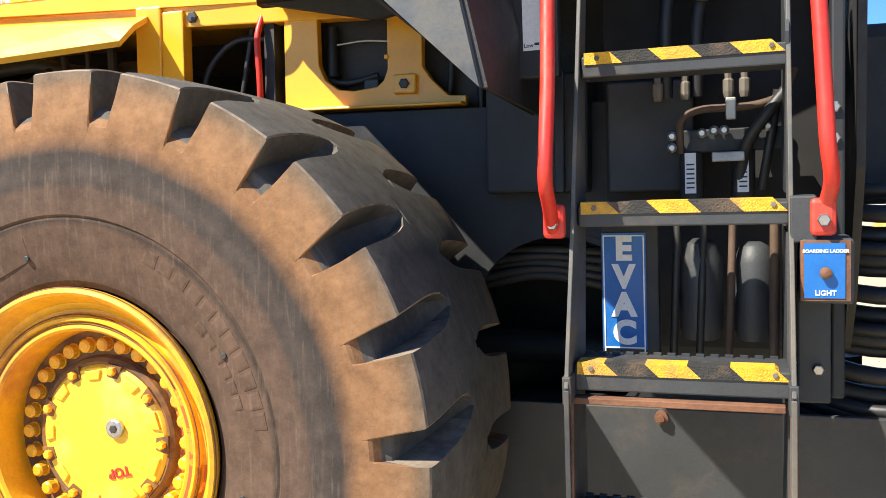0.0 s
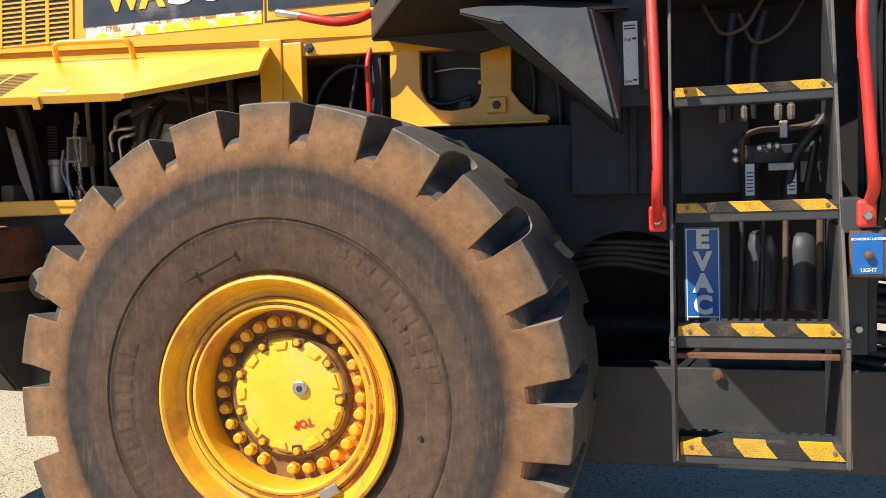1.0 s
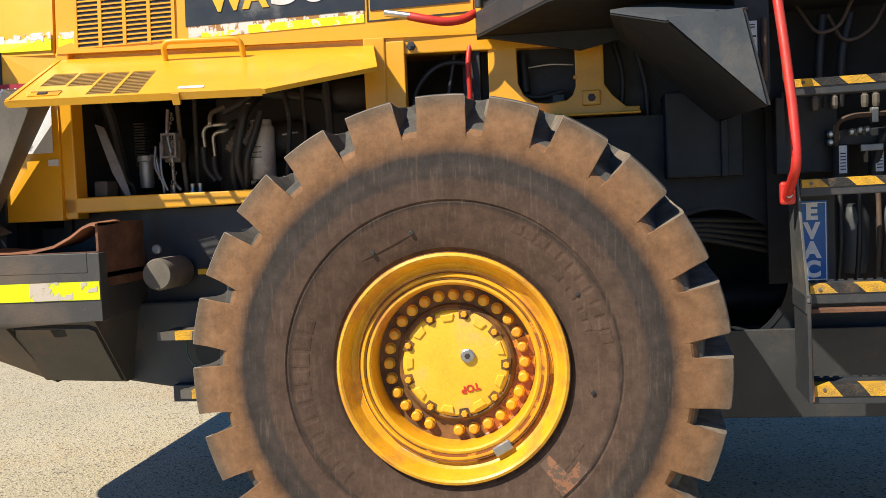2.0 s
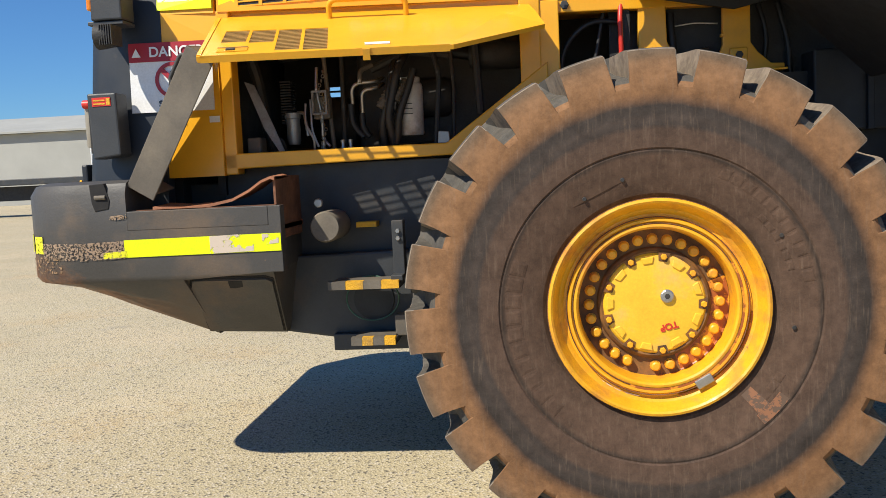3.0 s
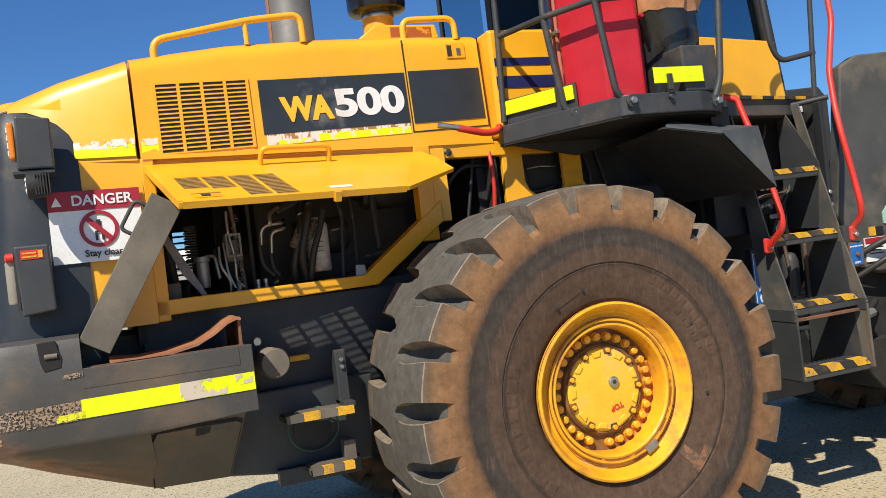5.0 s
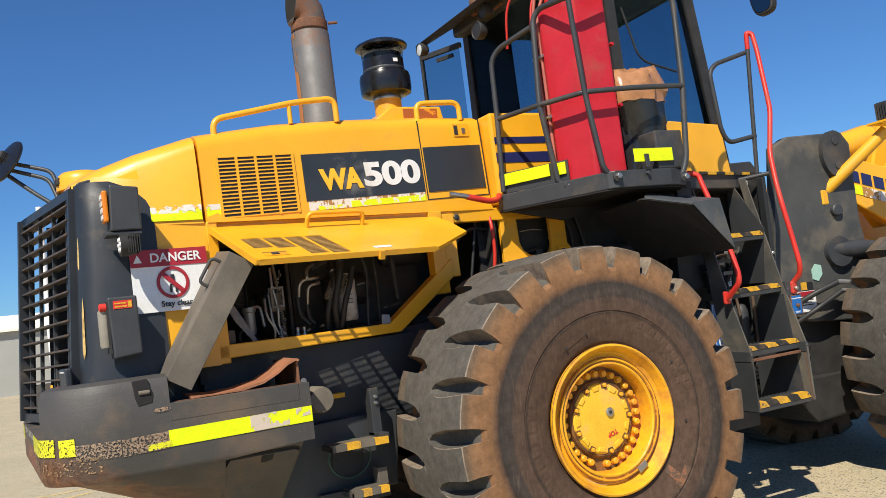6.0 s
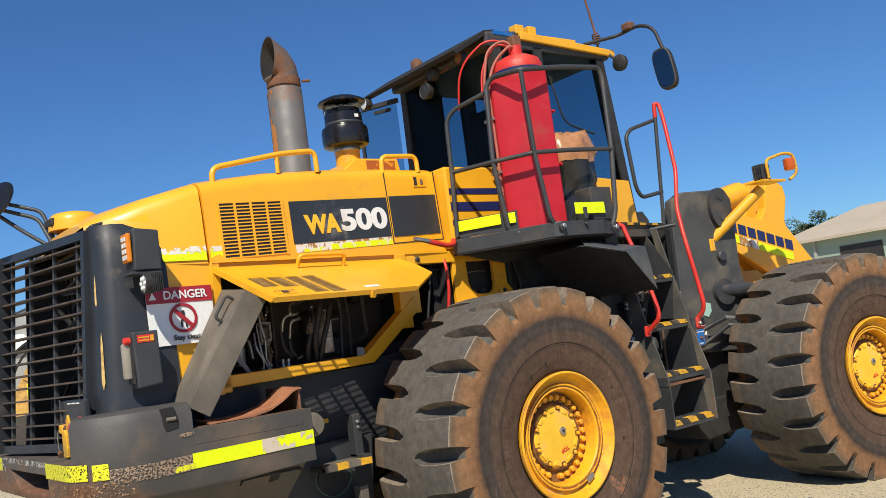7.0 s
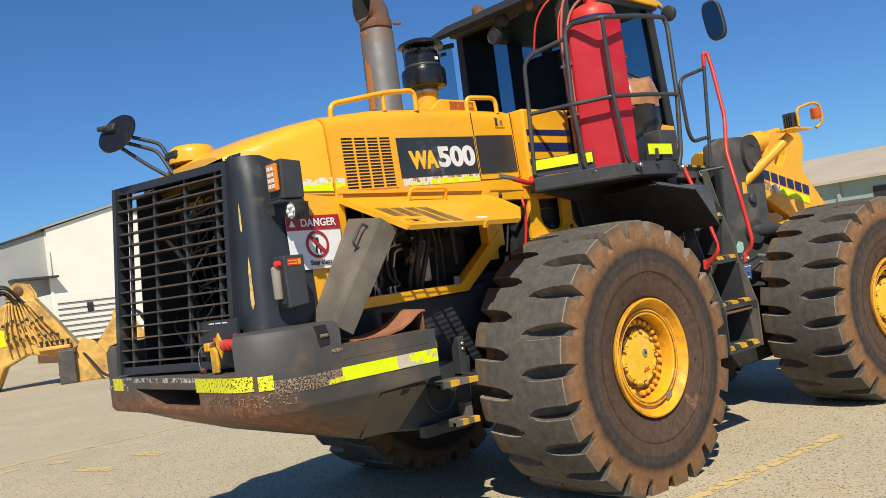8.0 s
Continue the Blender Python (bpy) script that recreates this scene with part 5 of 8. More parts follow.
part("rear_deck", box(0.04, 0.72, -0.60, 0.70, 2.30, 2.915, 0.02), "yellow", loader, "yellow bodywork behind the cab with navy stripes")
for z0, z1 in ((2.70, 2.745), (2.57, 2.64), (2.46, 2.505)):
    part("navy_stripe", box(0.06, 0.60, -0.6045, -0.598, z0, z1), "navy", loader)

# -- platform, railing --
PLAT = [(0.04, -0.58), (0.045, -0.63), (0.39, -1.31), (0.43, -1.345), (0.86, -1.352), (1.02, -1.30), (1.16, -1.15), (1.30, -1.10), (2.06, -0.94), (2.06, -0.60)]
plat = part("platform", prism(PLAT, "z", 2.245, 2.352, 0.006), "dark", loader, "dark grey steel walkway platform")
F_LEFT, F_MID, F_RIGHT, F_TIP = Vector((0.60, -1.37, 2.175)), Vector((0.77, -1.585, 2.095)), Vector((1.02, -1.565, 2.112)), Vector((1.092, -1.56, 1.792))
FT = [F_LEFT, F_MID, F_RIGHT, Vector((1.13, -1.12, 2.20)), Vector((0.80, -1.15, 2.235))]
fender = part("fender", loft([FT, [p - Vector((0, 0, 0.010)) for p in FT]]), "flap", loader, "folded dark fender plate over the tyre")
# added sheet: the shade under the fender is put into its colour
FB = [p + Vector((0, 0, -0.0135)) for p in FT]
part("fender_lining", loft([FB, [p - Vector((0, 0, 0.004)) for p in FB]]), "cavity", fender, "underside coloured near-black as deep shade")
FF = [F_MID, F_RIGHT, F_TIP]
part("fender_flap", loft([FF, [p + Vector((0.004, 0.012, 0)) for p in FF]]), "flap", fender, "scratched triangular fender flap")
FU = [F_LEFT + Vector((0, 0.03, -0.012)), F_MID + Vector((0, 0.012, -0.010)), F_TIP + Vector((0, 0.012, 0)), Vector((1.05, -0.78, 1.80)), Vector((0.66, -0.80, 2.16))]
# coloured near-black too, as the shade below the fender
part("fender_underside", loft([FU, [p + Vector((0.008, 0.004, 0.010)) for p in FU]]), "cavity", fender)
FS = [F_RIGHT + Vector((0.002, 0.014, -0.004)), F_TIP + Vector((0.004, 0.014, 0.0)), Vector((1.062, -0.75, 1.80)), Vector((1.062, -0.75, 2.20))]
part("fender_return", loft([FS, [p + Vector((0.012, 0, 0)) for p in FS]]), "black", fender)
part("platform_brace", prism([(0.07, 2.235), (0.9, 2.235), (0.5, 2.15)], "y", -0.66, -0.63), "black", loader)
# added thin sheet whose colour paints the shade below the walkway
part("platform_underside", prism([(0.06 + (x - 0.06) * 0.97, -0.60 + (y + 0.60) * 0.97) for x, y in PLAT], "z", 2.236, 2.2445), "cavity", plat, "underside coloured near-black as deep shade")
railing = part("platform_railing", tube([(0.29, -1.02, 2.325), (0.245, -0.995, 2.36), (0.18, -1.00, 2.86), (0.235, -0.975, 3.43), (0.265, -1.02, 3.485), (0.28, -1.31, 3.455), (0.70, -1.33, 3.50), (1.10, -1.31, 3.535), (1.125, -1.315, 3.46), (1.045, -1.37, 2.88), (0.985, -1.37, 2.40), (0.94, -1.36, 2.30)], 0.019, 0.06), "dark", loader, "dark tubular railing round the platform", True)
for pts in ([(0.06, -0.63, 2.37), (0.08, -0.64, 2.86), (0.085, -0.65, 3.25), (0.12, -0.70, 3.32), (0.22, -0.96, 3.38)], [(0.08, -0.63, 2.858), (0.175, -1.00, 2.855), (0.325, -1.285, 2.86), (0.65, -1.35, 2.87), (1.045, -1.375, 2.88)], [(0.42, -1.30, 2.328), (0.375, -1.30, 2.38), (0.325, -1.285, 2.86), (0.28, -1.31, 3.45)]):
    part("rail", tube(pts, 0.017, 0.05), "dark", railing, "", True)
for q in ((0.285, -1.045, 2.325), (0.43, -1.352, 2.315), (0.935, -1.385, 2.285)):
    part("bolt", disc_bolt(0.020, 0.03, at=q), "steel", railing)
    part("foot_plate", lathe([(0.034, 0.004), (0.034, -0.006), (0.030, -0.008)], 14, "y", centre=q), "dark", railing)
def leaning_tape(a, c, z0, z1, material, parent):
    P = [Vector((*a, z0)), Vector((*c, z0)), Vector((*c, z1)), Vector((*a, z1))]
    return part("reflector_tape", loft([P, [p + Vector((0.010, 0.008, 0)) for p in P]]), material, parent)
leaning_tape((0.068, -0.635), (0.225, -0.945), 2.408, 2.485, "lime", plat)
leaning_tape((0.238, -0.968), (0.280, -1.045), 2.402, 2.478, "lime", plat)
leaning_tape((0.58, -1.352), (0.89, -1.356), 2.40, 2.482, "lime", plat)
part("tape_board", loft([[Vector(p) + Vector((0.014, 0.012, 0)) for p in ((0.060, -0.62, 2.36), (0.285, -1.06, 2.355), (0.285, -1.06, 2.49), (0.060, -0.62, 2.495))], [Vector(p) + Vector((0.022, 0.018, 0)) for p in ((0.060, -0.62, 2.36), (0.285, -1.06, 2.355), (0.285, -1.06, 2.49), (0.060, -0.62, 2.495))]]), "dark", plat)
part("toe_latch", box(0.655, 0.685, -1.372, -1.356, 2.36, 2.445, 0.004), "dark", plat)
part("bolt", disc_bolt(0.014, 0.02, at=(0.668, -1.352, 2.325)), "dark", plat)

# -- fire suppression tank --
tank = part("tank_cover", prism([(0.285, -0.97), (0.40, -1.20), (0.60, -1.245), (0.72, -1.10), (0.72, -0.86), (0.36, -0.84)], "z", 2.335, 3.50, 0.012), "tank_red", loader, "tall red fire suppression tank in its folded cover")
part("bottle", lathe([(0.17, 3.45), (0.185, 3.51), (0.185, 3.57), (0.165, 3.62), (0.10, 3.655), (0.05, 3.665), (0.05, 3.74), (0.001, 3.745)], 32, "z", centre=(0.53, -1.03, 0)), "red", tank, "red bottle top with valve", True)

# -- ladder --
def ladder_y(z):
    return -1.418 + (max(z, 0.95) - 0.75) * 0.262


LADDER_SET = Matrix(((1.04396, 0.02838, -0.01407, 0.05051), (-0.02903, 1.04282, -0.05047, 0.12479), (0.01268, 0.05084, 1.04313, 0.02611), (0.00000, 0.00000, 0.00000, 1.00000)))
stood = set(loader.children_recursive)


def set_ladder():
    """Lean what was built since into the ladder's true place and size."""
    for ob_ in loader.children_recursive:
        if ob_ not in stood:
            ob_.data.transform(LADDER_SET)


lad = None
for x in (1.203, 1.675):
    bm = prism([(ladder_y(0.745) - 0.025, 0.745), (ladder_y(0.745) + (0.19 if x < 1.5 else 0.36), 0.745), (ladder_y(1.09) + (0.15 if x < 1.5 else 0.30), 1.085), (ladder_y(1.09) - 0.055, 1.085)], "x", x - 0.006, x + 0.006, 0.002)
    if lad is None:
        lad = part("boarding_ladder", bm, "dark", loader, "dark steel boarding ladder with yellow and black treads")
    else:
        part("stringer", bm, "ladder", lad)
    part("stringer", prism([(ladder_y(1.07) - 0.05, 1.09), (ladder_y(1.09) + 0.17, 1.10), (ladder_y(1.45) + 0.13, 1.46), (ladder_y(1.8) + 0.07, 1.80), (ladder_y(2.2) + 0.06, 2.2), (ladder_y(2.2), 2.2), (ladder_y(1.45) - 0.02, 1.46)], "x", x - 0.005, x + 0.005, 0.002), "ladder", lad)
    part("stringer_joint", box(x - 0.010, x + 0.010, ladder_y(1.09) - 0.05, ladder_y(1.09) + 0.16, 1.05, 1.115, 0.003), "dark", lad)
TREADS = (0.793, 1.131, 1.487, 1.838)
for k, z in enumerate(TREADS):
    y = ladder_y(z - 0.03)
    part("tread", box(1.212, 1.672, y, y + 0.14, z - 0.058 if k < 2 else z - 0.05, z, 0.004), "dark", lad)
    for i in range(5):
        x0 = 1.219 + 0.45 * i / 5
        sk = 0.03
        lo, hi = z - (0.030 if k == 0 else 0.020), z + 0.008
        bm = loft([[Vector((x0, q, lo)), Vector((x0 + 0.09, q, lo)), Vector((x0 + 0.09 - sk, q, hi)), Vector((x0 - sk if i else x0, q, hi))] for q in (y - 0.004, y + 0.05)])
        part("tread_strip", bm, "hazard" if i % 2 == 0 else "hazard_black", lad)

set_ladder()

# -- red handrails --
rr = part("red_handrail", tube([(1.205, -1.31, 1.475), (1.209, -1.371, 1.529), (1.211, -1.437, 1.58), (1.212, -1.436, 1.65), (1.211, -1.397, 1.80), (1.20, -1.33, 2.05), (1.19, -1.255, 2.27), (1.19, -1.245, 2.31), (1.13, -1.20, 2.345), (1.06, -1.18, 2.31)], 0.0175, 0.06), "red", loader, "red tubular handrail", True)
part("red_handrail", tube([(1.803, -1.28, 1.485), (1.817, -1.33, 1.54), (1.820, -1.385, 1.585), (1.807, -1.410, 1.65), (1.798, -1.391, 1.825), (1.785, -1.362, 2.055), (1.80, -1.325, 2.22), (1.87, -1.25, 2.44), (1.98, -1.215, 2.76), (2.05, -1.12, 3.22), (2.065, -1.085, 3.36), (2.035, -1.06, 3.375), (2.03, -1.055, 3.25)], 0.0175, 0.05), "red", loader, "long red tubular handrail", True)

# -- front frame --
TOWER = [(2.62, 1.26), (2.80, 1.20), (3.5, 1.15), (3.45, 1.5), (3.38, 1.95), (3.40, 2.58), (3.33, 2.68), (2.80, 2.67), (2.66, 2.60), (2.60, 2.2), (2.50, 1.62)]
fpart("front_tower", prism(TOWER, "y", -0.58, -0.48, 0.012), "tower", label="dark grey front frame tower")
fpart("front_tower", prism(TOWER, "y", 0.58, 0.68, 0.012), "dark")
fpart("front_frame_box", box(2.42, 4.3, -0.48, 0.58, 0.75, 1.45, 0.03), "black", label="dark front frame")
BOOM = [(3.30, 2.30), (3.36, 2.50), (3.50, 2.58), (3.66, 2.50), (3.95, 2.41), (4.05, 2.40), (4.13, 2.50), (4.17, 2.72), (4.30, 2.79), (4.44, 2.72), (4.46, 2.60), (4.385, 2.36), (4.40, 2.30), (4.66, 1.99), (5.2, 1.35), (5.0, 1.10), (4.4, 1.62), (3.93, 1.92)]
fpart("boom_arm", prism(BOOM, "y", -0.32, -0.22, 0.012), "yellow", label="yellow lift arm with navy bars and lime tape")
fpart("boom_arm", prism(BOOM, "y", 0.32, 0.42, 0.012), "yellow")
fpart("front_underframe", prism([(2.45, 0.78), (3.55, 0.78), (3.35, 0.47), (2.75, 0.42)], "y", -0.50, 0.60, 0.02), "black", label="black underside of the front frame")
fpart("front_axle", lathe([(0.20, -0.95), (0.20, -0.45), (0.33, 0.05), (0.20, 0.55), (0.20, 1.05)], 24, "y", centre=(3.8, 0, 0.92)), "dark", smooth=True)


# ---- details of the loader ----
def slab(name, corners, thick, material, parent, label=""):
    """A thin sheet with the given four corners, its thickness behind it."""
    P = [Vector(p) for p in corners]
    n = (P[1] - P[0]).cross(P[-1] - P[0]).normalized() * thick
    return part(name, loft([P, [p - n for p in P]]), material, parent, label)


# -- danger sign --
def sgn(x, z, off):
    return Vector((x, panel_y(x, z) - off, z))


def sign_slab(name, x0, x1, z0, z1, off, material, parent, label=""):
    return slab(name, [sgn(x0, z0, off), sgn(x1, z0, off), sgn(x1, z1, off), sgn(x0, z1, off)], 0.003, material, parent, label)


SX0, SX1, SZ0, SZ1 = -2.352, -1.952, 1.815, 2.145
sign = sign_slab("danger_sign", SX0, SX1, SZ0, SZ1, 0.022, "white", loader, "white and red danger sign on the rear panel")
sign_slab("red_band", SX0, SX1, 2.055, SZ1, 0.025, "sign_red", sign)
s_right = (sgn(SX1, 2.0, 0) - sgn(SX0, 2.0, 0)).normalized()
s_up = (sgn(-2.15, SZ1, 0) - sgn(-2.15, SZ0, 0)).normalized()


def sign_text(body, x, z, size, material, fat=0.0, label=""):
    return part("lettering", onto(words(body, size, 0.001, fat), sgn(x, z, 0.028), s_right, s_up), material, sign, label)


sign_text("DANGER", -2.12, 2.098, 0.066, "white", 0.0014, "white lettering DANGER")
sign_text("Stay clear", -2.135, 1.853, 0.042, "sign_black", 0.0008, "black lettering Stay clear")


def ring_on(parent, x, z, r0, r1, material, depth=0.0025):
    bm = bmesh.new()
    n = 40
    c = sgn(x, z, 0.025)
    nrm = s_right.cross(s_up)
    rings = []
    for r, h in ((r0, 0), (r0, depth), (r1, depth), (r1, 0)):
        rings.append([c + s_right * (r * math.cos(2 * math.pi * k / n)) + s_up * (r * math.sin(2 * math.pi * k / n)) + nrm * h for k in range(n)])
    return part("prohibition_ring", loft(rings, caps=False, bm=bm), material, parent)


ring_on(sign, -2.145, 1.965, 0.085, 0.068, "sign_red")
c0 = sgn(-2.145, 1.965, 0.0285)
bar = loft([[c0 + s_right * (u * 0.052 + v * 0.008) + s_up * (-u * 0.052 + v * 0.008) + s_right.cross(s_up) * h for u, v in ((-1, -1), (1, -1), (1, 1), (-1, 1))] for h in (0, 0.002)])
part("prohibition_bar", bar, "sign_red", sign)
for u, v, w, h in ((0.0, 0.012, 0.018, 0.030), (-0.014, -0.032, 0.011, 0.022), (0.014, -0.032, 0.011, 0.022)):
    q = sgn(-2.145, 1.965, 0.0275)
    part("pictogram_bar", loft([[q + s_right * (u + a * w) + s_up * (v + b * h) + s_right.cross(s_up) * k for a, b in ((-.5, -1), (.5, -1), (.5, 1), (-.5, 1))] for k in (0, 0.001)]), "sign_black", sign)
tri = loft([[sgn(-2.315 + a, 2.098 + b, 0.027) + s_right.cross(s_up) * k for a, b in ((-0.022, -0.02), (0.022, -0.02), (0, 0.022))] for k in (0, 0.001)])
part("warning_triangle", tri, "white", sign)
sign_slab("small_sticker", -1.985, -1.935, 1.755, 1.785, 0.008, "white", rear_panel, "small pale sticker")
slab("tape_strip", [(-2.215, -0.741, 2.298), (-1.945, -0.736, 2.296), (-1.945, -0.732, 2.356), (-2.215, -0.730, 2.354)], 0.002, "lime", rear_panel, "lime reflective tape, its upper edge torn white")
slab("tape_strip", [(-2.215, -0.733, 2.338), (-1.945, -0.737, 2.338), (-1.945, -0.733, 2.382), (-2.215, -0.725, 2.380)], 0.002, "torn_white", rear_panel)

# -- rear lamps --
lamp_box = part("rear_lamp_box", prism([(-2.45, 2.235), (-2.30, 2.235), (-2.30, 2.455), (-2.44, 2.470)], "y", -1.00, -0.86, 0.008), "dark", loader, "dark steel rear lamp box with an amber light")
part("amber_light", box(-2.475, -2.45, -0.985, -0.885, 2.285, 2.445, 0.008), "amber", lamp_box, "amber block light")
for i in range(4):
    for j in range(2):
        part("led", box(-2.481, -2.474, -0.968 + j * 0.038, -0.942 + j * 0.038, 2.30 + i * 0.034, 2.325 + i * 0.034, 0.003), "lens", lamp_box)
part("bracket", box(-2.47, -2.30, -0.99, -0.86, 2.215, 2.232, 0.003), "dark", lamp_box)
wl = part("work_lamp", lathe([(0.030, 0.08), (0.052, 0.06), (0.058, 0.02), (0.060, -0.01), (0.052, -0.014), (0.050, -0.004), (0.001, -0.002)], 24, "x", centre=(-2.405, -1.01, 2.160)), "black", loader, "round LED work lamp", True)
part("lens", lathe([(0.050, -0.006), (0.001, -0.010)], 24, "x", centre=(-2.405, -1.01, 2.160)), "lens", wl)
for i in range(6):
    part("cooling_fin", box(-2.385 + i * 0.011, -2.381 + i * 0.011, -1.065, -0.955, 2.115, 2.205), "black", wl)
for i in range(6):
    q = 2 * math.pi * i / 6
    part("led", lathe([(0.013, -0.012), (0.010, -0.018), (0.001, -0.020)], 10, "x", centre=(-2.405, -1.01 + 0.028 * math.cos(q), 2.160 + 0.028 * math.sin(q))), "white", wl, "", True)
# isolator box
iso = part("isolator_box", prism([(-2.50, 1.905), (-2.36, 1.905), (-2.355, 1.615), (-2.49, 1.60)], "y", -1.00, -0.88, 0.008), "dark", loader, "dark steel isolator box with a red sticker")
part("red_sticker", box(-2.475, -2.385, -1.003, -0.999, 1.845, 1.885), "red", iso, "red sticker with unreadable bars")
for i in range(2):
    part("text_bar", box(-2.468, -2.412, -1.005, -1.002, 1.852 + i * 0.016, 1.859 + i * 0.016), "hazard", iso)
part("text_bar", box(-2.405, -2.388, -1.005, -1.002, 1.850, 1.880), "hazard", iso)
part("recess", box(-2.507, -2.495, -0.98, -0.90, 1.63, 1.88), "black", iso)
part("sight_tube", lathe([(0.026, 1.66), (0.030, 1.67), (0.030, 1.84), (0.02, 1.85)], 16, "z", centre=(-2.515, -0.935, 0)), "milky", iso, "milky plastic reservoir", True)
part("red_knob", lathe([(0.020, 0), (0.020, -0.03), (0.012, -0.035)], 16, "x", centre=(-2.505, -0.965, 1.86)), "red", iso, "red push knob", True)
# scratches down to yellow paint on the guard's corner
for off, z0, z1, w in ((0.0, 1.62, 1.93, 0.013), (0.035, 2.08, 2.25, 0.008)):
    bm = bmesh.new()
    A, B = [], []
    for q, k in ((0.0, 0.25), (0.12, 1.0), (0.4, 0.8), (0.75, 0.7), (1.0, 0.1)):
        z = z0 + (z1 - z0) * q
        xr = float(np.interp(z, (1.28, 1.6, 2.0, 2.25, 2.38), (-2.645, -2.622, -2.598, -2.584, -2.578)))
        gy = float(np.interp(z, (1.28, 1.6, 2.0, 2.25, 2.38), (0.85, 0.835, 0.81, 0.79, 0.775)))
        c = Vector((xr + 0.016 - 0.004, CY - gy + 0.058 - 0.003, z)) + Vector((-0.25, 0.9, 0)) * off
        t = Vector((-0.45, 0.89, 0)) * (w * k)
        A.append(bm.verts.new(c - t))
        B.append(bm.verts.new(c + t))
    for i in range(4):
        bm.faces.new((A[i], A[i + 1], B[i + 1], B[i]))
    part("paint_scratch", bm, "scratch", guard)

for lamp_ in (lamp_box, wl, iso):
    for ob_ in [lamp_] + list(lamp_.children):
        ob_.data.transform(Matrix.Translation((0, 0.06, 0)))

# -- hood top: dome and round mirror --
dome = part("hood_dome", lathe([(0.155, -0.02), (0.155, 0.04), (0.148, 0.065), (0.125, 0.088), (0.07, 0.100), (0.001, 0.103)], 28, "z", centre=(-2.44, 0.13, 2.655)), "yellow", loader, "low yellow cover on the rear hood", True)
part("dome_mouth", box(-2.60, -2.555, 0.06, 0.22, 2.665, 2.715, 0.012), "black", dome)
mir_at, mir_n = Vector((-2.84, 0.36, 2.88)), Vector((-0.795, -0.38, 0.466)).normalized()
MIR = Matrix.Translation(mir_at) @ mir_n.to_track_quat("X", "Z").to_matrix().to_4x4()


def on_mirror(bm):
    bmesh.ops.transform(bm, matrix=MIR, verts=bm.verts[:])
    return bm


mirror = part("round_mirror", on_mirror(lathe([(0.142, -0.012), (0.148, -0.004), (0.144, 0.006), (0.10, 0.020), (0.05, 0.026), (0.001, 0.028)], 32, "x")), "gloss_black", loader, "round black convex mirror on bent stays", True)
part("mirror_glass", on_mirror(lathe([(0.136, -0.011), (0.07, -0.016), (0.001, -0.018)], 32, "x")), "steel", mirror, "", True)
part("mirror_clamp", on_mirror(box(0.02, 0.06, -0.045, 0.02, -0.01, 0.05, 0.010)), "black", mirror)
part("clamp_knob", on_mirror(tube([(0.05, -0.01, 0.02), (0.06, -0.11, 0.015)], 0.017)), "black", mirror, "", True)
for a, e_, c in (((-2.56, 0.16, 2.58), (-2.60, 0.24, 2.79), (-2.82, 0.35, 2.87)), ((-2.575, 0.17, 2.575), (-2.62, 0.26, 2.745), (-2.83, 0.36, 2.83)), ((-2.59, 0.20, 2.56), (-2.70, 0.28, 2.66), (-2.845, 0.36, 2.80))):
    part("stay", tube([a, e_, c], 0.013, 0.05), "dark", mirror, "", True)

# -- counterweight: tape, worn edge, battery cover, flap --
def side_tape(x0, x1, z0, z1, off, mtl, label=""):
    slab("tape_strip", [(x0, -1.098 - off, z0 - 0.006), (x1, -1.098 - off, z0), (x1, -1.098 - off, z1), (x0, -1.098 - off, z1 - 0.006)], 0.002, mtl, bumper, label)


side_tape(-2.30, -1.575, 1.155, 1.234, 0.0015, "lime", "lime reflective tape, torn")
side_tape(-1.90, -1.70, 1.158, 1.2365, 0.003, "torn_patch")
side_tape(-1.66, -1.585, 1.19, 1.2365, 0.003, "torn_patch")
side_tape(-2.515, -2.30, 1.146, 1.226, 0.0025, "peel_beige", "brown tape residue")
side_tape(-2.40, -2.29, 1.152, 1.180, 0.0035, "peel_edge")
side_tape(-2.36, -2.28, 1.325, 1.345, 0.002, "peel_beige")


def corner_tape(a0, a1, z0, z1, mtl):
    """Tape residue bent round the rounded rear corner."""
    ring = []
    for r in (0.002, 0.0035):
        for z in (z0, z1):
            ring.append([Vector((-2.52 - (0.34 + r) * math.sin(radians(q)), CY - 1.145 - r + 0.30 - 0.30 * math.cos(radians(q)), z)) for q in range(a0, a1 + 1, 5)])
    part("edge_paint", loft([ring[2], ring[3]], closed=False, caps=False), mtl, bumper, "flaking lime edge paint")


corner_tape(0, 35, 1.145, 1.222, "peel_beige")
corner_tape(15, 85, 1.085, 1.16, "scuff")
corner_tape(35, 50, 1.175, 1.255, "peel_edge")
corner_tape(55, 90, 1.180, 1.262, "peel_edge")
# lime and white paint left along the rear edge
for y0, y1, mtl in ((1.02, 0.86, "peel_grey"), (0.86, 0.70, "peel_edge"), (0.70, 0.62, "peel_grey"), (-0.40, -0.80, "peel_edge")):
    slab("edge_paint", [(-2.8635, y0, 1.180), (-2.8635, y1, 1.180), (-2.8635, y1, 1.262), (-2.8635, y0, 1.262)], 0.002, mtl, bumper, "flaking lime edge paint")
slab("edge_paint", [(-2.8637, 0.62, 1.235), (-2.8637, -0.40, 1.235), (-2.8637, -0.40, 1.266), (-2.8637, 0.62, 1.266)], 0.002, "peel_grey", bumper)
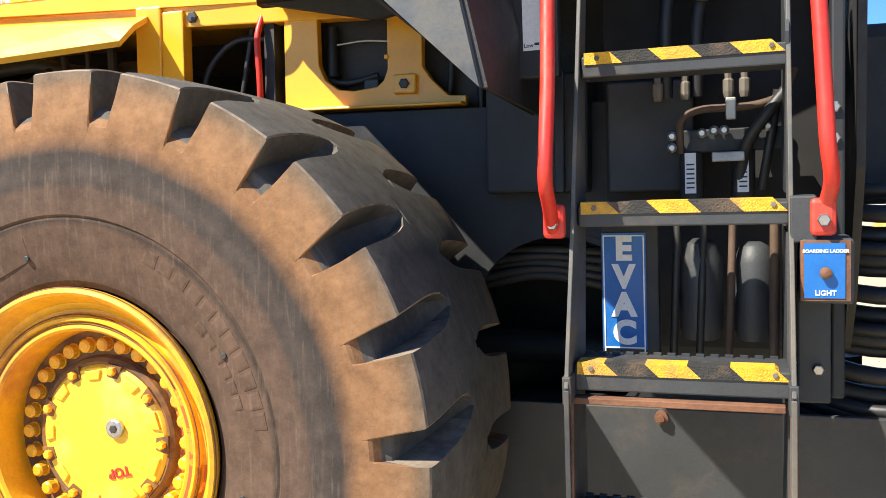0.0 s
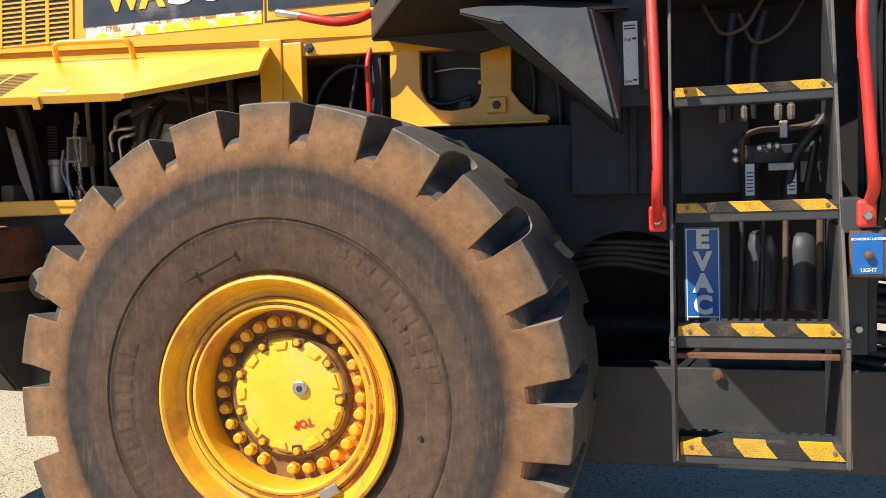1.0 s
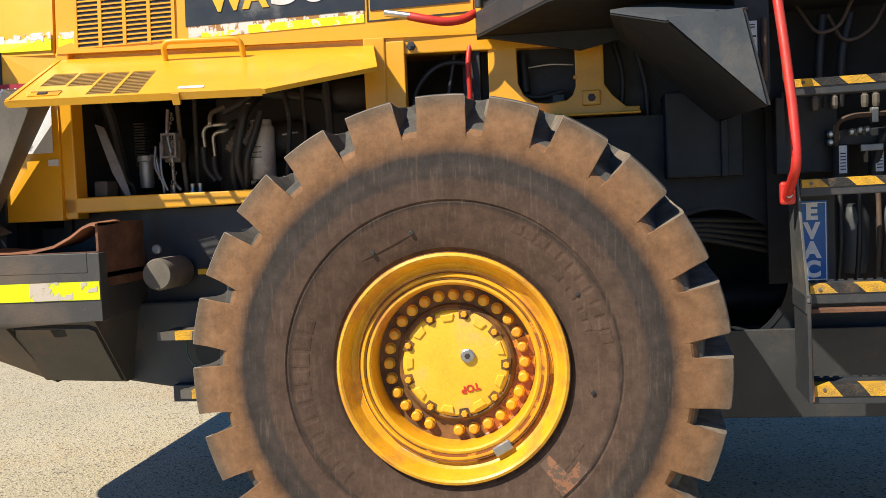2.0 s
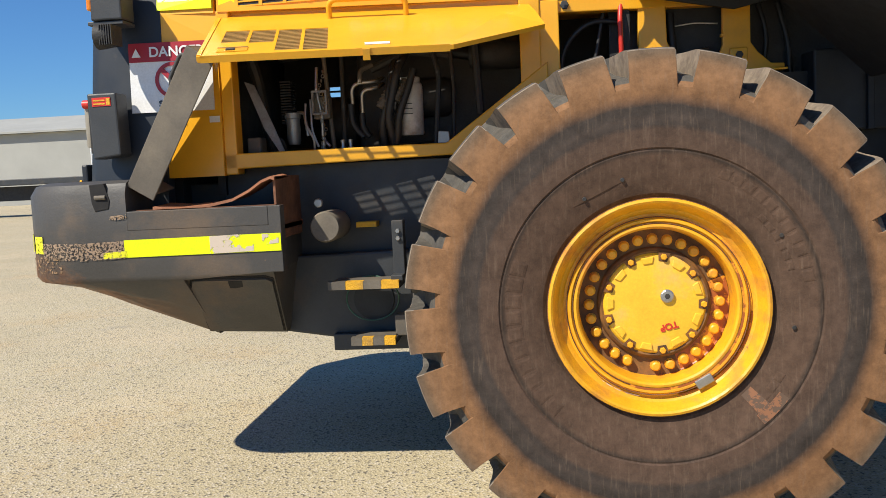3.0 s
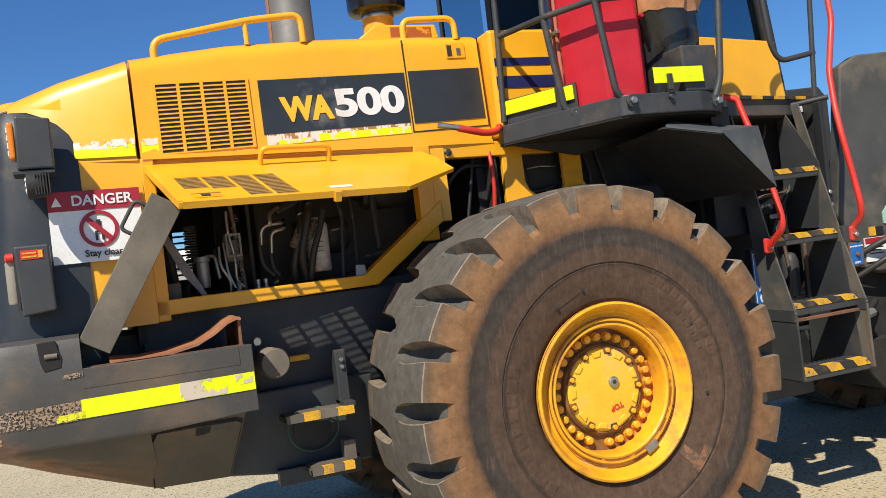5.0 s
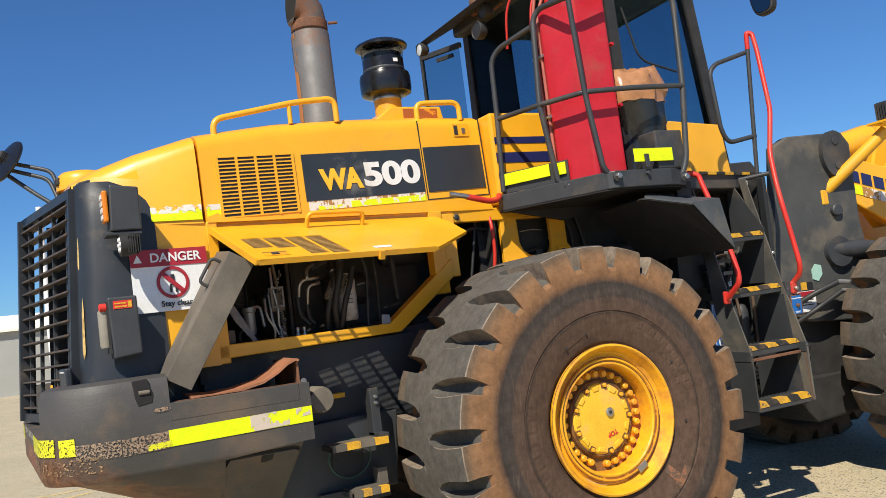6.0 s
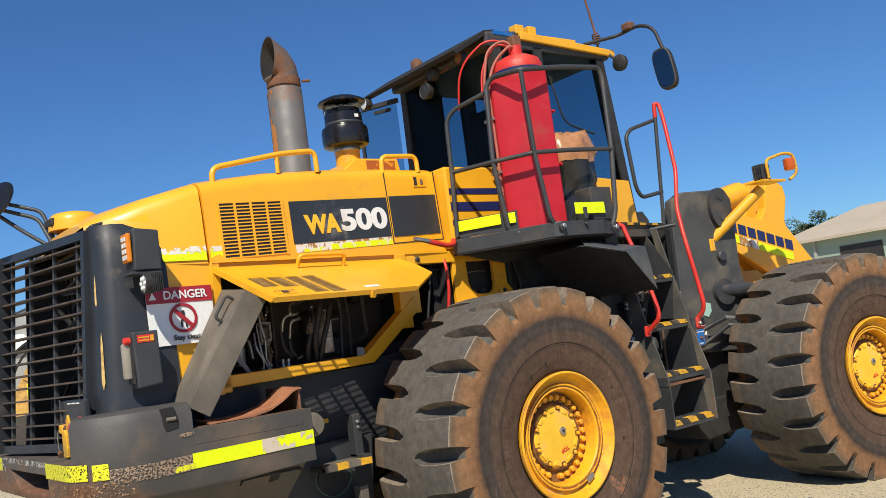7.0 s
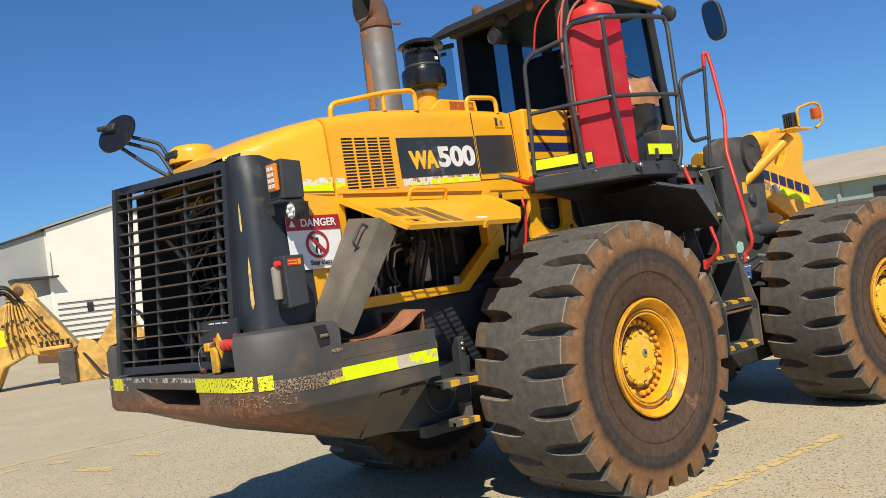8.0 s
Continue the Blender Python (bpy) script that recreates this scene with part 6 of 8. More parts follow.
# tow opening in the rear face
slab("scuff_mark", [(-2.8637, -0.46, 1.095), (-2.8637, -0.80, 1.095), (-2.8637, -0.80, 1.165), (-2.8637, -0.46, 1.165)], 0.001, "scuff", bumper)
# not cut in: a solid whose near-black colour gives the notch's shade
part("lifting_notch", prism([(-2.445, 1.484), (-2.375, 1.488), (-2.352, 1.41), (-2.36, 1.372), (-2.425, 1.362), (-2.438, 1.40)], "y", -1.0985, -1.02, 0.003), "cavity", bumper)
part("notch_pin", tube([(-2.42, -1.10, 1.425), (-2.37, -1.10, 1.425)], 0.010), "cover_dust", bumper)
# battery cover leaning on the body
U = Vector((-1.865, -1.15, 2.035)) - Vector((-2.225, -1.06, 1.44))
cov0 = Vector((-2.225, -1.06, 1.435))
L_, ax_u = U.length, U.normalized()
ax_w = Vector((0.0, 1.0, 0.0))
ax_w = (ax_w - ax_u * ax_w.dot(ax_u)).normalized()
ax_t = ax_u.cross(ax_w).normalized()
if ax_t.x > 0:
    ax_t = -ax_t
side_ = loft([[Vector((u, w, t)) for w, t in ((0.009, 0.061), (d, 0.061), (d, 0.07), (0.009, 0.07))] for u, d in ((0.0, 0.275), (L_, 0.365))])
bm = merge(merge(merge(box(0, L_, 0, 0.009, -0.07, 0.07, 0.003), side_), box(0, 0.009, 0.009, 0.27, -0.04, 0.061, 0.003)), box(L_ - 0.009, L_, 0.009, 0.27, -0.04, 0.061, 0.003))
bmesh.ops.transform(bm, matrix=Matrix(((ax_u.x, ax_w.x, ax_t.x, cov0.x), (ax_u.y, ax_w.y, ax_t.y, cov0.y), (ax_u.z, ax_w.z, ax_t.z, cov0.z), (0, 0, 0, 1))), verts=bm.verts[:])
cover = part("battery_cover", bm, "cover_dust", loader, "dusty grey battery cover leaning open")


def on_cover(u, w, t):
    return cov0 + ax_u * u + ax_w * w + ax_t * t


part("cover_handle", tube([on_cover(0.50, 0.10, 0.07), on_cover(0.50, 0.10, 0.12), on_cover(0.64, 0.10, 0.12), on_cover(0.64, 0.10, 0.07)], 0.009, 0.03), "dark", cover, "bent grey grab handle", True)
fl = [(-2.17, 1.372), (-2.05, 1.362), (-1.93, 1.368), (-1.80, 1.392), (-1.72, 1.43), (-1.66, 1.47), (-1.62, 1.485), (-1.60, 1.48)]
bm = loft([[Vector((x, -1.06, z)), Vector((x, -0.84, z + 0.01)), Vector((x, -0.84, z - 0.002)), Vector((x, -1.06, z - 0.012))] for x, z in fl])
part("rubber_flap", bm, "leather", loader, "curled orange-brown rubber flap", True)
part("box_edge", box(-2.28, -1.61, -1.045, -1.035, 1.25, 1.32), "rust", bumper)

# -- tow pin parts at the rear face --
tp = part("tow_coupling", box(-2.70, -2.668, -0.66, -0.20, 1.30, 1.585, 0.008), "guard", loader, "dark coupling plate with red and yellow hose couplings")
part("plate_edge", box(-2.712, -2.698, -0.215, -0.195, 1.285, 1.59, 0.003), "dark", tp)
part("coupling_arm", tube([(-2.70, -0.53, 1.445), (-2.745, -0.60, 1.440), (-2.745, -0.76, 1.436)], 0.024), "red", tp, "red hose coupling", True)
for y in (-0.60, -0.66, -0.72):
    part("coupling_ring", lathe([(0.026, -0.012), (0.033, -0.008), (0.033, 0.008), (0.026, 0.012)], 14, "y", centre=(-2.747, y, 1.438)), "red", tp, "", True)
part("red_lever", box(-2.752, -2.742, -0.755, -0.715, 1.445, 1.50, 0.003), "red", tp)
part("red_lever", tube([(-2.745, -0.475, 1.475), (-2.752, -0.545, 1.435), (-2.752, -0.60, 1.41)], 0.012, 0.02), "red", tp, "", True)
part("coupling_block", box(-2.765, -2.70, -0.425, -0.355, 1.405, 1.455, 0.008), "hazard", tp, "yellow dust cap")
part("coupling_block", lathe([(0.026, -0.46), (0.026, -0.425), (0.020, -0.42)], 14, "y", centre=(-2.735, 0, 1.43)), "rust", tp, "", True)
part("coupling_block", lathe([(0.020, -0.355), (0.022, -0.33), (0.012, -0.31)], 14, "y", centre=(-2.735, 0, 1.432)), "black", tp, "", True)
part("dust_flag", prism([(-0.575, 1.36), (-0.60, 1.41), (-0.59, 1.46), (-0.555, 1.512), (-0.525, 1.475), (-0.525, 1.43), (-0.55, 1.40)], "x", -2.768, -2.755, 0.004), "hazard", tp, "yellow plastic tag")
part("dust_flag", prism([(-0.45, 1.428), (-0.452, 1.275), (-0.525, 1.278), (-0.535, 1.33), (-0.525, 1.40), (-0.50, 1.43)], "x", -2.775, -2.755, 0.006), "hazard", tp, "yellow plastic tag")
part("thin_wire", tube([(-2.70, -0.30, 1.445), (-2.74, -0.26, 1.43), (-2.745, -0.235, 1.38), (-2.74, -0.24, 1.28)], 0.004, 0.05, 6), "steel", tp, "", True)
part("drain_cock", tube([(-2.74, -0.25, 1.275), (-2.75, -0.27, 1.30), (-2.75, -0.31, 1.285)], 0.014, 0.02), "rust", tp, "", True)
for i in range(3):
    part("text_bar", box(-2.7035, -2.699, -0.40 - i * 0.085, -0.34 - i * 0.085, 1.562, 1.569), "white", tp)

# -- rear steps, tube, cables under the side --
for x0, x1, z in ((-1.42, -1.085, 0.975), (-1.325, -1.115, 0.71)):
    st = part("rear_step", box(x0, x1, -0.90, -0.72, z - 0.035, z - 0.005, 0.003), "dark", loader, "worn yellow and black boarding step")
    for i in range(4):
        a = x0 + (x1 - x0) * i / 4
        part("tread_strip", prism([(a, z - 0.032), (a + (x1 - x0) * 0.245, z - 0.032), (a + (x1 - x0) * 0.245, z + 0.006), (a, z + 0.006)], "y", -0.912, -0.87), ("cover_dust", "hazard", "cover_dust", "hazard")[i], st)
for x0, x1, z in ((-1.41, -1.095, 0.975), (-1.315, -1.125, 0.71)):
    part("worn_tread", box(x0, x1, -0.868, -0.725, z - 0.004, z + 0.002), "cover_dust", st, "dusty worn tread plate")
part("step_hanger", box(-1.125, -1.070, -0.80, -0.72, 0.98, 1.25, 0.004), "dark", loader)
part("hanger_foot", box(-1.125, -1.070, -0.89, -0.72, 0.975, 1.0, 0.003), "dark", loader)
part("step_link", box(-1.13, -1.07, -0.80, -0.72, 0.70, 0.80, 0.004), "cover_dust", loader)
for z in (1.20, 1.165):
    part("bolt", disc_bolt(0.012, 0.014, at=(-1.095, -0.80, z)), "steel", loader)
part("hazard_strip", box(-1.32, -1.22, -0.66, -0.572, 1.215, 1.24), "hazard", loader)
part("tube_end", lathe([(0.074, -0.62), (0.074, -0.84), (0.066, -0.86), (0.001, -0.862)], 24, "y", centre=(-1.43, 0, 1.235)), "cover_dust", loader, "pale dusty round tube end", True)
part("bolt", disc_bolt(0.022, 0.02, at=(-1.485, -0.72, 1.345), hexa=False), "steel", loader)
part("side_skirt", box(-2.0, -0.35, -0.575, -0.55, 0.86, 1.535, 0.004), "skirt", loader, "dark blue-grey side plate")
part("round_access", lathe([(0.10, -0.664), (0.10, -0.672), (0.001, -0.673)], 32, "y", centre=(-1.25, 0, 0.86)), "frame", loader, "", True)
cable = []
for i in range(26):
    a = i / 25 * 2 * math.pi * 1.15
    cable.append((-1.25 + 0.13 * math.cos(a), -0.70 - 0.01 * math.sin(a * 2), 0.87 + 0.11 * math.sin(a)))
part("coiled_cable", tube(cable, 0.004, 0.01, 6, steps=1), mat("green_cable", (0.05, 0.12, 0.08), 0.5), loader, "coiled thin green cable", True)
part("rear_step_back", box(-1.45, -1.03, -0.72, -0.66, 0.62, 0.70, 0.004), "dark", loader)

# -- engine bay contents --
part("prop_strut", loft([[Vector((-1.865, -0.50, 1.965)) + Vector(o) for o in ((-0.02, 0, 0), (0.03, 0, -0.02), (0.03, 0.008, -0.02), (-0.02, 0.008, 0))], [Vector((-1.755, -0.55, 1.72)) + Vector(o) for o in ((-0.025, 0, 0), (0.028, 0, 0), (0.028, 0.008, 0), (-0.025, 0.008, 0))], [Vector((-1.655, -0.60, 1.545)) + Vector(o) for o in ((-0.006, 0, 0), (0.008, 0, 0), (0.008, 0.008, 0), (-0.006, 0.008, 0))]]), "strut_grey", loader, "grey tapered prop strut")
# threaded hose unions above the filter, dusty feed lines
for c, d in (((-1.20, -0.50, 1.80), (-1.14, -0.47, 1.90)), ((-1.12, -0.50, 1.83), (-1.06, -0.47, 1.93))):
    c, d = Vector(c), Vector(d)
    un = part("hose_union", tube([c, d], 0.019, 0.02, 10), "cover_dust", loader, "", True)
    for k in range(5):
        p0 = c.lerp(d, 0.12 + 0.18 * k)
        part("thread", tube([p0, p0 + (d - c) * 0.07], 0.024, 0.01, 10), "cover_dust", un, "", True)
for pts, r, mtl in (([(-1.58, -0.48, 1.84), (-1.585, -0.5, 1.74), (-1.54, -0.5, 1.66), (-1.545, -0.49, 1.60)], 0.007, "steel"), ([(-1.555, -0.48, 1.86), (-1.55, -0.5, 1.70), (-1.52, -0.5, 1.62)], 0.006, "steel"),
                    ([(-1.75, -0.5, 1.60), (-1.76, -0.52, 1.665), (-1.70, -0.52, 1.67), (-1.69, -0.5, 1.60)], 0.010, "black"), ([(-0.95, -0.42, 2.15), (-0.90, -0.44, 1.95), (-0.93, -0.44, 1.6)], 0.013, "hose"),
                    ([(-1.9, -0.45, 2.2), (-1.85, -0.4, 2.0), (-1.80, -0.35, 1.6)], 0.03, "black"), ([(-0.72, -0.42, 2.2), (-0.70, -0.42, 1.75)], 0.02, "black"), ([(-1.25, -0.40, 2.0), (-1.05, -0.42, 2.08), (-0.85, -0.40, 2.05)], 0.022, "black"),
                    ([(-1.30, -0.46, 1.93), (-1.30, -0.46, 1.99), (-1.24, -0.42, 2.02)], 0.012, "cover_dust")):
    part("pipe", tube(pts, r, 0.04, 8), mtl, loader, "", True)
part("pale_bracket", prism([(-0.905, 1.605), (-0.845, 1.605), (-0.85, 1.66), (-0.90, 1.665)], "y", -0.60, -0.585, 0.003), "galv", loader)
part("filter_hose", tube([(-1.02, -0.51, 1.98), (-1.05, -0.52, 1.88), (-1.10, -0.52, 1.76), (-1.12, -0.48, 1.62)], 0.018, 0.05), "hose", loader, "", True)
for y0, z0, z1, x0, x1 in ((-0.50, 1.78, 1.792, -1.545, -1.466), (-0.50, 1.89, 1.902, -1.545, -1.466), (-0.50, 1.792, 1.89, -1.545, -1.534), (-0.50, 1.792, 1.89, -1.477, -1.466)):
    part("relay_frame", box(x0, x1, y0, y0 + 0.05, z0, z1, 0.002), "strut_grey", loader)
part("wiring_box", box(-1.545, -1.46, -0.47, -0.40, 1.76, 1.87, 0.006), "cover_dust", loader)
for pts, r, mtl in (([(-1.35, -0.42, 1.83), (-1.345, -0.45, 1.93), (-1.22, -0.45, 1.935), (-1.20, -0.35, 1.96)], 0.010, "steel"),
                    ([(-1.30, -0.42, 1.78), (-1.295, -0.45, 1.895), (-1.22, -0.45, 1.90), (-1.20, -0.35, 1.93)], 0.010, "steel"),
                    ([(-1.52, -0.45, 2.02), (-1.525, -0.47, 1.90), (-1.50, -0.47, 1.78), (-1.505, -0.46, 1.66), (-1.47, -0.46, 1.62)], 0.009, "steel"),
                    ([(-1.50, -0.40, 2.2), (-1.475, -0.42, 1.85), (-1.452, -0.42, 1.55)], 0.011, "cover_dust"), ([(-1.40, -0.40, 2.2), (-1.405, -0.40, 1.55)], 0.012, "black"),
                    ([(-1.12, -0.40, 2.05), (-1.14, -0.50, 1.9), (-1.20, -0.46, 1.70), (-1.18, -0.40, 1.5)], 0.022, "hose"),
                    ([(-1.05, -0.38, 2.10), (-1.10, -0.52, 1.98), (-1.16, -0.50, 1.75), (-1.12, -0.42, 1.5)], 0.022, "hose"),
                    ([(-1.36, -0.42, 1.83), (-1.355, -0.42, 1.72), (-1.30, -0.42, 1.66)], 0.016, "hose"), ([(-1.305, -0.42, 1.78), (-1.30, -0.42, 1.70), (-1.27, -0.42, 1.66)], 0.016, "hose"),
                    ([(-1.64, -0.42, 1.80), (-1.60, -0.44, 1.80), (-1.585, -0.44, 1.68)], 0.009, "steel"), ([(-0.85, -0.4, 2.2), (-0.83, -0.42, 1.9), (-0.84, -0.42, 1.6)], 0.010, "black"),
                    ([(-1.75, -0.3, 2.1), (-1.2, -0.3, 2.15), (-0.7, -0.28, 2.05)], 0.03, "hose"), ([(-1.75, -0.2, 1.6), (-1.3, -0.32, 1.58), (-0.7, -0.3, 1.62)], 0.028, "hose")):
    part("pipe", tube(pts, r, 0.05, 10), mtl, loader, "", True)
part("filter_bowl", lathe([(0.030, 1.64), (0.035, 1.66), (0.035, 1.77), (0.042, 1.775), (0.042, 1.80)], 18, "z", centre=(-1.665, -0.42, 0)), "galv", loader, "", True)
for i in range(16):
    part("coil_fin", box(-1.73 + i * 0.0, -1.675, -0.40, -0.30, 1.75 + i * 0.014, 1.757 + i * 0.014), "black", loader)
part("valve_block", box(-1.545, -1.47, -0.45, -0.36, 1.79, 1.88, 0.006), "dark", loader)
part("bay_box", box(-1.865, -1.795, -0.58, -0.47, 1.60, 1.68, 0.01), "cover_dust", loader)
for k in range(22):
    a = 1.53 + k * 0.022
    bm = lathe([(0.008, -0.003), (0.011, 0), (0.008, 0.003), (0.005, 0)], 8, "x" if k % 2 else "y", centre=(-1.49 + 0.012 * math.sin(k), -0.50, a), caps=False)
    part("chain_link", bm, "steel", loader)
for x in (-1.50, -1.40, -1.36):
    part("small_valve", lathe([(0.016, 1.55), (0.018, 1.60), (0.010, 1.62), (0.014, 1.65)], 10, "z", centre=(x, -0.48, 0)), "steel", loader, "", True)
for i, z in enumerate((1.76, 1.785, 1.81)):
    part("text_bar", box(-1.085 + 0.01 * i, -1.035, -0.4940, -0.491, z, z + 0.004), "sign_black", loader)

# -- yellow bracket ahead of the hood --
BRACKET = [(0.08, 2.30), (0.08, 1.885), (0.762, 1.883), (0.762, 1.907), (0.70, 1.910), (0.64, 1.965), (0.606, 2.013), (0.606, 2.20), (0.625, 2.255), (0.66, 2.30),
           (0.445, 2.30), (0.468, 2.255), (0.477, 2.21), (0.477, 2.01), (0.462, 1.972), (0.437, 1.951), (0.35, 1.941), (0.289, 1.949), (0.24, 1.984), (0.215, 2.04), (0.212, 2.20), (0.225, 2.25), (0.25, 2.30)]
brk = part("bracket_plate", prism(BRACKET, "y", -0.50, -0.465, 0.004), "yellow", loader, "yellow steel bracket with a rounded window")
part("bracket_flange", box(0.08, 0.762, -0.56, -0.465, 1.872, 1.8815, 0.003), "yellow", brk)
for z in (2.212, 1.954):
    part("boss", box(0.505, 0.588, -0.522, -0.50, z - 0.034, z + 0.034, 0.006), "yellow", brk)
    part("bolt", disc_bolt(0.018, 0.012, at=(0.547, -0.522, z)), "dark", brk)
part("stop_peg", box(0.468, 0.482, -0.508, -0.47, 2.045, 2.06, 0.002), "yellow", brk)
part("valve_body", box(0.37, 0.425, -0.455, -0.41, 1.93, 1.985, 0.004), "dark", brk)
part("feed_pipe", tube([(0.25, -0.44, 2.115), (0.36, -0.43, 2.128), (0.47, -0.42, 2.12)], 0.004, 0.03, 6), "steel", brk, "", True)
part("gusset", box(-0.40, -0.30, -0.56, -0.50, 1.85, 2.26, 0.005), "yellow", loader)
for x in (-0.36, -0.27):
    part("bolt", disc_bolt(0.022, 0.016, at=(x, -0.535, 2.235)), "dark", loader)
part("red_hose", tube([(0.0, -0.50, 2.24), (-0.01, -0.54, 2.15), (-0.005, -0.53, 2.0), (-0.02, -0.50, 1.80)], 0.012, 0.05), "red", loader, "red fire hose", True)
part("red_hose", tube([(-0.25, -0.68, 2.345), (-0.18, -0.69, 2.325), (-0.08, -0.68, 2.305), (0.0, -0.65, 2.32), (0.035, -0.61, 2.35)], 0.020, 0.05), "red", loader, "red fire hose with steel end", True)
part("hose_fitting", tube([(-0.36, -0.66, 2.37), (-0.24, -0.685, 2.343)], 0.017), "steel", loader, "", True)
part("bulkhead", box(-0.05, 1.78, -0.40, -0.36, 1.70, 2.30), "black", loader)
for pts, r in (([(-0.30, -0.44, 1.85), (-0.28, -0.45, 2.05), (-0.15, -0.45, 2.17), (0.03, -0.44, 2.15)], 0.012), ([(-0.16, -0.43, 1.8), (-0.12, -0.44, 2.0), (-0.08, -0.44, 2.2)], 0.010), ([(0.2, -0.44, 2.0), (0.3, -0.45, 1.97), (0.42, -0.44, 2.0)], 0.012),
               ([(0.24, -0.43, 2.18), (0.25, -0.45, 2.0)], 0.02), ([(0.75, -0.43, 2.2), (0.80, -0.44, 2.0), (0.8, -0.44, 1.8)], 0.014), ([(0.66, -0.43, 2.2), (0.70, -0.44, 2.05), (0.68, -0.43, 1.9)], 0.012)):
    part("hose", tube(pts, r, 0.08), "hose", loader, "", True)
part("hydraulic_box", box(0.86, 1.19, -0.62, -0.42, 1.57, 1.95, 0.01), "frame", loader)
part("box_rib", box(1.09, 1.12, -0.65, -0.62, 1.57, 1.95, 0.004), "frame", loader)

# -- ladder surroundings --
stood = set(loader.children_recursive)
evac = part("evac_sign", box(1.235, 1.345, -1.050, -1.044, 1.112, 1.408, 0.001), "blue", loader, "upright blue sign lettered EVAC in white")
for x0, x1, z0, z1 in ((1.239, 1.341, 1.399, 1.402), (1.239, 1.341, 1.115, 1.118), (1.239, 1.242, 1.103, 1.402), (1.338, 1.341, 1.103, 1.402)):
    part("sign_border", box(x0, x1, -1.0518, -1.049, z0, z1), "white", evac)
for i, ch_ in enumerate("EVAC"):
    part("lettering", onto(words(ch_, 0.080, 0.001, 0.0042), (1.29, -1.0515, 1.366 - i * 0.071), (1, 0, 0), (0, 0, 1)), "white", evac, "white letter " + ch_)
part("sign_backing", box(1.232, 1.375, -1.044, -1.0, 1.07, 1.43, 0.004), "frame", loader)
# ladder light box
llb = part("ladder_light_box", prism([(1.688, 1.272), (1.798, 1.268), (1.798, 1.408), (1.692, 1.410)], "y", -1.275, -1.16, 0.008), "dark", loader, "grey box with a blue ladder light plate")
part("plate", box(1.692, 1.790, -1.2795, -1.274, 1.277, 1.406), "rust", llb)
part("blue_plate", box(1.699, 1.779, -1.282, -1.278, 1.283, 1.400), "blue", llb, "blue plate with white lettering")
for body, z, size in (("BOARDING LADDER", 1.383, 0.0098), ("LIGHT", 1.294, 0.015)):
    part("lettering", onto(words(body, size, 0.0006, 0.0003), (1.741, -1.2828, z), (1, 0, 0), (0, 0, 1)), "white", llb, "white lettering " + body)
part("push_button", lathe([(0.012, 0), (0.012, -0.014), (0.007, -0.017)], 14, "y", centre=(1.741, -1.282, 1.338)), "rust", llb, "", True)
# ladder: lugs for the rails, rusty edges, toothed treads, bolts
for x in (1.164, 1.737):
    part("rail_foot", box(x - 0.026, x + 0.026, -1.285, -1.262, 1.415, 1.495, 0.010), "red", lad)
    part("rail_bolt", disc_bolt(0.014, 0.02, at=(x, -1.285, 1.450)), "steel", lad)
part("lug_plate", box(1.672, 1.725, -1.272, -1.20, 1.40, 1.50, 0.004), "dark", lad)
for k, z in enumerate(TREADS):
    y = ladder_y(z - 0.03)
    for i in range(14 if k in (0, 1) else 0):
        part("tread_tooth", box(1.215 + i * 0.032, 1.233 + i * 0.032, y + 0.125, y + 0.135, z, z + 0.006), "dark", lad)
    for x in (1.25, 1.64):
        part("tread_bolt", disc_bolt(0.0065, 0.003, at=(x, y - 0.005, z - 0.006)), "cover_dust", lad)
    part("tread_back", box(1.20, 1.66, y + 0.12, y + 0.135, z - 0.05, z - 0.02, 0.002), "frame", lad)
for x in (1.198, 1.668):
    zs = (0.75, 1.06)
    part("worn_edge", loft([[Vector((x, ladder_y(z) - 0.024, z)), Vector((x + 0.016, ladder_y(z) - 0.024, z)), Vector((x + 0.016, ladder_y(z) - 0.018, z)), Vector((x, ladder_y(z) - 0.018, z))] for z in zs]), "rust", lad)
part("ladder_crossbar", box(1.20, 1.66, ladder_y(1.06) - 0.004, ladder_y(1.06) + 0.03, 1.045, 1.06, 0.002), "rust", lad)
part("ladder_side", prism([(-1.10, 1.50), (-1.15, 1.86), (-0.90, 2.20), (-0.86, 2.22), (-0.86, 1.50)], "x", 1.668, 1.676), "dark", lad)
part("ladder_side", prism([(-1.33, 0.72), (-1.25, 1.42), (-0.95, 1.42), (-0.95, 0.72)], "x", 1.665, 1.673), "dark", lad)
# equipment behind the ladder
# near-black base paints in the deep shade behind the ladder
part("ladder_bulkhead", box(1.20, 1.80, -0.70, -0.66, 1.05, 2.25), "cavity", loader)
part("frame_end_plate", prism([(-1.02, 2.24), (-0.98, 1.55), (-0.80, 1.20), (-0.66, 1.05), (-0.66, 2.24)], "x", 1.83, 1.85), "black", loader)
part("under_plate", box(0.72, 1.95, -0.62, -0.60, 0.46, 0.843, 0.004), "dark", loader, "grey plate below the ladder")
part("plate_knob", lathe([(0.020, 0), (0.020, -0.02), (0.010, -0.022), (0.010, -0.03)], 16, "y", centre=(1.336, -0.62, 0.818)), "rust", loader, "", True)
part("side_tank", box(0.82, 1.85, -0.595, -0.3, 0.46, 0.80, 0.02), "frame", loader, "dark grey tank under the cab")
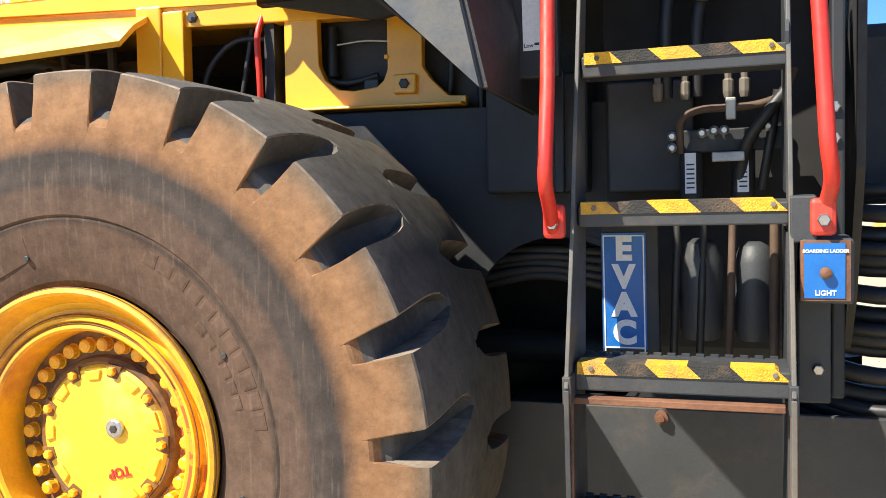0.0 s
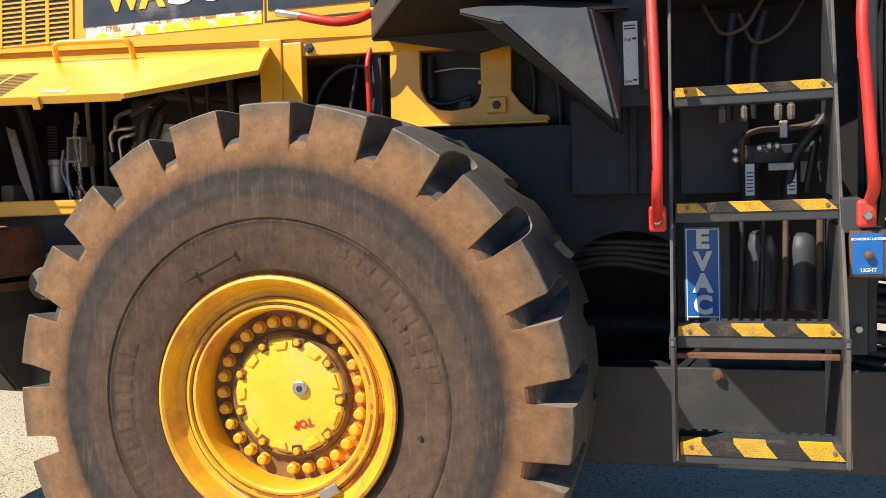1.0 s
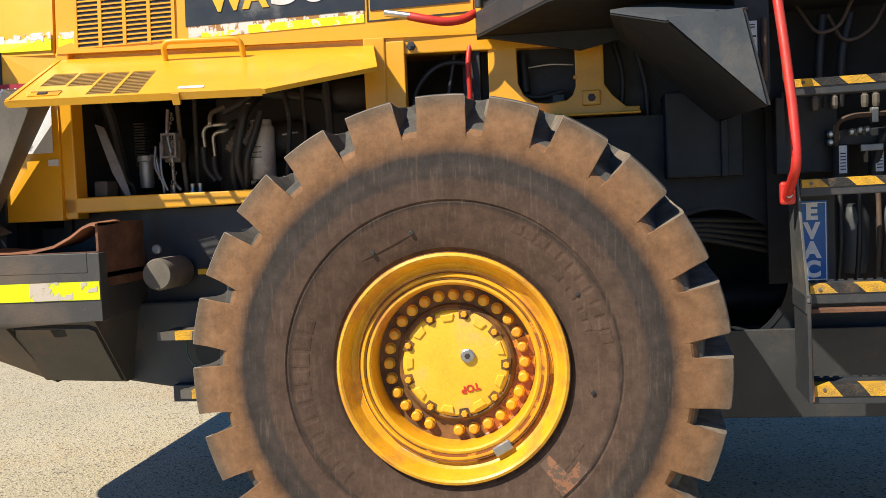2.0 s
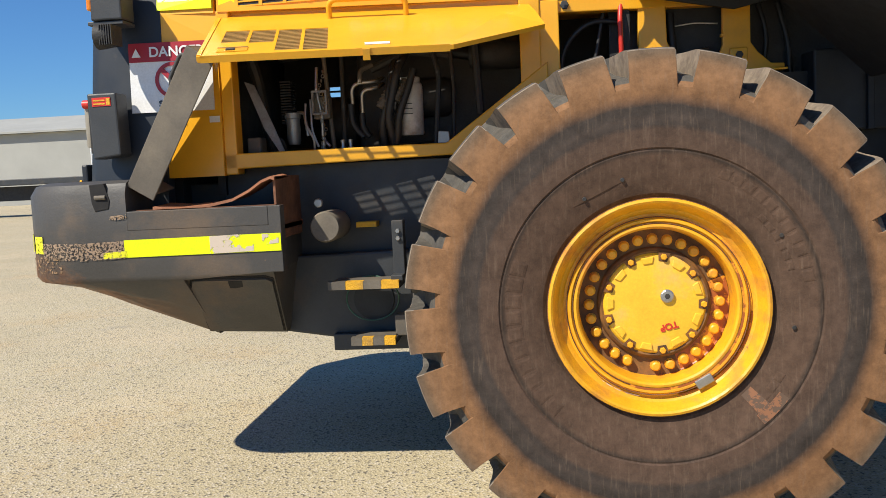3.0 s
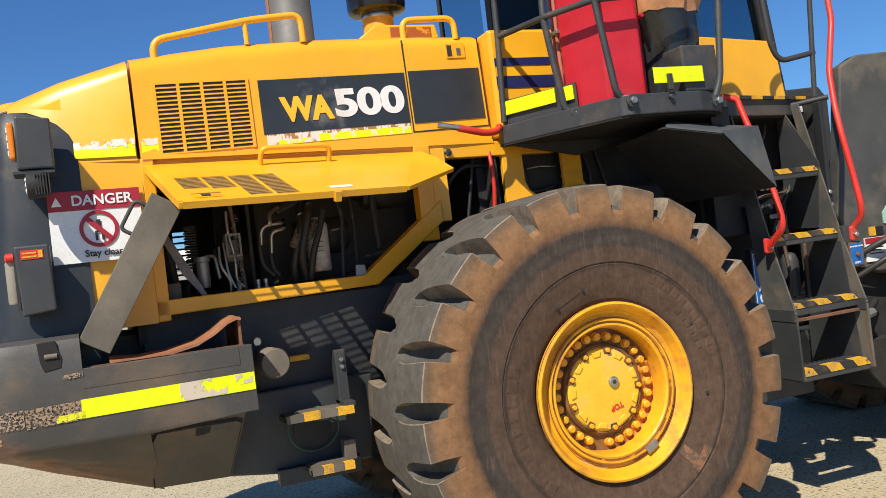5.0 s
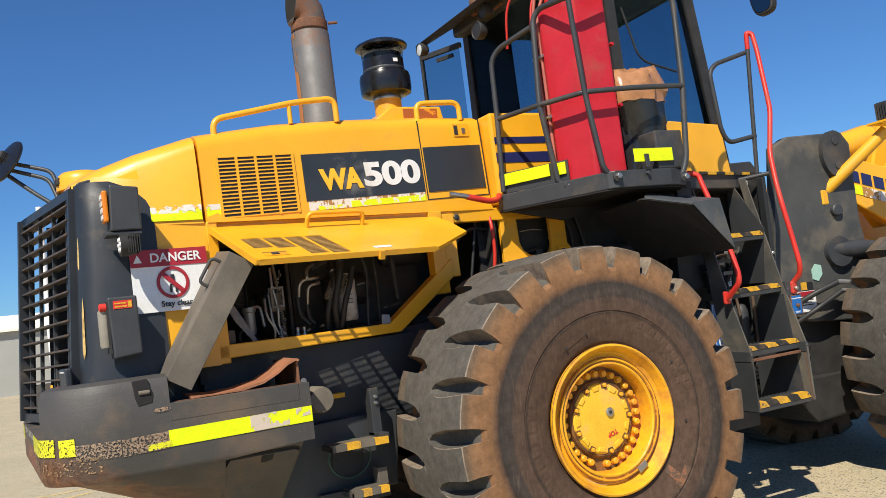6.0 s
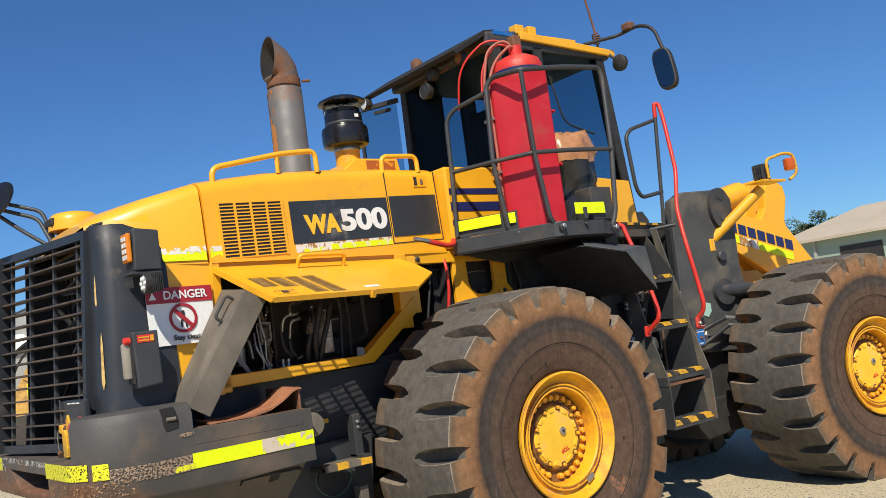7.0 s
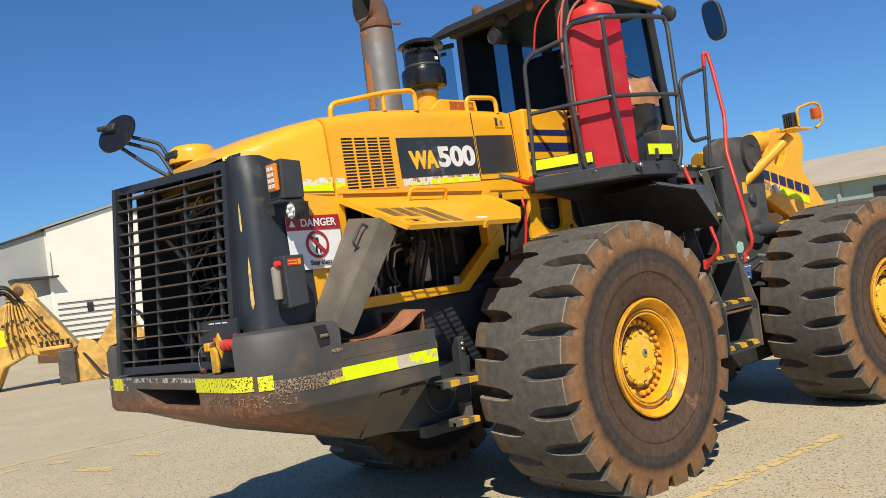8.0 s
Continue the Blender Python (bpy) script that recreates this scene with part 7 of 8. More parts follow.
for x, r, z0, z1 in ((1.47, 0.055, 1.12, 1.38), (1.60, 0.050, 1.12, 1.37)):
    part("accumulator", lathe([(r * 0.8, z0), (r, z0 + 0.03), (r, z1 - 0.05), (r * 0.7, z1 - 0.01), (r * 0.35, z1)], 24, "z", centre=(x, -0.92, 0)), "dark", loader, "grey accumulator bottle", True)
for x in (1.40, 1.465, 1.535):
    part("hose", tube([(x, -0.96, 1.05), (x + 0.01, -0.98, 1.25), (x + 0.015, -0.95, 1.42)], 0.010, 0.05), "hose" if x < 1.5 else "old_hose", loader, "", True)
part("hose", tube([(1.645, -1.0, 1.08), (1.648, -1.0, 1.44)], 0.012), "old_hose", loader, "", True)
part("valve_rack", box(1.40, 1.68, -0.86, -0.78, 1.60, 1.66, 0.004), "frame", loader, "valve rack with hydraulic fittings")
part("valve_rack", box(1.22, 1.45, -0.80, -0.72, 1.50, 1.80, 0.006), "frame", loader)
for x, z in ((1.40, 1.645), (1.40, 1.615), (1.475, 1.65), (1.505, 1.655), (1.53, 1.655), (1.635, 1.66)):
    part("fitting", lathe([(0.010, 0), (0.010, -0.012), (0.013, -0.012), (0.013, -0.024), (0.007, -0.028)], 8, "y", centre=(x, -0.87, z)), "steel", loader)
for x in (1.445, 1.575):
    part("data_label", box(x - 0.014, x + 0.014, -0.885, -0.882, 1.495, 1.60), "white", loader, "pale data label with unreadable bars")
    for i in range(6):
        part("text_bar", box(x - 0.010, x + 0.010, -0.8862, -0.8845, 1.508 + i * 0.012, 1.512 + i * 0.012), "sign_black", loader)
    part("label_tube", lathe([(0.030, 1.46), (0.030, 1.60)], 16, "z", centre=(x, -0.85, 0)), "black", loader, "", True)
part("small_bracket", box(1.50, 1.58, -0.92, -0.905, 1.575, 1.60, 0.003), "galv", loader)
for pts, r, m_ in (([(1.42, -0.88, 1.60), (1.42, -0.90, 1.69), (1.47, -0.92, 1.71), (1.60, -0.92, 1.71), (1.67, -0.90, 1.73), (1.70, -0.85, 1.80)], 0.010, "old_hose"),
                   ([(1.56, -0.86, 1.50), (1.58, -0.90, 1.62), (1.64, -0.92, 1.70), (1.68, -0.90, 1.75)], 0.016, "hose"), ([(1.62, -0.86, 1.50), (1.64, -0.88, 1.62), (1.66, -0.88, 1.75)], 0.012, "hose"),
                   ([(1.30, -0.80, 2.15), (1.36, -0.88, 2.02), (1.44, -0.88, 2.04), (1.50, -0.84, 2.15)], 0.007, "old_hose"), ([(1.42, -0.80, 2.1), (1.46, -0.86, 1.98), (1.56, -0.86, 2.02), (1.62, -0.82, 2.12)], 0.007, "old_hose"),
                   ([(1.38, -0.80, 1.75), (1.38, -0.82, 1.95), (1.40, -0.80, 2.1)], 0.018, "hose"), ([(1.46, -0.80, 1.75), (1.46, -0.82, 1.95), (1.50, -0.80, 2.1)], 0.018, "hose")):
    part("hose", tube(pts, r, 0.06), m_, loader, "", True)
for x in (1.36, 1.43, 1.54, 1.58):
    part("hose_end", lathe([(0.011, 1.74), (0.014, 1.755), (0.014, 1.785), (0.009, 1.79), (0.011, 1.83)], 8, "z", centre=(x, -0.83, 0)), "cover_dust", loader)
part("hose_clip", box(1.535, 1.56, -0.935, -0.905, 1.68, 1.735, 0.003), "galv", loader)
part("ladder_bracket", box(1.690, 1.762, -1.15, -1.135, 1.02, 1.275, 0.006), "dark", loader)
part("ladder_post", box(1.765, 1.795, -1.10, -1.04, 1.02, 2.2, 0.006), "frame", loader)
for z in (1.10, 1.62, 1.69):
    part("bolt", disc_bolt(0.013, 0.012, at=(1.735 if z < 1.5 else 1.772, -1.15 if z < 1.5 else -1.10, z)), "steel", loader)
lab = part("level_label", box(1.062, 1.107, -1.103, -1.100, 1.868, 2.065), "white", loader, "pale strip label marked Full and Low")
part("label_board", box(1.03, 1.15, -1.10, -1.06, 1.80, 2.21, 0.006), "frame", loader)
for body, z in (("Full", 2.008), ("Low", 1.880)):
    part("lettering", onto(words(body, 0.014, 0.0005, 0.0002), (1.076, -1.1035, z), (1, 0, 0), (0, 0, 1)), "sign_black", lab, "black lettering " + body)
    part("level_tick", box(1.091, 1.103, -1.1042, -1.1028, z, z + 0.006), "sign_black", lab)
for z in (2.050, 2.041):
    part("text_bar", box(1.066, 1.100, -1.1042, -1.1028, z, z + 0.004), "sign_black", lab)
part("sight_glass", tube([(1.128, -1.115, 1.85), (1.128, -1.115, 2.07)], 0.010), "old_hose", loader, "", True)
set_ladder()
# hoses bridging the joint
for i in range(19):
    z = 0.88 + i * 0.040 + 0.014 * math.sin(i * 2.1)
    part("joint_hose", tube([(1.78, -0.40, z), (2.05, -0.55 - 0.03 * (i % 3), z - 0.05 - 0.02 * (i % 2)), (2.45, -0.50, z + 0.02)], 0.021 + 0.006 * (i % 2), 0.15), "hose", loader, "", True)

# -- cab details --
FD0, FD1 = Vector((0.70, 0.76, 0)), Vector((0.52, 1.16, 0))
def far_leaf(name, f0, f1, z0, z1, thick, material, parent, label=""):
    a_, c_ = FD0.lerp(FD1, f0), FD0.lerp(FD1, f1)
    n_ = Vector((-0.88, -0.47, 0)) * thick
    return part(name, loft([[Vector((q.x, q.y, z)) + o for q, z in ((a_, z0), (c_, z0), (c_, z1), (a_, z1))] for o in (n_, -n_)]), material, parent, label)
far_door = far_leaf("far_cab_door", 0.0, 1.0, 2.45, 2.95, 0.02, "yellow", cab, "far cab door swung open with tinted glass")
far_leaf("door_glass", 0.04, 0.94, 2.95, 3.84, 0.004, "glass", far_door, "tinted door glass")
far_leaf("door_frame", 0.0, 1.0, 3.84, 3.88, 0.018, "black", far_door)
far_leaf("door_frame", 0.94, 1.0, 2.95, 3.84, 0.016, "black", far_door)
far_leaf("door_latch", 0.2, 0.6, 3.78, 3.81, 0.012, "black", far_door)
def work_lamp(at, r, material="lens"):
    p = Vector(at)
    w_ = part("work_lamp", lathe([(r * 0.5, 0.07), (r * 0.9, 0.05), (r, 0.0), (r * 0.92, -0.012), (r * 0.85, -0.004)], 18, "x", centre=p), "black", cab, "work lamp", True)
    part("lens", lathe([(r * 0.86, -0.005), (0.001, -0.012)], 18, "x", centre=p), material, w_)
work_lamp((0.42, -0.50, 3.82), 0.055, "leather")
work_lamp((0.36, -0.20, 3.78), 0.062, "black")
work_lamp((0.34, -0.12, 3.66), 0.070, "black")
work_lamp((0.26, 0.66, 3.77), 0.055)
part("beacon", lathe([(0.05, 3.95), (0.055, 3.96), (0.055, 4.06), (0.03, 4.09), (0.001, 4.09)], 18, "z", centre=(0.62, 0.30, 0)), "rust", cab, "amber beacon, dusty", True)
part("visor_stay", tube([(0.40, -0.05, 3.76), (0.46, -0.32, 3.80)], 0.009), "rust", cab)
part("visor_sticker", box(0.70, 0.92, -0.634, -0.628, 4.0, 4.03), "blue", cab)
for x in (0.96, 1.10):
    part("roof_lug", box(x, x + 0.09, -0.64, -0.55, 4.03, 4.11, 0.008), "yellow", cab)
part("roof_rail", box(1.3, 1.7, -0.60, -0.50, 4.03, 4.06, 0.006), "yellow", cab)
mirror_arm = part("mirror_arm", tube([(1.80, -0.60, 4.03), (2.10, -0.74, 4.09), (2.14, -0.95, 4.12), (2.14, -1.10, 4.04), (2.14, -1.16, 3.84)], 0.016, 0.08), "black", loader, "bent black mirror arm", True)
def mirror_oval(w_, h_, n=28):
    """Outline of the mirror: an oblong with full rounded corners."""
    return [(math.copysign(abs(math.cos(a)) ** 0.6, math.cos(a)) * w_, math.copysign(abs(math.sin(a)) ** 0.6, math.sin(a)) * h_) for a in [2 * math.pi * k / n for k in range(n)]]


bm = prism(mirror_oval(0.088, 0.185), "x", -0.035, 0.035, 0.012)
bmesh.ops.transform(bm, matrix=Matrix.Translation((2.15, -1.15, 3.66)) @ Matrix.Rotation(radians(-8), 4, "X") @ Matrix.Rotation(radians(14), 4, "Z"), verts=bm.verts[:])
part("mirror_shell", bm, "black", mirror_arm, "black rear-view mirror")
bm = prism(mirror_oval(0.074, 0.165), "x", -0.039, -0.033)
bmesh.ops.transform(bm, matrix=Matrix.Translation((2.15, -1.15, 3.66)) @ Matrix.Rotation(radians(-8), 4, "X") @ Matrix.Rotation(radians(14), 4, "Z"), verts=bm.verts[:])
glassy = bpy.data.materials.new("mirror_silver")
glassy.use_nodes = True
glassy.node_tree.nodes["Principled BSDF"].inputs["Metallic"].default_value = 1.0
glassy.node_tree.nodes["Principled BSDF"].inputs["Roughness"].default_value = 0.04
glassy.node_tree.nodes["Principled BSDF"].inputs["Base Color"].default_value = (0.12, 0.13, 0.14, 1)
part("mirror_glass", bm, glassy, mirror_arm, "mirror glass")
part("front_lamp", lathe([(0.03, 0.07), (0.07, 0.04), (0.075, 0.0), (0.06, -0.01)], 18, "x", centre=(2.06, -0.74, 3.84)), "black", loader, "round black lamp", True)
part("front_lamp", box(2.08, 2.16, -0.90, -0.80, 4.10, 4.17, 0.015), "rust", loader, "small dusty lamp")
part("lamp_stay", tube([(2.04, -0.62, 3.98), (2.07, -0.72, 3.86)], 0.012), "black", loader)
part("aerial", tube([(1.98, -0.60, 4.0), (1.95, -0.62, 4.12), (1.88, -0.60, 4.55)], 0.010, 0.05), "rust", loader, "rusty whip aerial", True)
coil = [(1.95 + 0.035 * math.cos(a * 1.0), -0.62 + 0.035 * math.sin(a * 1.0), 4.05 + a * 0.0035) for a in [i * 0.6 for i in range(40)]]
part("aerial_spring", tube(coil, 0.006, 0.01, 5, steps=1), "rust", loader, "", True)
part("steering_column", tube([(1.85, 0.05, 2.4), (1.75, 0.05, 3.0)], 0.05), "black", cab)
wheel_ring = [(1.70 + 0.08 * math.sin(a), 0.05 + 0.2 * math.cos(a), 3.02 + 0.18 * math.sin(a)) for a in [2 * math.pi * i / 24 for i in range(25)]]
part("steering_wheel", tube(wheel_ring, 0.015, 0.01, 6, steps=1), "black", cab)
part("wiper", tube([(1.30, -0.605, 3.7), (1.40, -0.61, 3.30), (1.75, -0.605, 3.22)], 0.008, 0.1), "black", cab)
part("first_aid_sticker", box(1.04, 1.14, -0.629, -0.624, 2.66, 2.84), mat("first_aid_green", (0.01, 0.14, 0.06), 0.4), cab, "green first aid sticker")
for body, z in (("FIRST", 2.74), ("AID", 2.70)):
    part("lettering", onto(words(body, 0.034, 0.0006, 0.0005), (1.09, -0.6302, z), (1, 0, 0), (0, 0, 1)), "white", cab, "white lettering " + body)

# -- tank hoses, bag, control box on the platform --
for pts in ([(0.53, -1.03, 3.72), (0.45, -1.00, 3.80), (0.36, -0.90, 3.74), (0.30, -0.88, 3.45), (0.30, -0.88, 3.10), (0.31, -0.88, 2.40)], [(0.53, -1.03, 3.70), (0.46, -1.06, 3.74), (0.37, -0.96, 3.64), (0.29, -0.94, 3.45), (0.29, -0.94, 2.95), (0.29, -0.93, 2.40)]):
    part("hose", tube(pts, 0.011, 0.1), "red_hose", tank, "faded red hose", True)
for pts in ([(0.55, -1.0, 3.76), (0.38, -0.9, 3.84), (0.22, -0.72, 3.66), (0.25, -0.62, 3.35)], [(0.55, -1.0, 3.74), (0.44, -0.92, 3.80), (0.33, -0.85, 3.62), (0.30, -0.85, 3.40)]):
    part("thin_hose", tube(pts, 0.008, 0.2), "red", tank, "thin red hose", True)
part("valve", box(0.49, 0.57, -1.07, -0.99, 3.73, 3.82, 0.012), "rust", tank)
for z in (3.20, 2.80):
    part("strap_bolt", disc_bolt(0.014, 0.03, "y", at=(0.66, -1.185, z)), "tank_red", tank)
    part("clamp", box(0.27, 0.33, -0.97, -0.86, z - 0.02, z + 0.0, 0.004), "steel", tank)
part("bottle_band", lathe([(0.1865, 3.505), (0.1875, 3.54)], 32, "z", centre=(0.53, -1.03, 0)), "navy", tank)
def crumple(bm, amt, s):
    for v in bm.verts:
        n = noise.noise_vector(v.co * s)
        v.co += n * amt
    return bm
def sack(rings_):
    bm = loft([[Vector((0.89 + 1.15 * rx * math.cos(2 * math.pi * k / 26), -1.08 + 1.15 * ry * math.sin(2 * math.pi * k / 26), z)) for k in range(26)] for z, rx, ry in rings_])
    return crumple(crumple(bm, 0.06, 7.0), 0.034, 17.0)
bag = thing("wrapped_sack", "crumpled brown and black plastic wrapped sack on the platform", "sack")
part("brown_wrap", sack([(2.80, 0.165, 0.13), (2.86, 0.18, 0.14), (2.92, 0.19, 0.15), (2.98, 0.185, 0.14), (3.03, 0.16, 0.12), (3.06, 0.14, 0.08), (3.075, 0.06, 0.03)]), "bag_brown", bag, "brown plastic top", True, 60)
part("black_wrap", sack([(2.345, 0.10, 0.09), (2.40, 0.13, 0.11), (2.50, 0.145, 0.12), (2.60, 0.15, 0.13), (2.70, 0.155, 0.13), (2.80, 0.156, 0.131)]), "bag_black", bag, "glossy black plastic film", True, 60)
part("control_box", box(0.785, 1.01, -1.335, -1.14, 2.352, 2.60, 0.01), "dark", loader, "dark control box on the platform")
E0, E1 = Vector((1.22, -1.125, 2.354)), Vector((2.05, -0.945, 2.354))
for i in range(8):
    a_, c_ = E0.lerp(E1, i / 8), E0.lerp(E1, (i + 0.96) / 8)
    part("edge_strip", loft([[a_ + Vector((0, -0.012, h)), c_ + Vector((0, -0.012, h)), c_ + Vector((0.03, 0.05, h)), a_ + Vector((0.03, 0.05, h))] for h in (-0.014, 0.006)]), "hazard" if i % 2 == 0 else "hazard_black", plat)
part("gate_rail", tube([(2.0, -1.03, 2.615), (1.74, -1.02, 2.57), (1.685, -1.02, 2.66), (1.655, -1.02, 3.08), (1.72, -1.02, 3.145), (2.03, -1.04, 3.235)], 0.017, 0.08), "dark", loader, "dark gate rail", True)
part("gate_post", tube([(2.03, -1.055, 3.25), (1.96, -1.02, 2.25)], 0.016), "dark", loader, "", True)
part("rail_tie", tube([(1.905, -1.185, 2.31), (1.78, -1.02, 2.30)], 0.016), "dark", loader, "", True)
part("hazard_sticker", loft([[Vector((x, y - d, z)) for x, y, z in ((1.80, -1.0015, 2.265), (1.90, -0.9805, 2.265), (1.90, -0.9805, 2.305), (1.80, -1.0015, 2.305))] for d in (0.0, 0.003)]), "white", plat)

# -- front frame details --
fpart("pin_plate", loft([[Vector((3.21 + 0.13 * math.cos(a), y, 2.50 + 0.13 * math.sin(a) * 1.45)) for a in [2 * math.pi * k / 24 for k in range(24)]] for y in (-0.58, -0.625)]), "dark", loader, "rounded pin cover", True, 30)
for dz in (0.10, -0.10):
    fpart("pin_bolt", disc_bolt(0.03, 0.01, at=(3.215, -0.625, 2.50 + dz), hexa=False), "dark")
fpart("lower_pin_plate", loft([[Vector((3.10 + 0.12 * math.cos(a), y, 1.72 + 0.12 * math.sin(a))) for a in [2 * math.pi * k / 20 for k in range(20)]] for y in (-0.58, -0.63)]), "dark", smooth=True, angle=30)
fpart("steer_cylinder", tube([(3.05, -0.56, 1.74), (3.35, -0.62, 1.72), (3.62, -0.64, 1.66)], 0.075), "dark", label="dark hydraulic cylinder", smooth=True)
fpart("steer_fitting", tube([(3.1, -0.72, 1.30), (3.3, -0.74, 1.28)], 0.03), "galv", smooth=True)
fpart("warning_label", box(2.665, 2.825, -0.590, -0.5795, 1.285, 1.445), "white", label="white warning label with a red heading")
for x0, x1, z0, z1, mtl in ((2.668, 2.822, 1.405, 1.442, "sign_red"), (2.69, 2.80, 1.375, 1.382, "sign_black"), (2.69, 2.78, 1.355, 1.362, "sign_black"), (2.69, 2.80, 1.335, 1.342, "sign_black")):
    fpart("text_bar", box(x0, x1, -0.5925, -0.589, z0, z1), mtl)
fpart("yellow_sticker", box(2.71, 2.76, -0.588, -0.5795, 1.455, 1.515), "hazard")
fpart("red_sticker", box(2.765, 2.818, -0.588, -0.5795, 1.455, 1.512), "sign_black")
fpart("pale_sticker", prism([(2.83, 1.53), (2.88, 1.51), (2.925, 1.56), (2.925, 1.63), (2.87, 1.645), (2.83, 1.60)], "y", -0.588, -0.5795), mat("mint_sticker", (0.35, 0.55, 0.46), 0.5), label="mint green diamond sticker")
fpart("tower_lug", disc_bolt(0.05, 0.04, at=(3.15, -0.58, 2.05), hexa=False), "dark")
strut = part("lamp_strut", tube([(3.39, -0.69, 2.33), (3.79, -1.09, 2.78)], 0.050), "yellow", loader, "yellow tubular strut carrying the front lamps", True)
part("strut_foot", box(3.34, 3.46, -0.77, -0.63, 2.26, 2.38, 0.01), "yellow", strut)
part("lamp_bracket", box(3.65, 4.0, -1.23, -1.03, 2.825, 2.845, 0.004), "yellow", strut)
LS = Matrix.Translation((0.15, 0.13, 0.05))
part("head_lamp", box(3.58, 3.68, -1.32, -1.20, 2.80, 2.95, 0.012), "black", strut, "black head lamp").data.transform(LS)
for i in range(5):
    part("lamp_fin", box(3.555, 3.58, -1.31 + i * 0.022, -1.302 + i * 0.022, 2.81, 2.94), "dark", strut).data.transform(LS)
part("lamp_guard", tube([(3.58, -1.36, 2.80), (3.56, -1.36, 2.97), (3.80, -1.40, 3.03), (3.92, -1.43, 3.02), (3.95, -1.43, 2.84), (3.85, -1.40, 2.78)], 0.014, 0.06), "hazard", strut, "yellow lamp guard", True).data.transform(LS)
part("indicator", lathe([(0.045, -0.05), (0.052, -0.03), (0.052, 0.05), (0.04, 0.06)], 16, "z", centre=(3.88, -1.40, 2.92)), "red_lens", strut, "orange indicator lamp", True).data.transform(LS)
STRUT_SHIFT = Matrix.Translation((-0.42, 0, -0.16))
for ob_ in [strut] + [c for c in strut.children]:
    ob_.data.transform(STRUT_SHIFT)
fpart("tilt_cylinder", tube([(3.2, 0.05, 2.50), (4.2, 0.05, 2.72)], 0.13), "yellow", loader, "yellow tilt cylinder", True)
fpart("cylinder_rod", tube([(4.2, 0.05, 2.72), (4.6, 0.05, 2.80)], 0.06), "steel", smooth=True)
fpart("bell_crank", prism([(4.0, 2.2), (4.25, 2.82), (4.45, 2.86), (4.52, 2.7), (4.4, 2.1), (4.2, 1.9)], "y", -0.06, 0.16, 0.02), "yellow")
fpart("lift_cylinder", tube([(3.3, -0.42, 1.62), (4.2, -0.40, 1.75)], 0.10), "yellow", label="yellow lift cylinder", smooth=True)
# navy bars for the maker's name, lime tape
def boom_bar(x0, x1, z0, z1, slope, material, lift=0.003):
    def q(x, z):
        return Vector((x, -0.3225 - lift, z - (x - 3.60) * slope))
    fpart("name_bar" if material == "navy" else "tape_strip", loft([[q(x0, z0), q(x1, z0), q(x1, z1), q(x0, z1)], [p + Vector((0, 0.003, 0)) for p in (q(x0, z0), q(x1, z0), q(x1, z1), q(x0, z1))]]), material)
for i in range(7):
    x = 3.585 + i * 0.125
    boom_bar(x, x + 0.10, 2.30, 2.40, 0.30, "navy")
boom_bar(3.50, 3.70, 2.20, 2.28, 0.30, "lime")
boom_bar(3.70, 3.95, 2.195, 2.28, 0.30, "peel_white")
boom_bar(3.95, 4.42, 2.195, 2.275, 0.30, "lime")
# steering link, pipe ends and hoses between the ladder and the front wheel
LK0, LK1 = Vector((2.76, -0.60, 0.80)), Vector((3.42, -0.585, 1.16))
part("steering_link", loft([[p + Vector((i * 0.02, j * 0.025, k * 0.045)) for i, j, k in ((1, -1, -1), (-1, -1, 1), (-1, 1, 1), (1, 1, -1))] for p in (LK0, LK1)]), "tower", loader, "dusty grey steering link")
for p0, p1, r_ in (((2.80, -0.88, 1.49), (2.95, -0.91, 1.465), 0.020), ((2.95, -0.91, 1.465), (3.03, -0.90, 1.44), 0.028), ((2.84, -0.87, 1.42), (2.97, -0.90, 1.40), 0.016)):
    part("pipe_end", tube([p0, p1], r_, 0.02, 10), "galv", loader, "worn steel pipe end", True)
for pts, r_ in (([(2.46, -0.62, 1.30), (2.62, -0.80, 1.42), (2.82, -0.88, 1.49)], 0.022), ([(2.44, -0.60, 1.15), (2.62, -0.80, 1.30), (2.86, -0.87, 1.42)], 0.020), ([(2.10, -0.60, 0.95), (2.38, -0.74, 0.90), (2.62, -0.66, 1.02)], 0.024)):
    part("hose", tube(pts, r_, 0.08), "hose", loader, "", True)
for x, y, z in ((2.34, -0.74, 0.915), (2.46, -0.72, 0.945)):
    part("hose_end", tube([(x, y, z), (x + 0.075, y + 0.01, z + 0.012)], 0.030, 0.02, 8), "galv", loader, "", True)
part("joint_block", box(1.7, 2.5, -0.30, 0.40, 0.70, 0.84, 0.04), "black", loader, "dark centre joint")
part("joint_block", box(1.7, 2.6, -0.30, 0.40, 1.52, 2.1, 0.05), "black", loader)
part("joint_pin", tube([(1.98, CY, 0.62), (1.98, CY, 0.98)], 0.10), "black", loader, "", True)

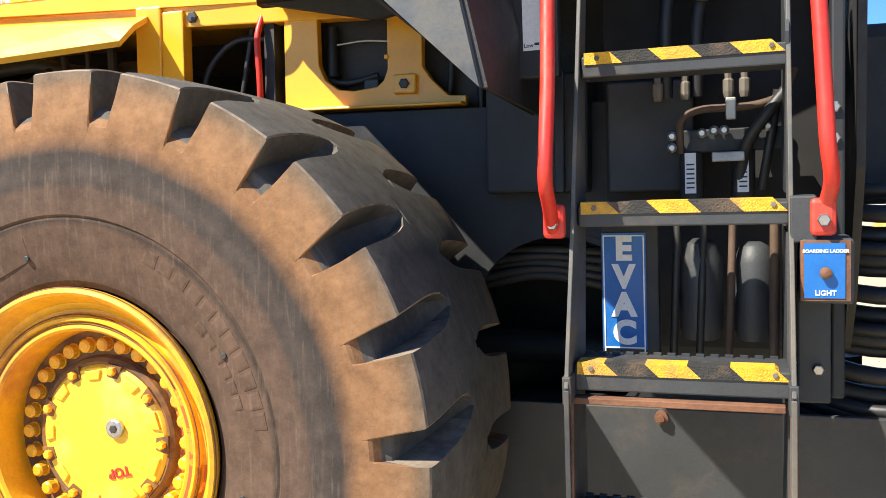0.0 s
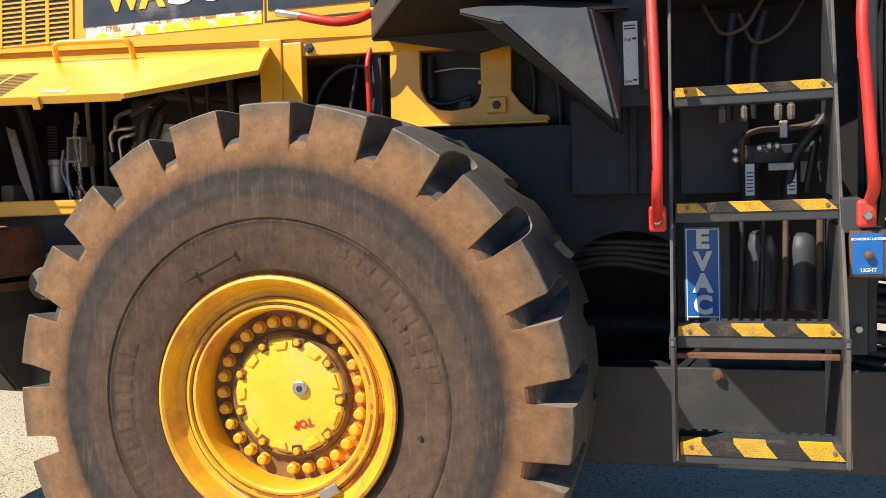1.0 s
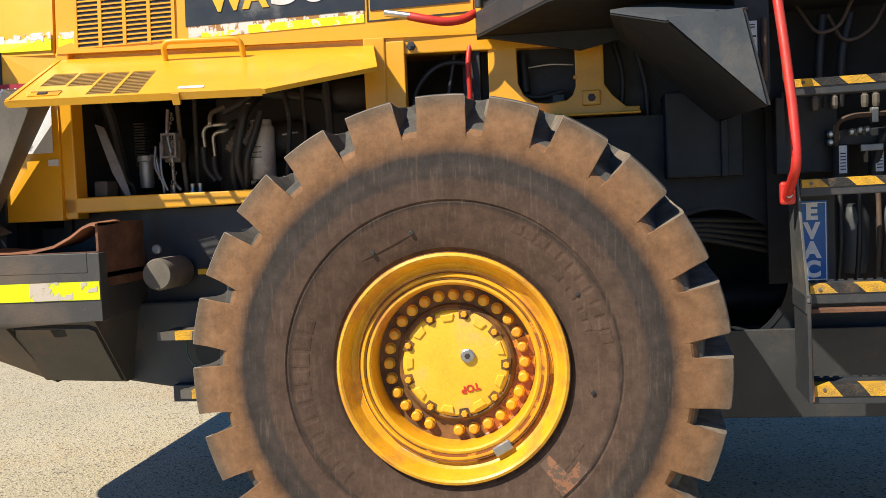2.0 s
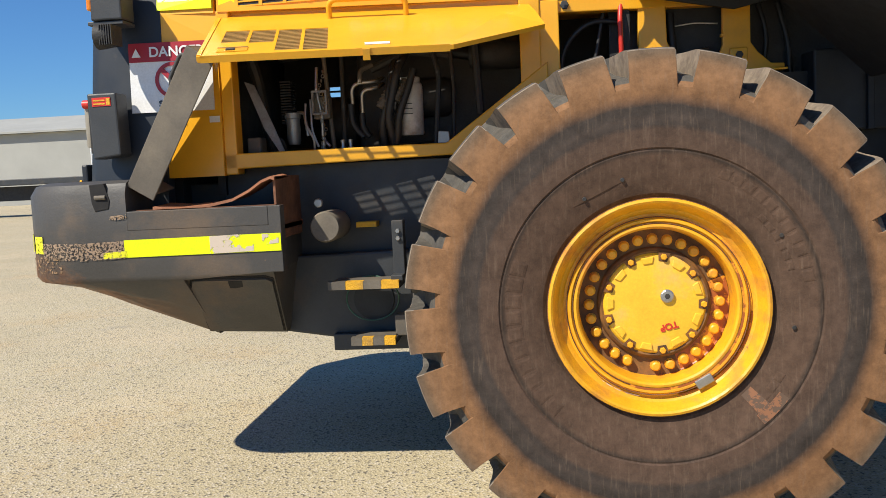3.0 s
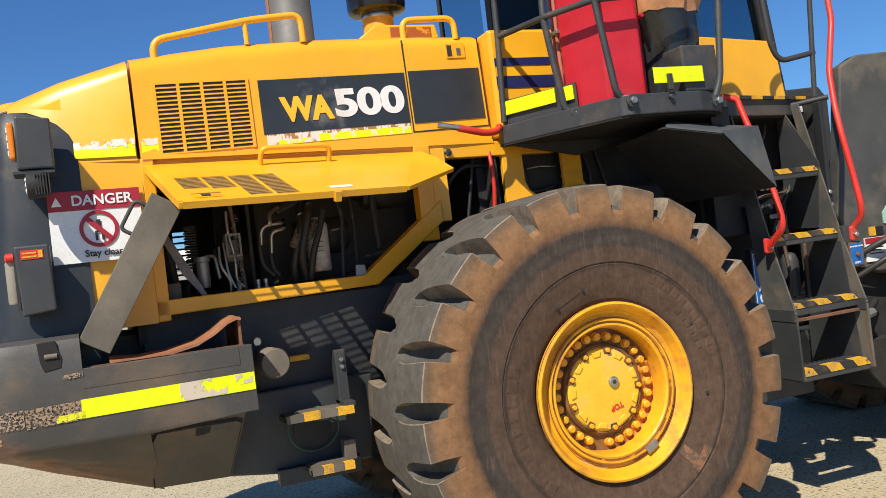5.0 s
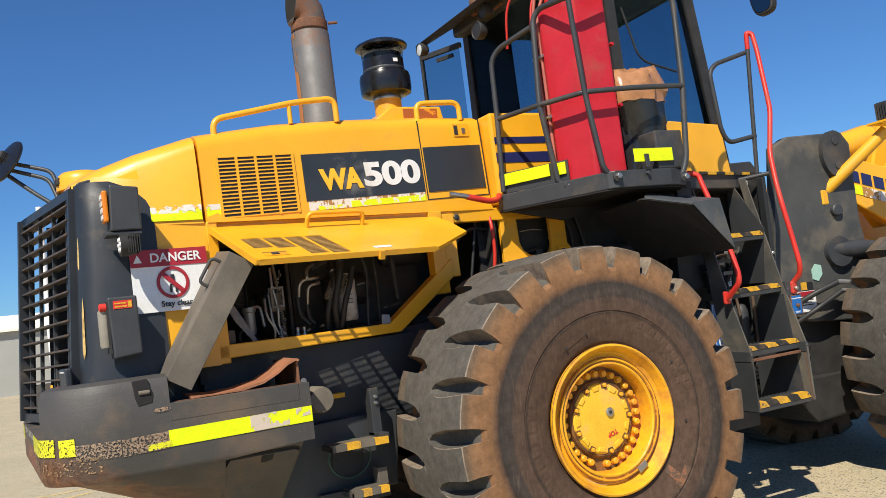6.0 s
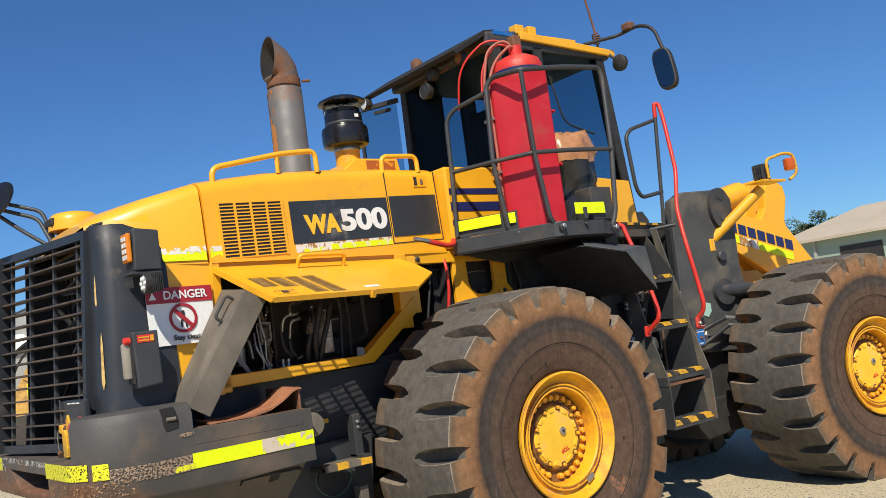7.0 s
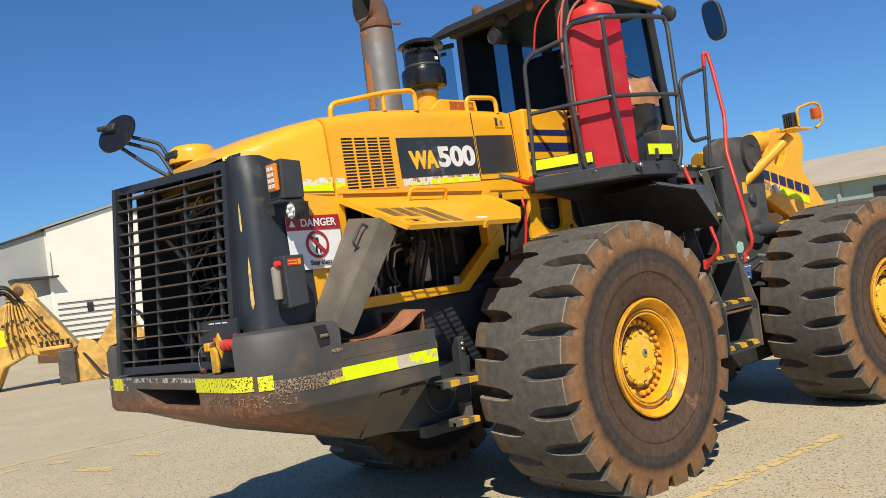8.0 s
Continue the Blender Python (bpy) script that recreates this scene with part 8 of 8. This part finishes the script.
# ---- ground markings ----
def paint_line(label, x0, x1, y0, y1, ang=0.0):
    m_ = worn("faded_line_paint", (0.64, 0.48, 0.20), (0, 0, 0), 0.54, 12, rough=0.85, bare=True)
    b = bmesh.new()
    vs = [b.verts.new((x, y, 0.004)) for x, y in ((x0, y0), (x1, y0), (x1, y1), (x0, y1))]
    b.faces.new(vs)
    bmesh.ops.transform(b, matrix=Matrix.Translation(((x0 + x1) / 2, (y0 + y1) / 2, 0)) @ Matrix.Rotation(radians(ang), 4, "Z") @ Matrix.Translation((-(x0 + x1) / 2, -(y0 + y1) / 2, 0)), verts=b.verts[:])
    ob = part("painted_line", b, m_)
    tagged(ob, label, "road marking", kind="structure")


paint_line("faded yellow line painted on the asphalt", -0.4, 1.85, -1.935, -1.82, -1.5)
paint_line("faded yellow line painted on the asphalt", -3.0, 0.6, 7.05, 7.17, 3)
paint_line("faded yellow line painted on the asphalt", -3.2, -1.9, 6.3, 6.42, 25)
for x, y, l, a in ((-1.59, 6.4, 0.30, -55), (-0.84, 5.41, 0.55, -75), (-1.57, 5.17, 0.65, -73)):
    paint_line("smeared trace of yellow paint on the asphalt", x - l / 2, x + l / 2, y - 0.09, y + 0.09, a)

# ---- surroundings ----
ware = thing("warehouse", "large cream-white gabled metal warehouse", "building")
part("wall", prism([(15.9, 0), (25.6, 0), (25.6, 8.7), (20.7, 10.05), (15.9, 8.7)], "y", 60, 92), "wall_white", ware)
part("roof", prism([(15.6, 8.72), (20.7, 10.12), (25.9, 8.72), (25.9, 8.86), (20.7, 10.27), (15.6, 8.86)], "y", 59.8, 92.2), "wall_grey", ware, "pale metal roof")
annex = thing("warehouse_annex", "grey clad annex beside the warehouse", "building")
part("wall", prism([(12.9, 0), (15.9, 0), (15.9, 8.6), (12.9, 7.8)], "y", 60.5, 90), "wall_grey", annex)
part("roof_edge", prism([(12.8, 7.8), (15.9, 8.62), (15.9, 8.74), (12.8, 7.92)], "y", 60.3, 90), "dark", annex)
part("awning", box(13.2, 16.2, 59.2, 60.5, 5.2, 5.35), "dark", annex)
part("downpipe", box(15.75, 15.95, 59.85, 60.0, 3.5, 7.2), "wall_white", annex)
low = thing("low_store", "low pale store building at the yard's edge", "building")
part("wall", box(-6, 12.8, 66, 76, 0, 4.6), "wall_grey", low)
part("roof", prism([(65.6, 4.6), (71, 5.9), (76.4, 4.6), (76.4, 4.75), (71, 6.05), (65.6, 4.75)], "x", -6.3, 13.0), "wall_white", low)
far = thing("far_shed", "long grey shed far behind the parked truck", "building")
part("wall", box(-75, -26, 62, 78, 0, 5.6), "wall_grey", far)
part("roof", prism([(61.5, 5.6), (70, 7.2), (78.5, 5.6), (78.5, 5.75), (70, 7.4), (61.5, 5.75)], "x", -75.4, -25.6), "wall_grey", far)
shed = thing("green_shed", "long pale green shed with a tan metal roof", "building")
part("wall", box(60, 88, -30, 33, 0, 4.9), "wall_green", shed)
part("roof", prism([(59.3, 4.85), (75, 7.9), (90, 4.85), (90, 5.05), (75, 8.1), (59.3, 5.05)], "y", -31, 34), "roof_tan", shed, "tan ribbed metal roof")
for y0 in (27.0, 20.0, 12.0, 4.0):
    part("doorway", box(59.95, 60.05, y0 - 1.6, y0 + 1.6, 0.0, 4.2), "black", shed, "dark open doorway")
for y0 in (30.5, 24.0, 16.5, 9.0):
    part("post", box(59.8, 60.0, y0 - 0.12, y0 + 0.12, 0, 4.85), "wall_grey", shed)
hall = thing("tan_hall", "tall hall with a broad tan roof behind the shed", "building")
part("wall", box(96, 120, -40, 30, 0, 7.0), "wall_green", hall)
part("roof", prism([(95, 7.0), (108, 11.0), (121, 7.0), (121, 7.2), (108, 11.2), (95, 7.2)], "y", -41, 31), "roof_tan", hall)


def tree(at, h, seed, label):
    rg = random.Random(seed)
    t_ = thing("tree", label, "tree", at=at)
    bm = bmesh.new()
    tube([(0, 0, 0), (0.1, 0.05, h * 0.35), (0.25, 0.1, h * 0.6)], 0.28, 0.5, 8, bm)
    for i in range(6):
        a = i * 1.05
        tube([(0.1, 0.05, h * 0.35 + i * 0.1), (1.4 * math.cos(a), 1.4 * math.sin(a), h * 0.6), (2.4 * math.cos(a), 2.4 * math.sin(a), h * 0.75)], 0.09, 0.5, 6, bm)
    part("trunk", bm, "bark", t_, "", True)
    V, F = [], []
    clumps = [(rg.gauss(0, 1.5), rg.gauss(0, 1.8), h * 0.72 + rg.gauss(0, 0.9), rg.uniform(0.5, 1.0)) for _ in range(26)]
    for cx, cy, cz, cr in clumps:
        for _ in range(170):
            d = Vector((rg.gauss(0, 1), rg.gauss(0, 1), rg.gauss(0, 0.8))).normalized() * cr * rg.uniform(0.5, 1.0)
            p = Vector((cx, cy, cz)) + d
            u = Vector((rg.gauss(0, 1), rg.gauss(0, 1), rg.gauss(0, 1))).normalized()
            w_ = u.orthogonal().normalized()
            k = len(V)
            s_ = rg.uniform(0.10, 0.2)
            V += [p - u * s_, p + w_ * s_ * 0.45, p + u * s_, p - w_ * s_ * 0.45]
            F.append((k, k + 1, k + 2, k + 3))
    me = bpy.data.meshes.new("crown")
    me.from_pydata([tuple(v) for v in V], [], F)
    me.materials.append(M["foliage"])
    c = new("crown", me)
    c.parent = t_
    return t_


tree((92, 46.5, 0), 10.6, 3, "dark green bushy tree behind the shed")
tree((93, 50.5, 0), 9.0, 5, "dark green bushy tree behind the shed")
tree((-60, 58, 0), 4.6, 9, "low green bush in front of the far shed")

# excavator parts and a generator across the yard
def arm_set(name, at, turn, s, label):
    e = thing(name, label, "excavator part", at=at)
    e.rotation_euler = (0, 0, turn)
    e.scale = (s, s, s)
    part("boom_casting", prism([(-1.75, 0.0), (-1.6, 0.8), (-0.75, 2.35), (-0.35, 2.55), (0.2, 2.5), (0.75, 1.75), (1.35, 0.85), (1.6, 0.0), (1.0, 0.0), (0.72, 0.75), (-0.1, 0.95), (-0.75, 0.65), (-1.05, 0.0)], "y", -0.45, 0.45, 0.05), "old_yellow", e, "weathered yellow boom casting")
    for y in (-0.34, 0.20):
        part("boom_lug", prism([(-0.60, 2.3), (-0.50, 2.85), (-0.25, 3.0), (0.05, 2.95), (0.2, 2.65), (0.25, 2.2)], "y", y, y + 0.12, 0.02), "old_yellow", e)
    part("knuckle", lathe([(0.10, -0.40), (0.13, -0.38), (0.13, 0.38), (0.10, 0.40)], 14, "y", centre=(-0.2, 0, 2.78)), "rust", e, "", True)
    for i in range(9):
        f = i / 8 - 0.5
        part("pipe", tube([(-0.25 + f * 0.5, -0.52, 2.45), (-0.15 + f * 0.9, -0.62, 2.0), (0.05 + f * 1.35, -0.60, 1.45), (0.2 + f * 1.5, -0.56, 1.02)], 0.028, 0.2, 6), "old_yellow", e, "", True)
        part("pipe_clamp", box(-0.18 + f * 1.0, -0.10 + f * 1.0, -0.68, -0.58, 1.78 + 0.06 * (i % 3), 1.86 + 0.06 * (i % 3), 0.01), "black", e)
        part("pipe_clamp", box(0.05 + f * 1.3, 0.12 + f * 1.3, -0.66, -0.55, 1.38 + 0.05 * (i % 2), 1.46 + 0.05 * (i % 2), 0.01), "black", e)
    part("rib", prism([(-1.62, 0.0), (-1.45, 0.75), (-1.30, 0.75), (-1.40, 0.0)], "y", -0.62, -0.46, 0.02), "old_yellow", e)
    part("rib", prism([(-0.95, 1.9), (-0.85, 2.1), (0.75, 1.0), (0.65, 0.85)], "y", -0.50, -0.455, 0.01), "old_yellow", e)
    for y, k in ((-0.55, 0.0), (-0.62, 0.10), (-0.50, 0.2), (0.45, 0.05), (-0.68, 0.28)):
        part("hose", tube([(-0.3 + k, y, 2.4), (-0.5, y - 0.1, 2.75 + k), (-1.0, y, 2.7), (-1.35 - k, y, 2.1), (-1.5, y, 1.4 - k)], 0.035, 0.3, 6), "hose", e, "", True)
    part("manifold", box(0.2, 1.05, -0.78, -0.42, 1.0, 1.10, 0.02), "old_yellow", e)
    for i in range(6):
        part("manifold_port", lathe([(0.03, 1.10), (0.03, 1.2), (0.05, 1.2), (0.05, 1.26)], 8, "z", centre=(0.28 + i * 0.14, -0.6, 0)), "black", e)
    part("counter_block", box(0.70, 1.15, -0.95, -0.45, 0.0, 0.95, 0.03), "bumper", e, "grey steel block")
    part("block_rust", box(0.66, 1.19, -0.93, -0.47, 0.86, 0.99, 0.02), "rust", e)
    part("side_arm", prism([(1.0, 0.0), (1.0, 0.5), (1.35, 1.25), (1.7, 1.1), (2.1, 0.5), (2.2, 0.0)], "y", -0.75, -0.6, 0.03), "old_yellow", e)
    part("pin_cap", lathe([(0.14, -0.5), (0.14, 0.5)], 16, "y", centre=(1.35, 0, 0.3)), "rust", e)
    part("lime_patch", box(-0.85, -0.60, -0.465, -0.455, 1.25, 1.75), "lime", e)
    part("trailing_hose", tube([(1.2, -0.6, 1.0), (1.6, -0.9, 0.5), (1.9, -1.1, 0.05), (2.6, -1.2, 0.04), (2.9, -0.9, 0.04)], 0.04, 0.3, 6), "hose", e, "", True)
    return e


arm_set("excavator_boom", (3.3, 23.2, 0), radians(-25), 1.05, "weathered yellow excavator boom casting standing on the yard")
arm_set("excavator_boom", (7.2, 26.5, 0), radians(165), 0.72, "small yellow excavator arm lying on the yard")
gen = thing("generator_set", "cream louvred generator container", "generator")
part("casing", box(9.4, 12.9, 40, 43, 0.9, 3.35, 0.03), "wall_white", gen, "cream louvred casing")
part("skid", box(9.3, 13.0, 40.1, 43, 0.0, 0.9, 0.03), "rust", gen)
for i in range(7):
    part("louvre", box(9.6, 12.7, 39.95, 40.0, 1.15 + i * 0.28, 1.185 + i * 0.28), "dark", gen)
part("hatch", box(11.0, 11.3, 39.93, 39.96, 2.3, 2.75, 0.02), "black", gen)
pole = thing("lamp_pole", "tall white steel lamp pole", "lamp pole")
part("mast", tube([(-0.9, 28, 0), (-0.9, 28, 7.2)], 0.11), "white", pole, "", True)
part("stay", box(-0.85, -0.3, 27.95, 28.05, 4.4, 4.7, 0.02), "white", pole)

# flatbed truck with a cab on its tray
truck = thing("flatbed_truck", "white cab truck with a dark flat tray", "truck")
part("tray", box(-32, -17, 36.0, 38.4, 1.55, 1.85, 0.03), "dark", truck)
part("cab_body", box(-20.9, -18.9, 36.1, 38.3, 1.9, 3.35, 0.12), "white", truck, "white truck cab")
part("cab_window", box(-20.4, -19.4, 36.06, 36.1, 2.5, 3.05, 0.02), "black", truck)
part("headboard", box(-21.0, -18.5, 35.98, 36.08, 1.9, 2.3, 0.02), "rim_yellow", truck)
for i in range(5):
    part("rack_rail", tube([(-21.2, 36.0, 2.2 + i * 0.32), (-17.8, 36.0, 2.2 + i * 0.32)], 0.03), "white", truck)
for x in (-21.2, -19.5, -17.8):
    part("rack_post", tube([(x, 36.0, 1.85), (x, 36.0, 3.5)], 0.035), "white", truck)
for x in (-30, -28.8, -22.0, -20.8, -18.4):
    wl_ = part("wheel", lathe([(0.30, -0.15), (0.50, -0.15), (0.52, 0.0), (0.50, 0.15), (0.30, 0.15)], 24, "y", centre=(x, 36.4, 0.52)), "black", truck, "", True)
part("under_frame", box(-31, -17.6, 36.6, 37.8, 0.8, 1.5), "black", truck)
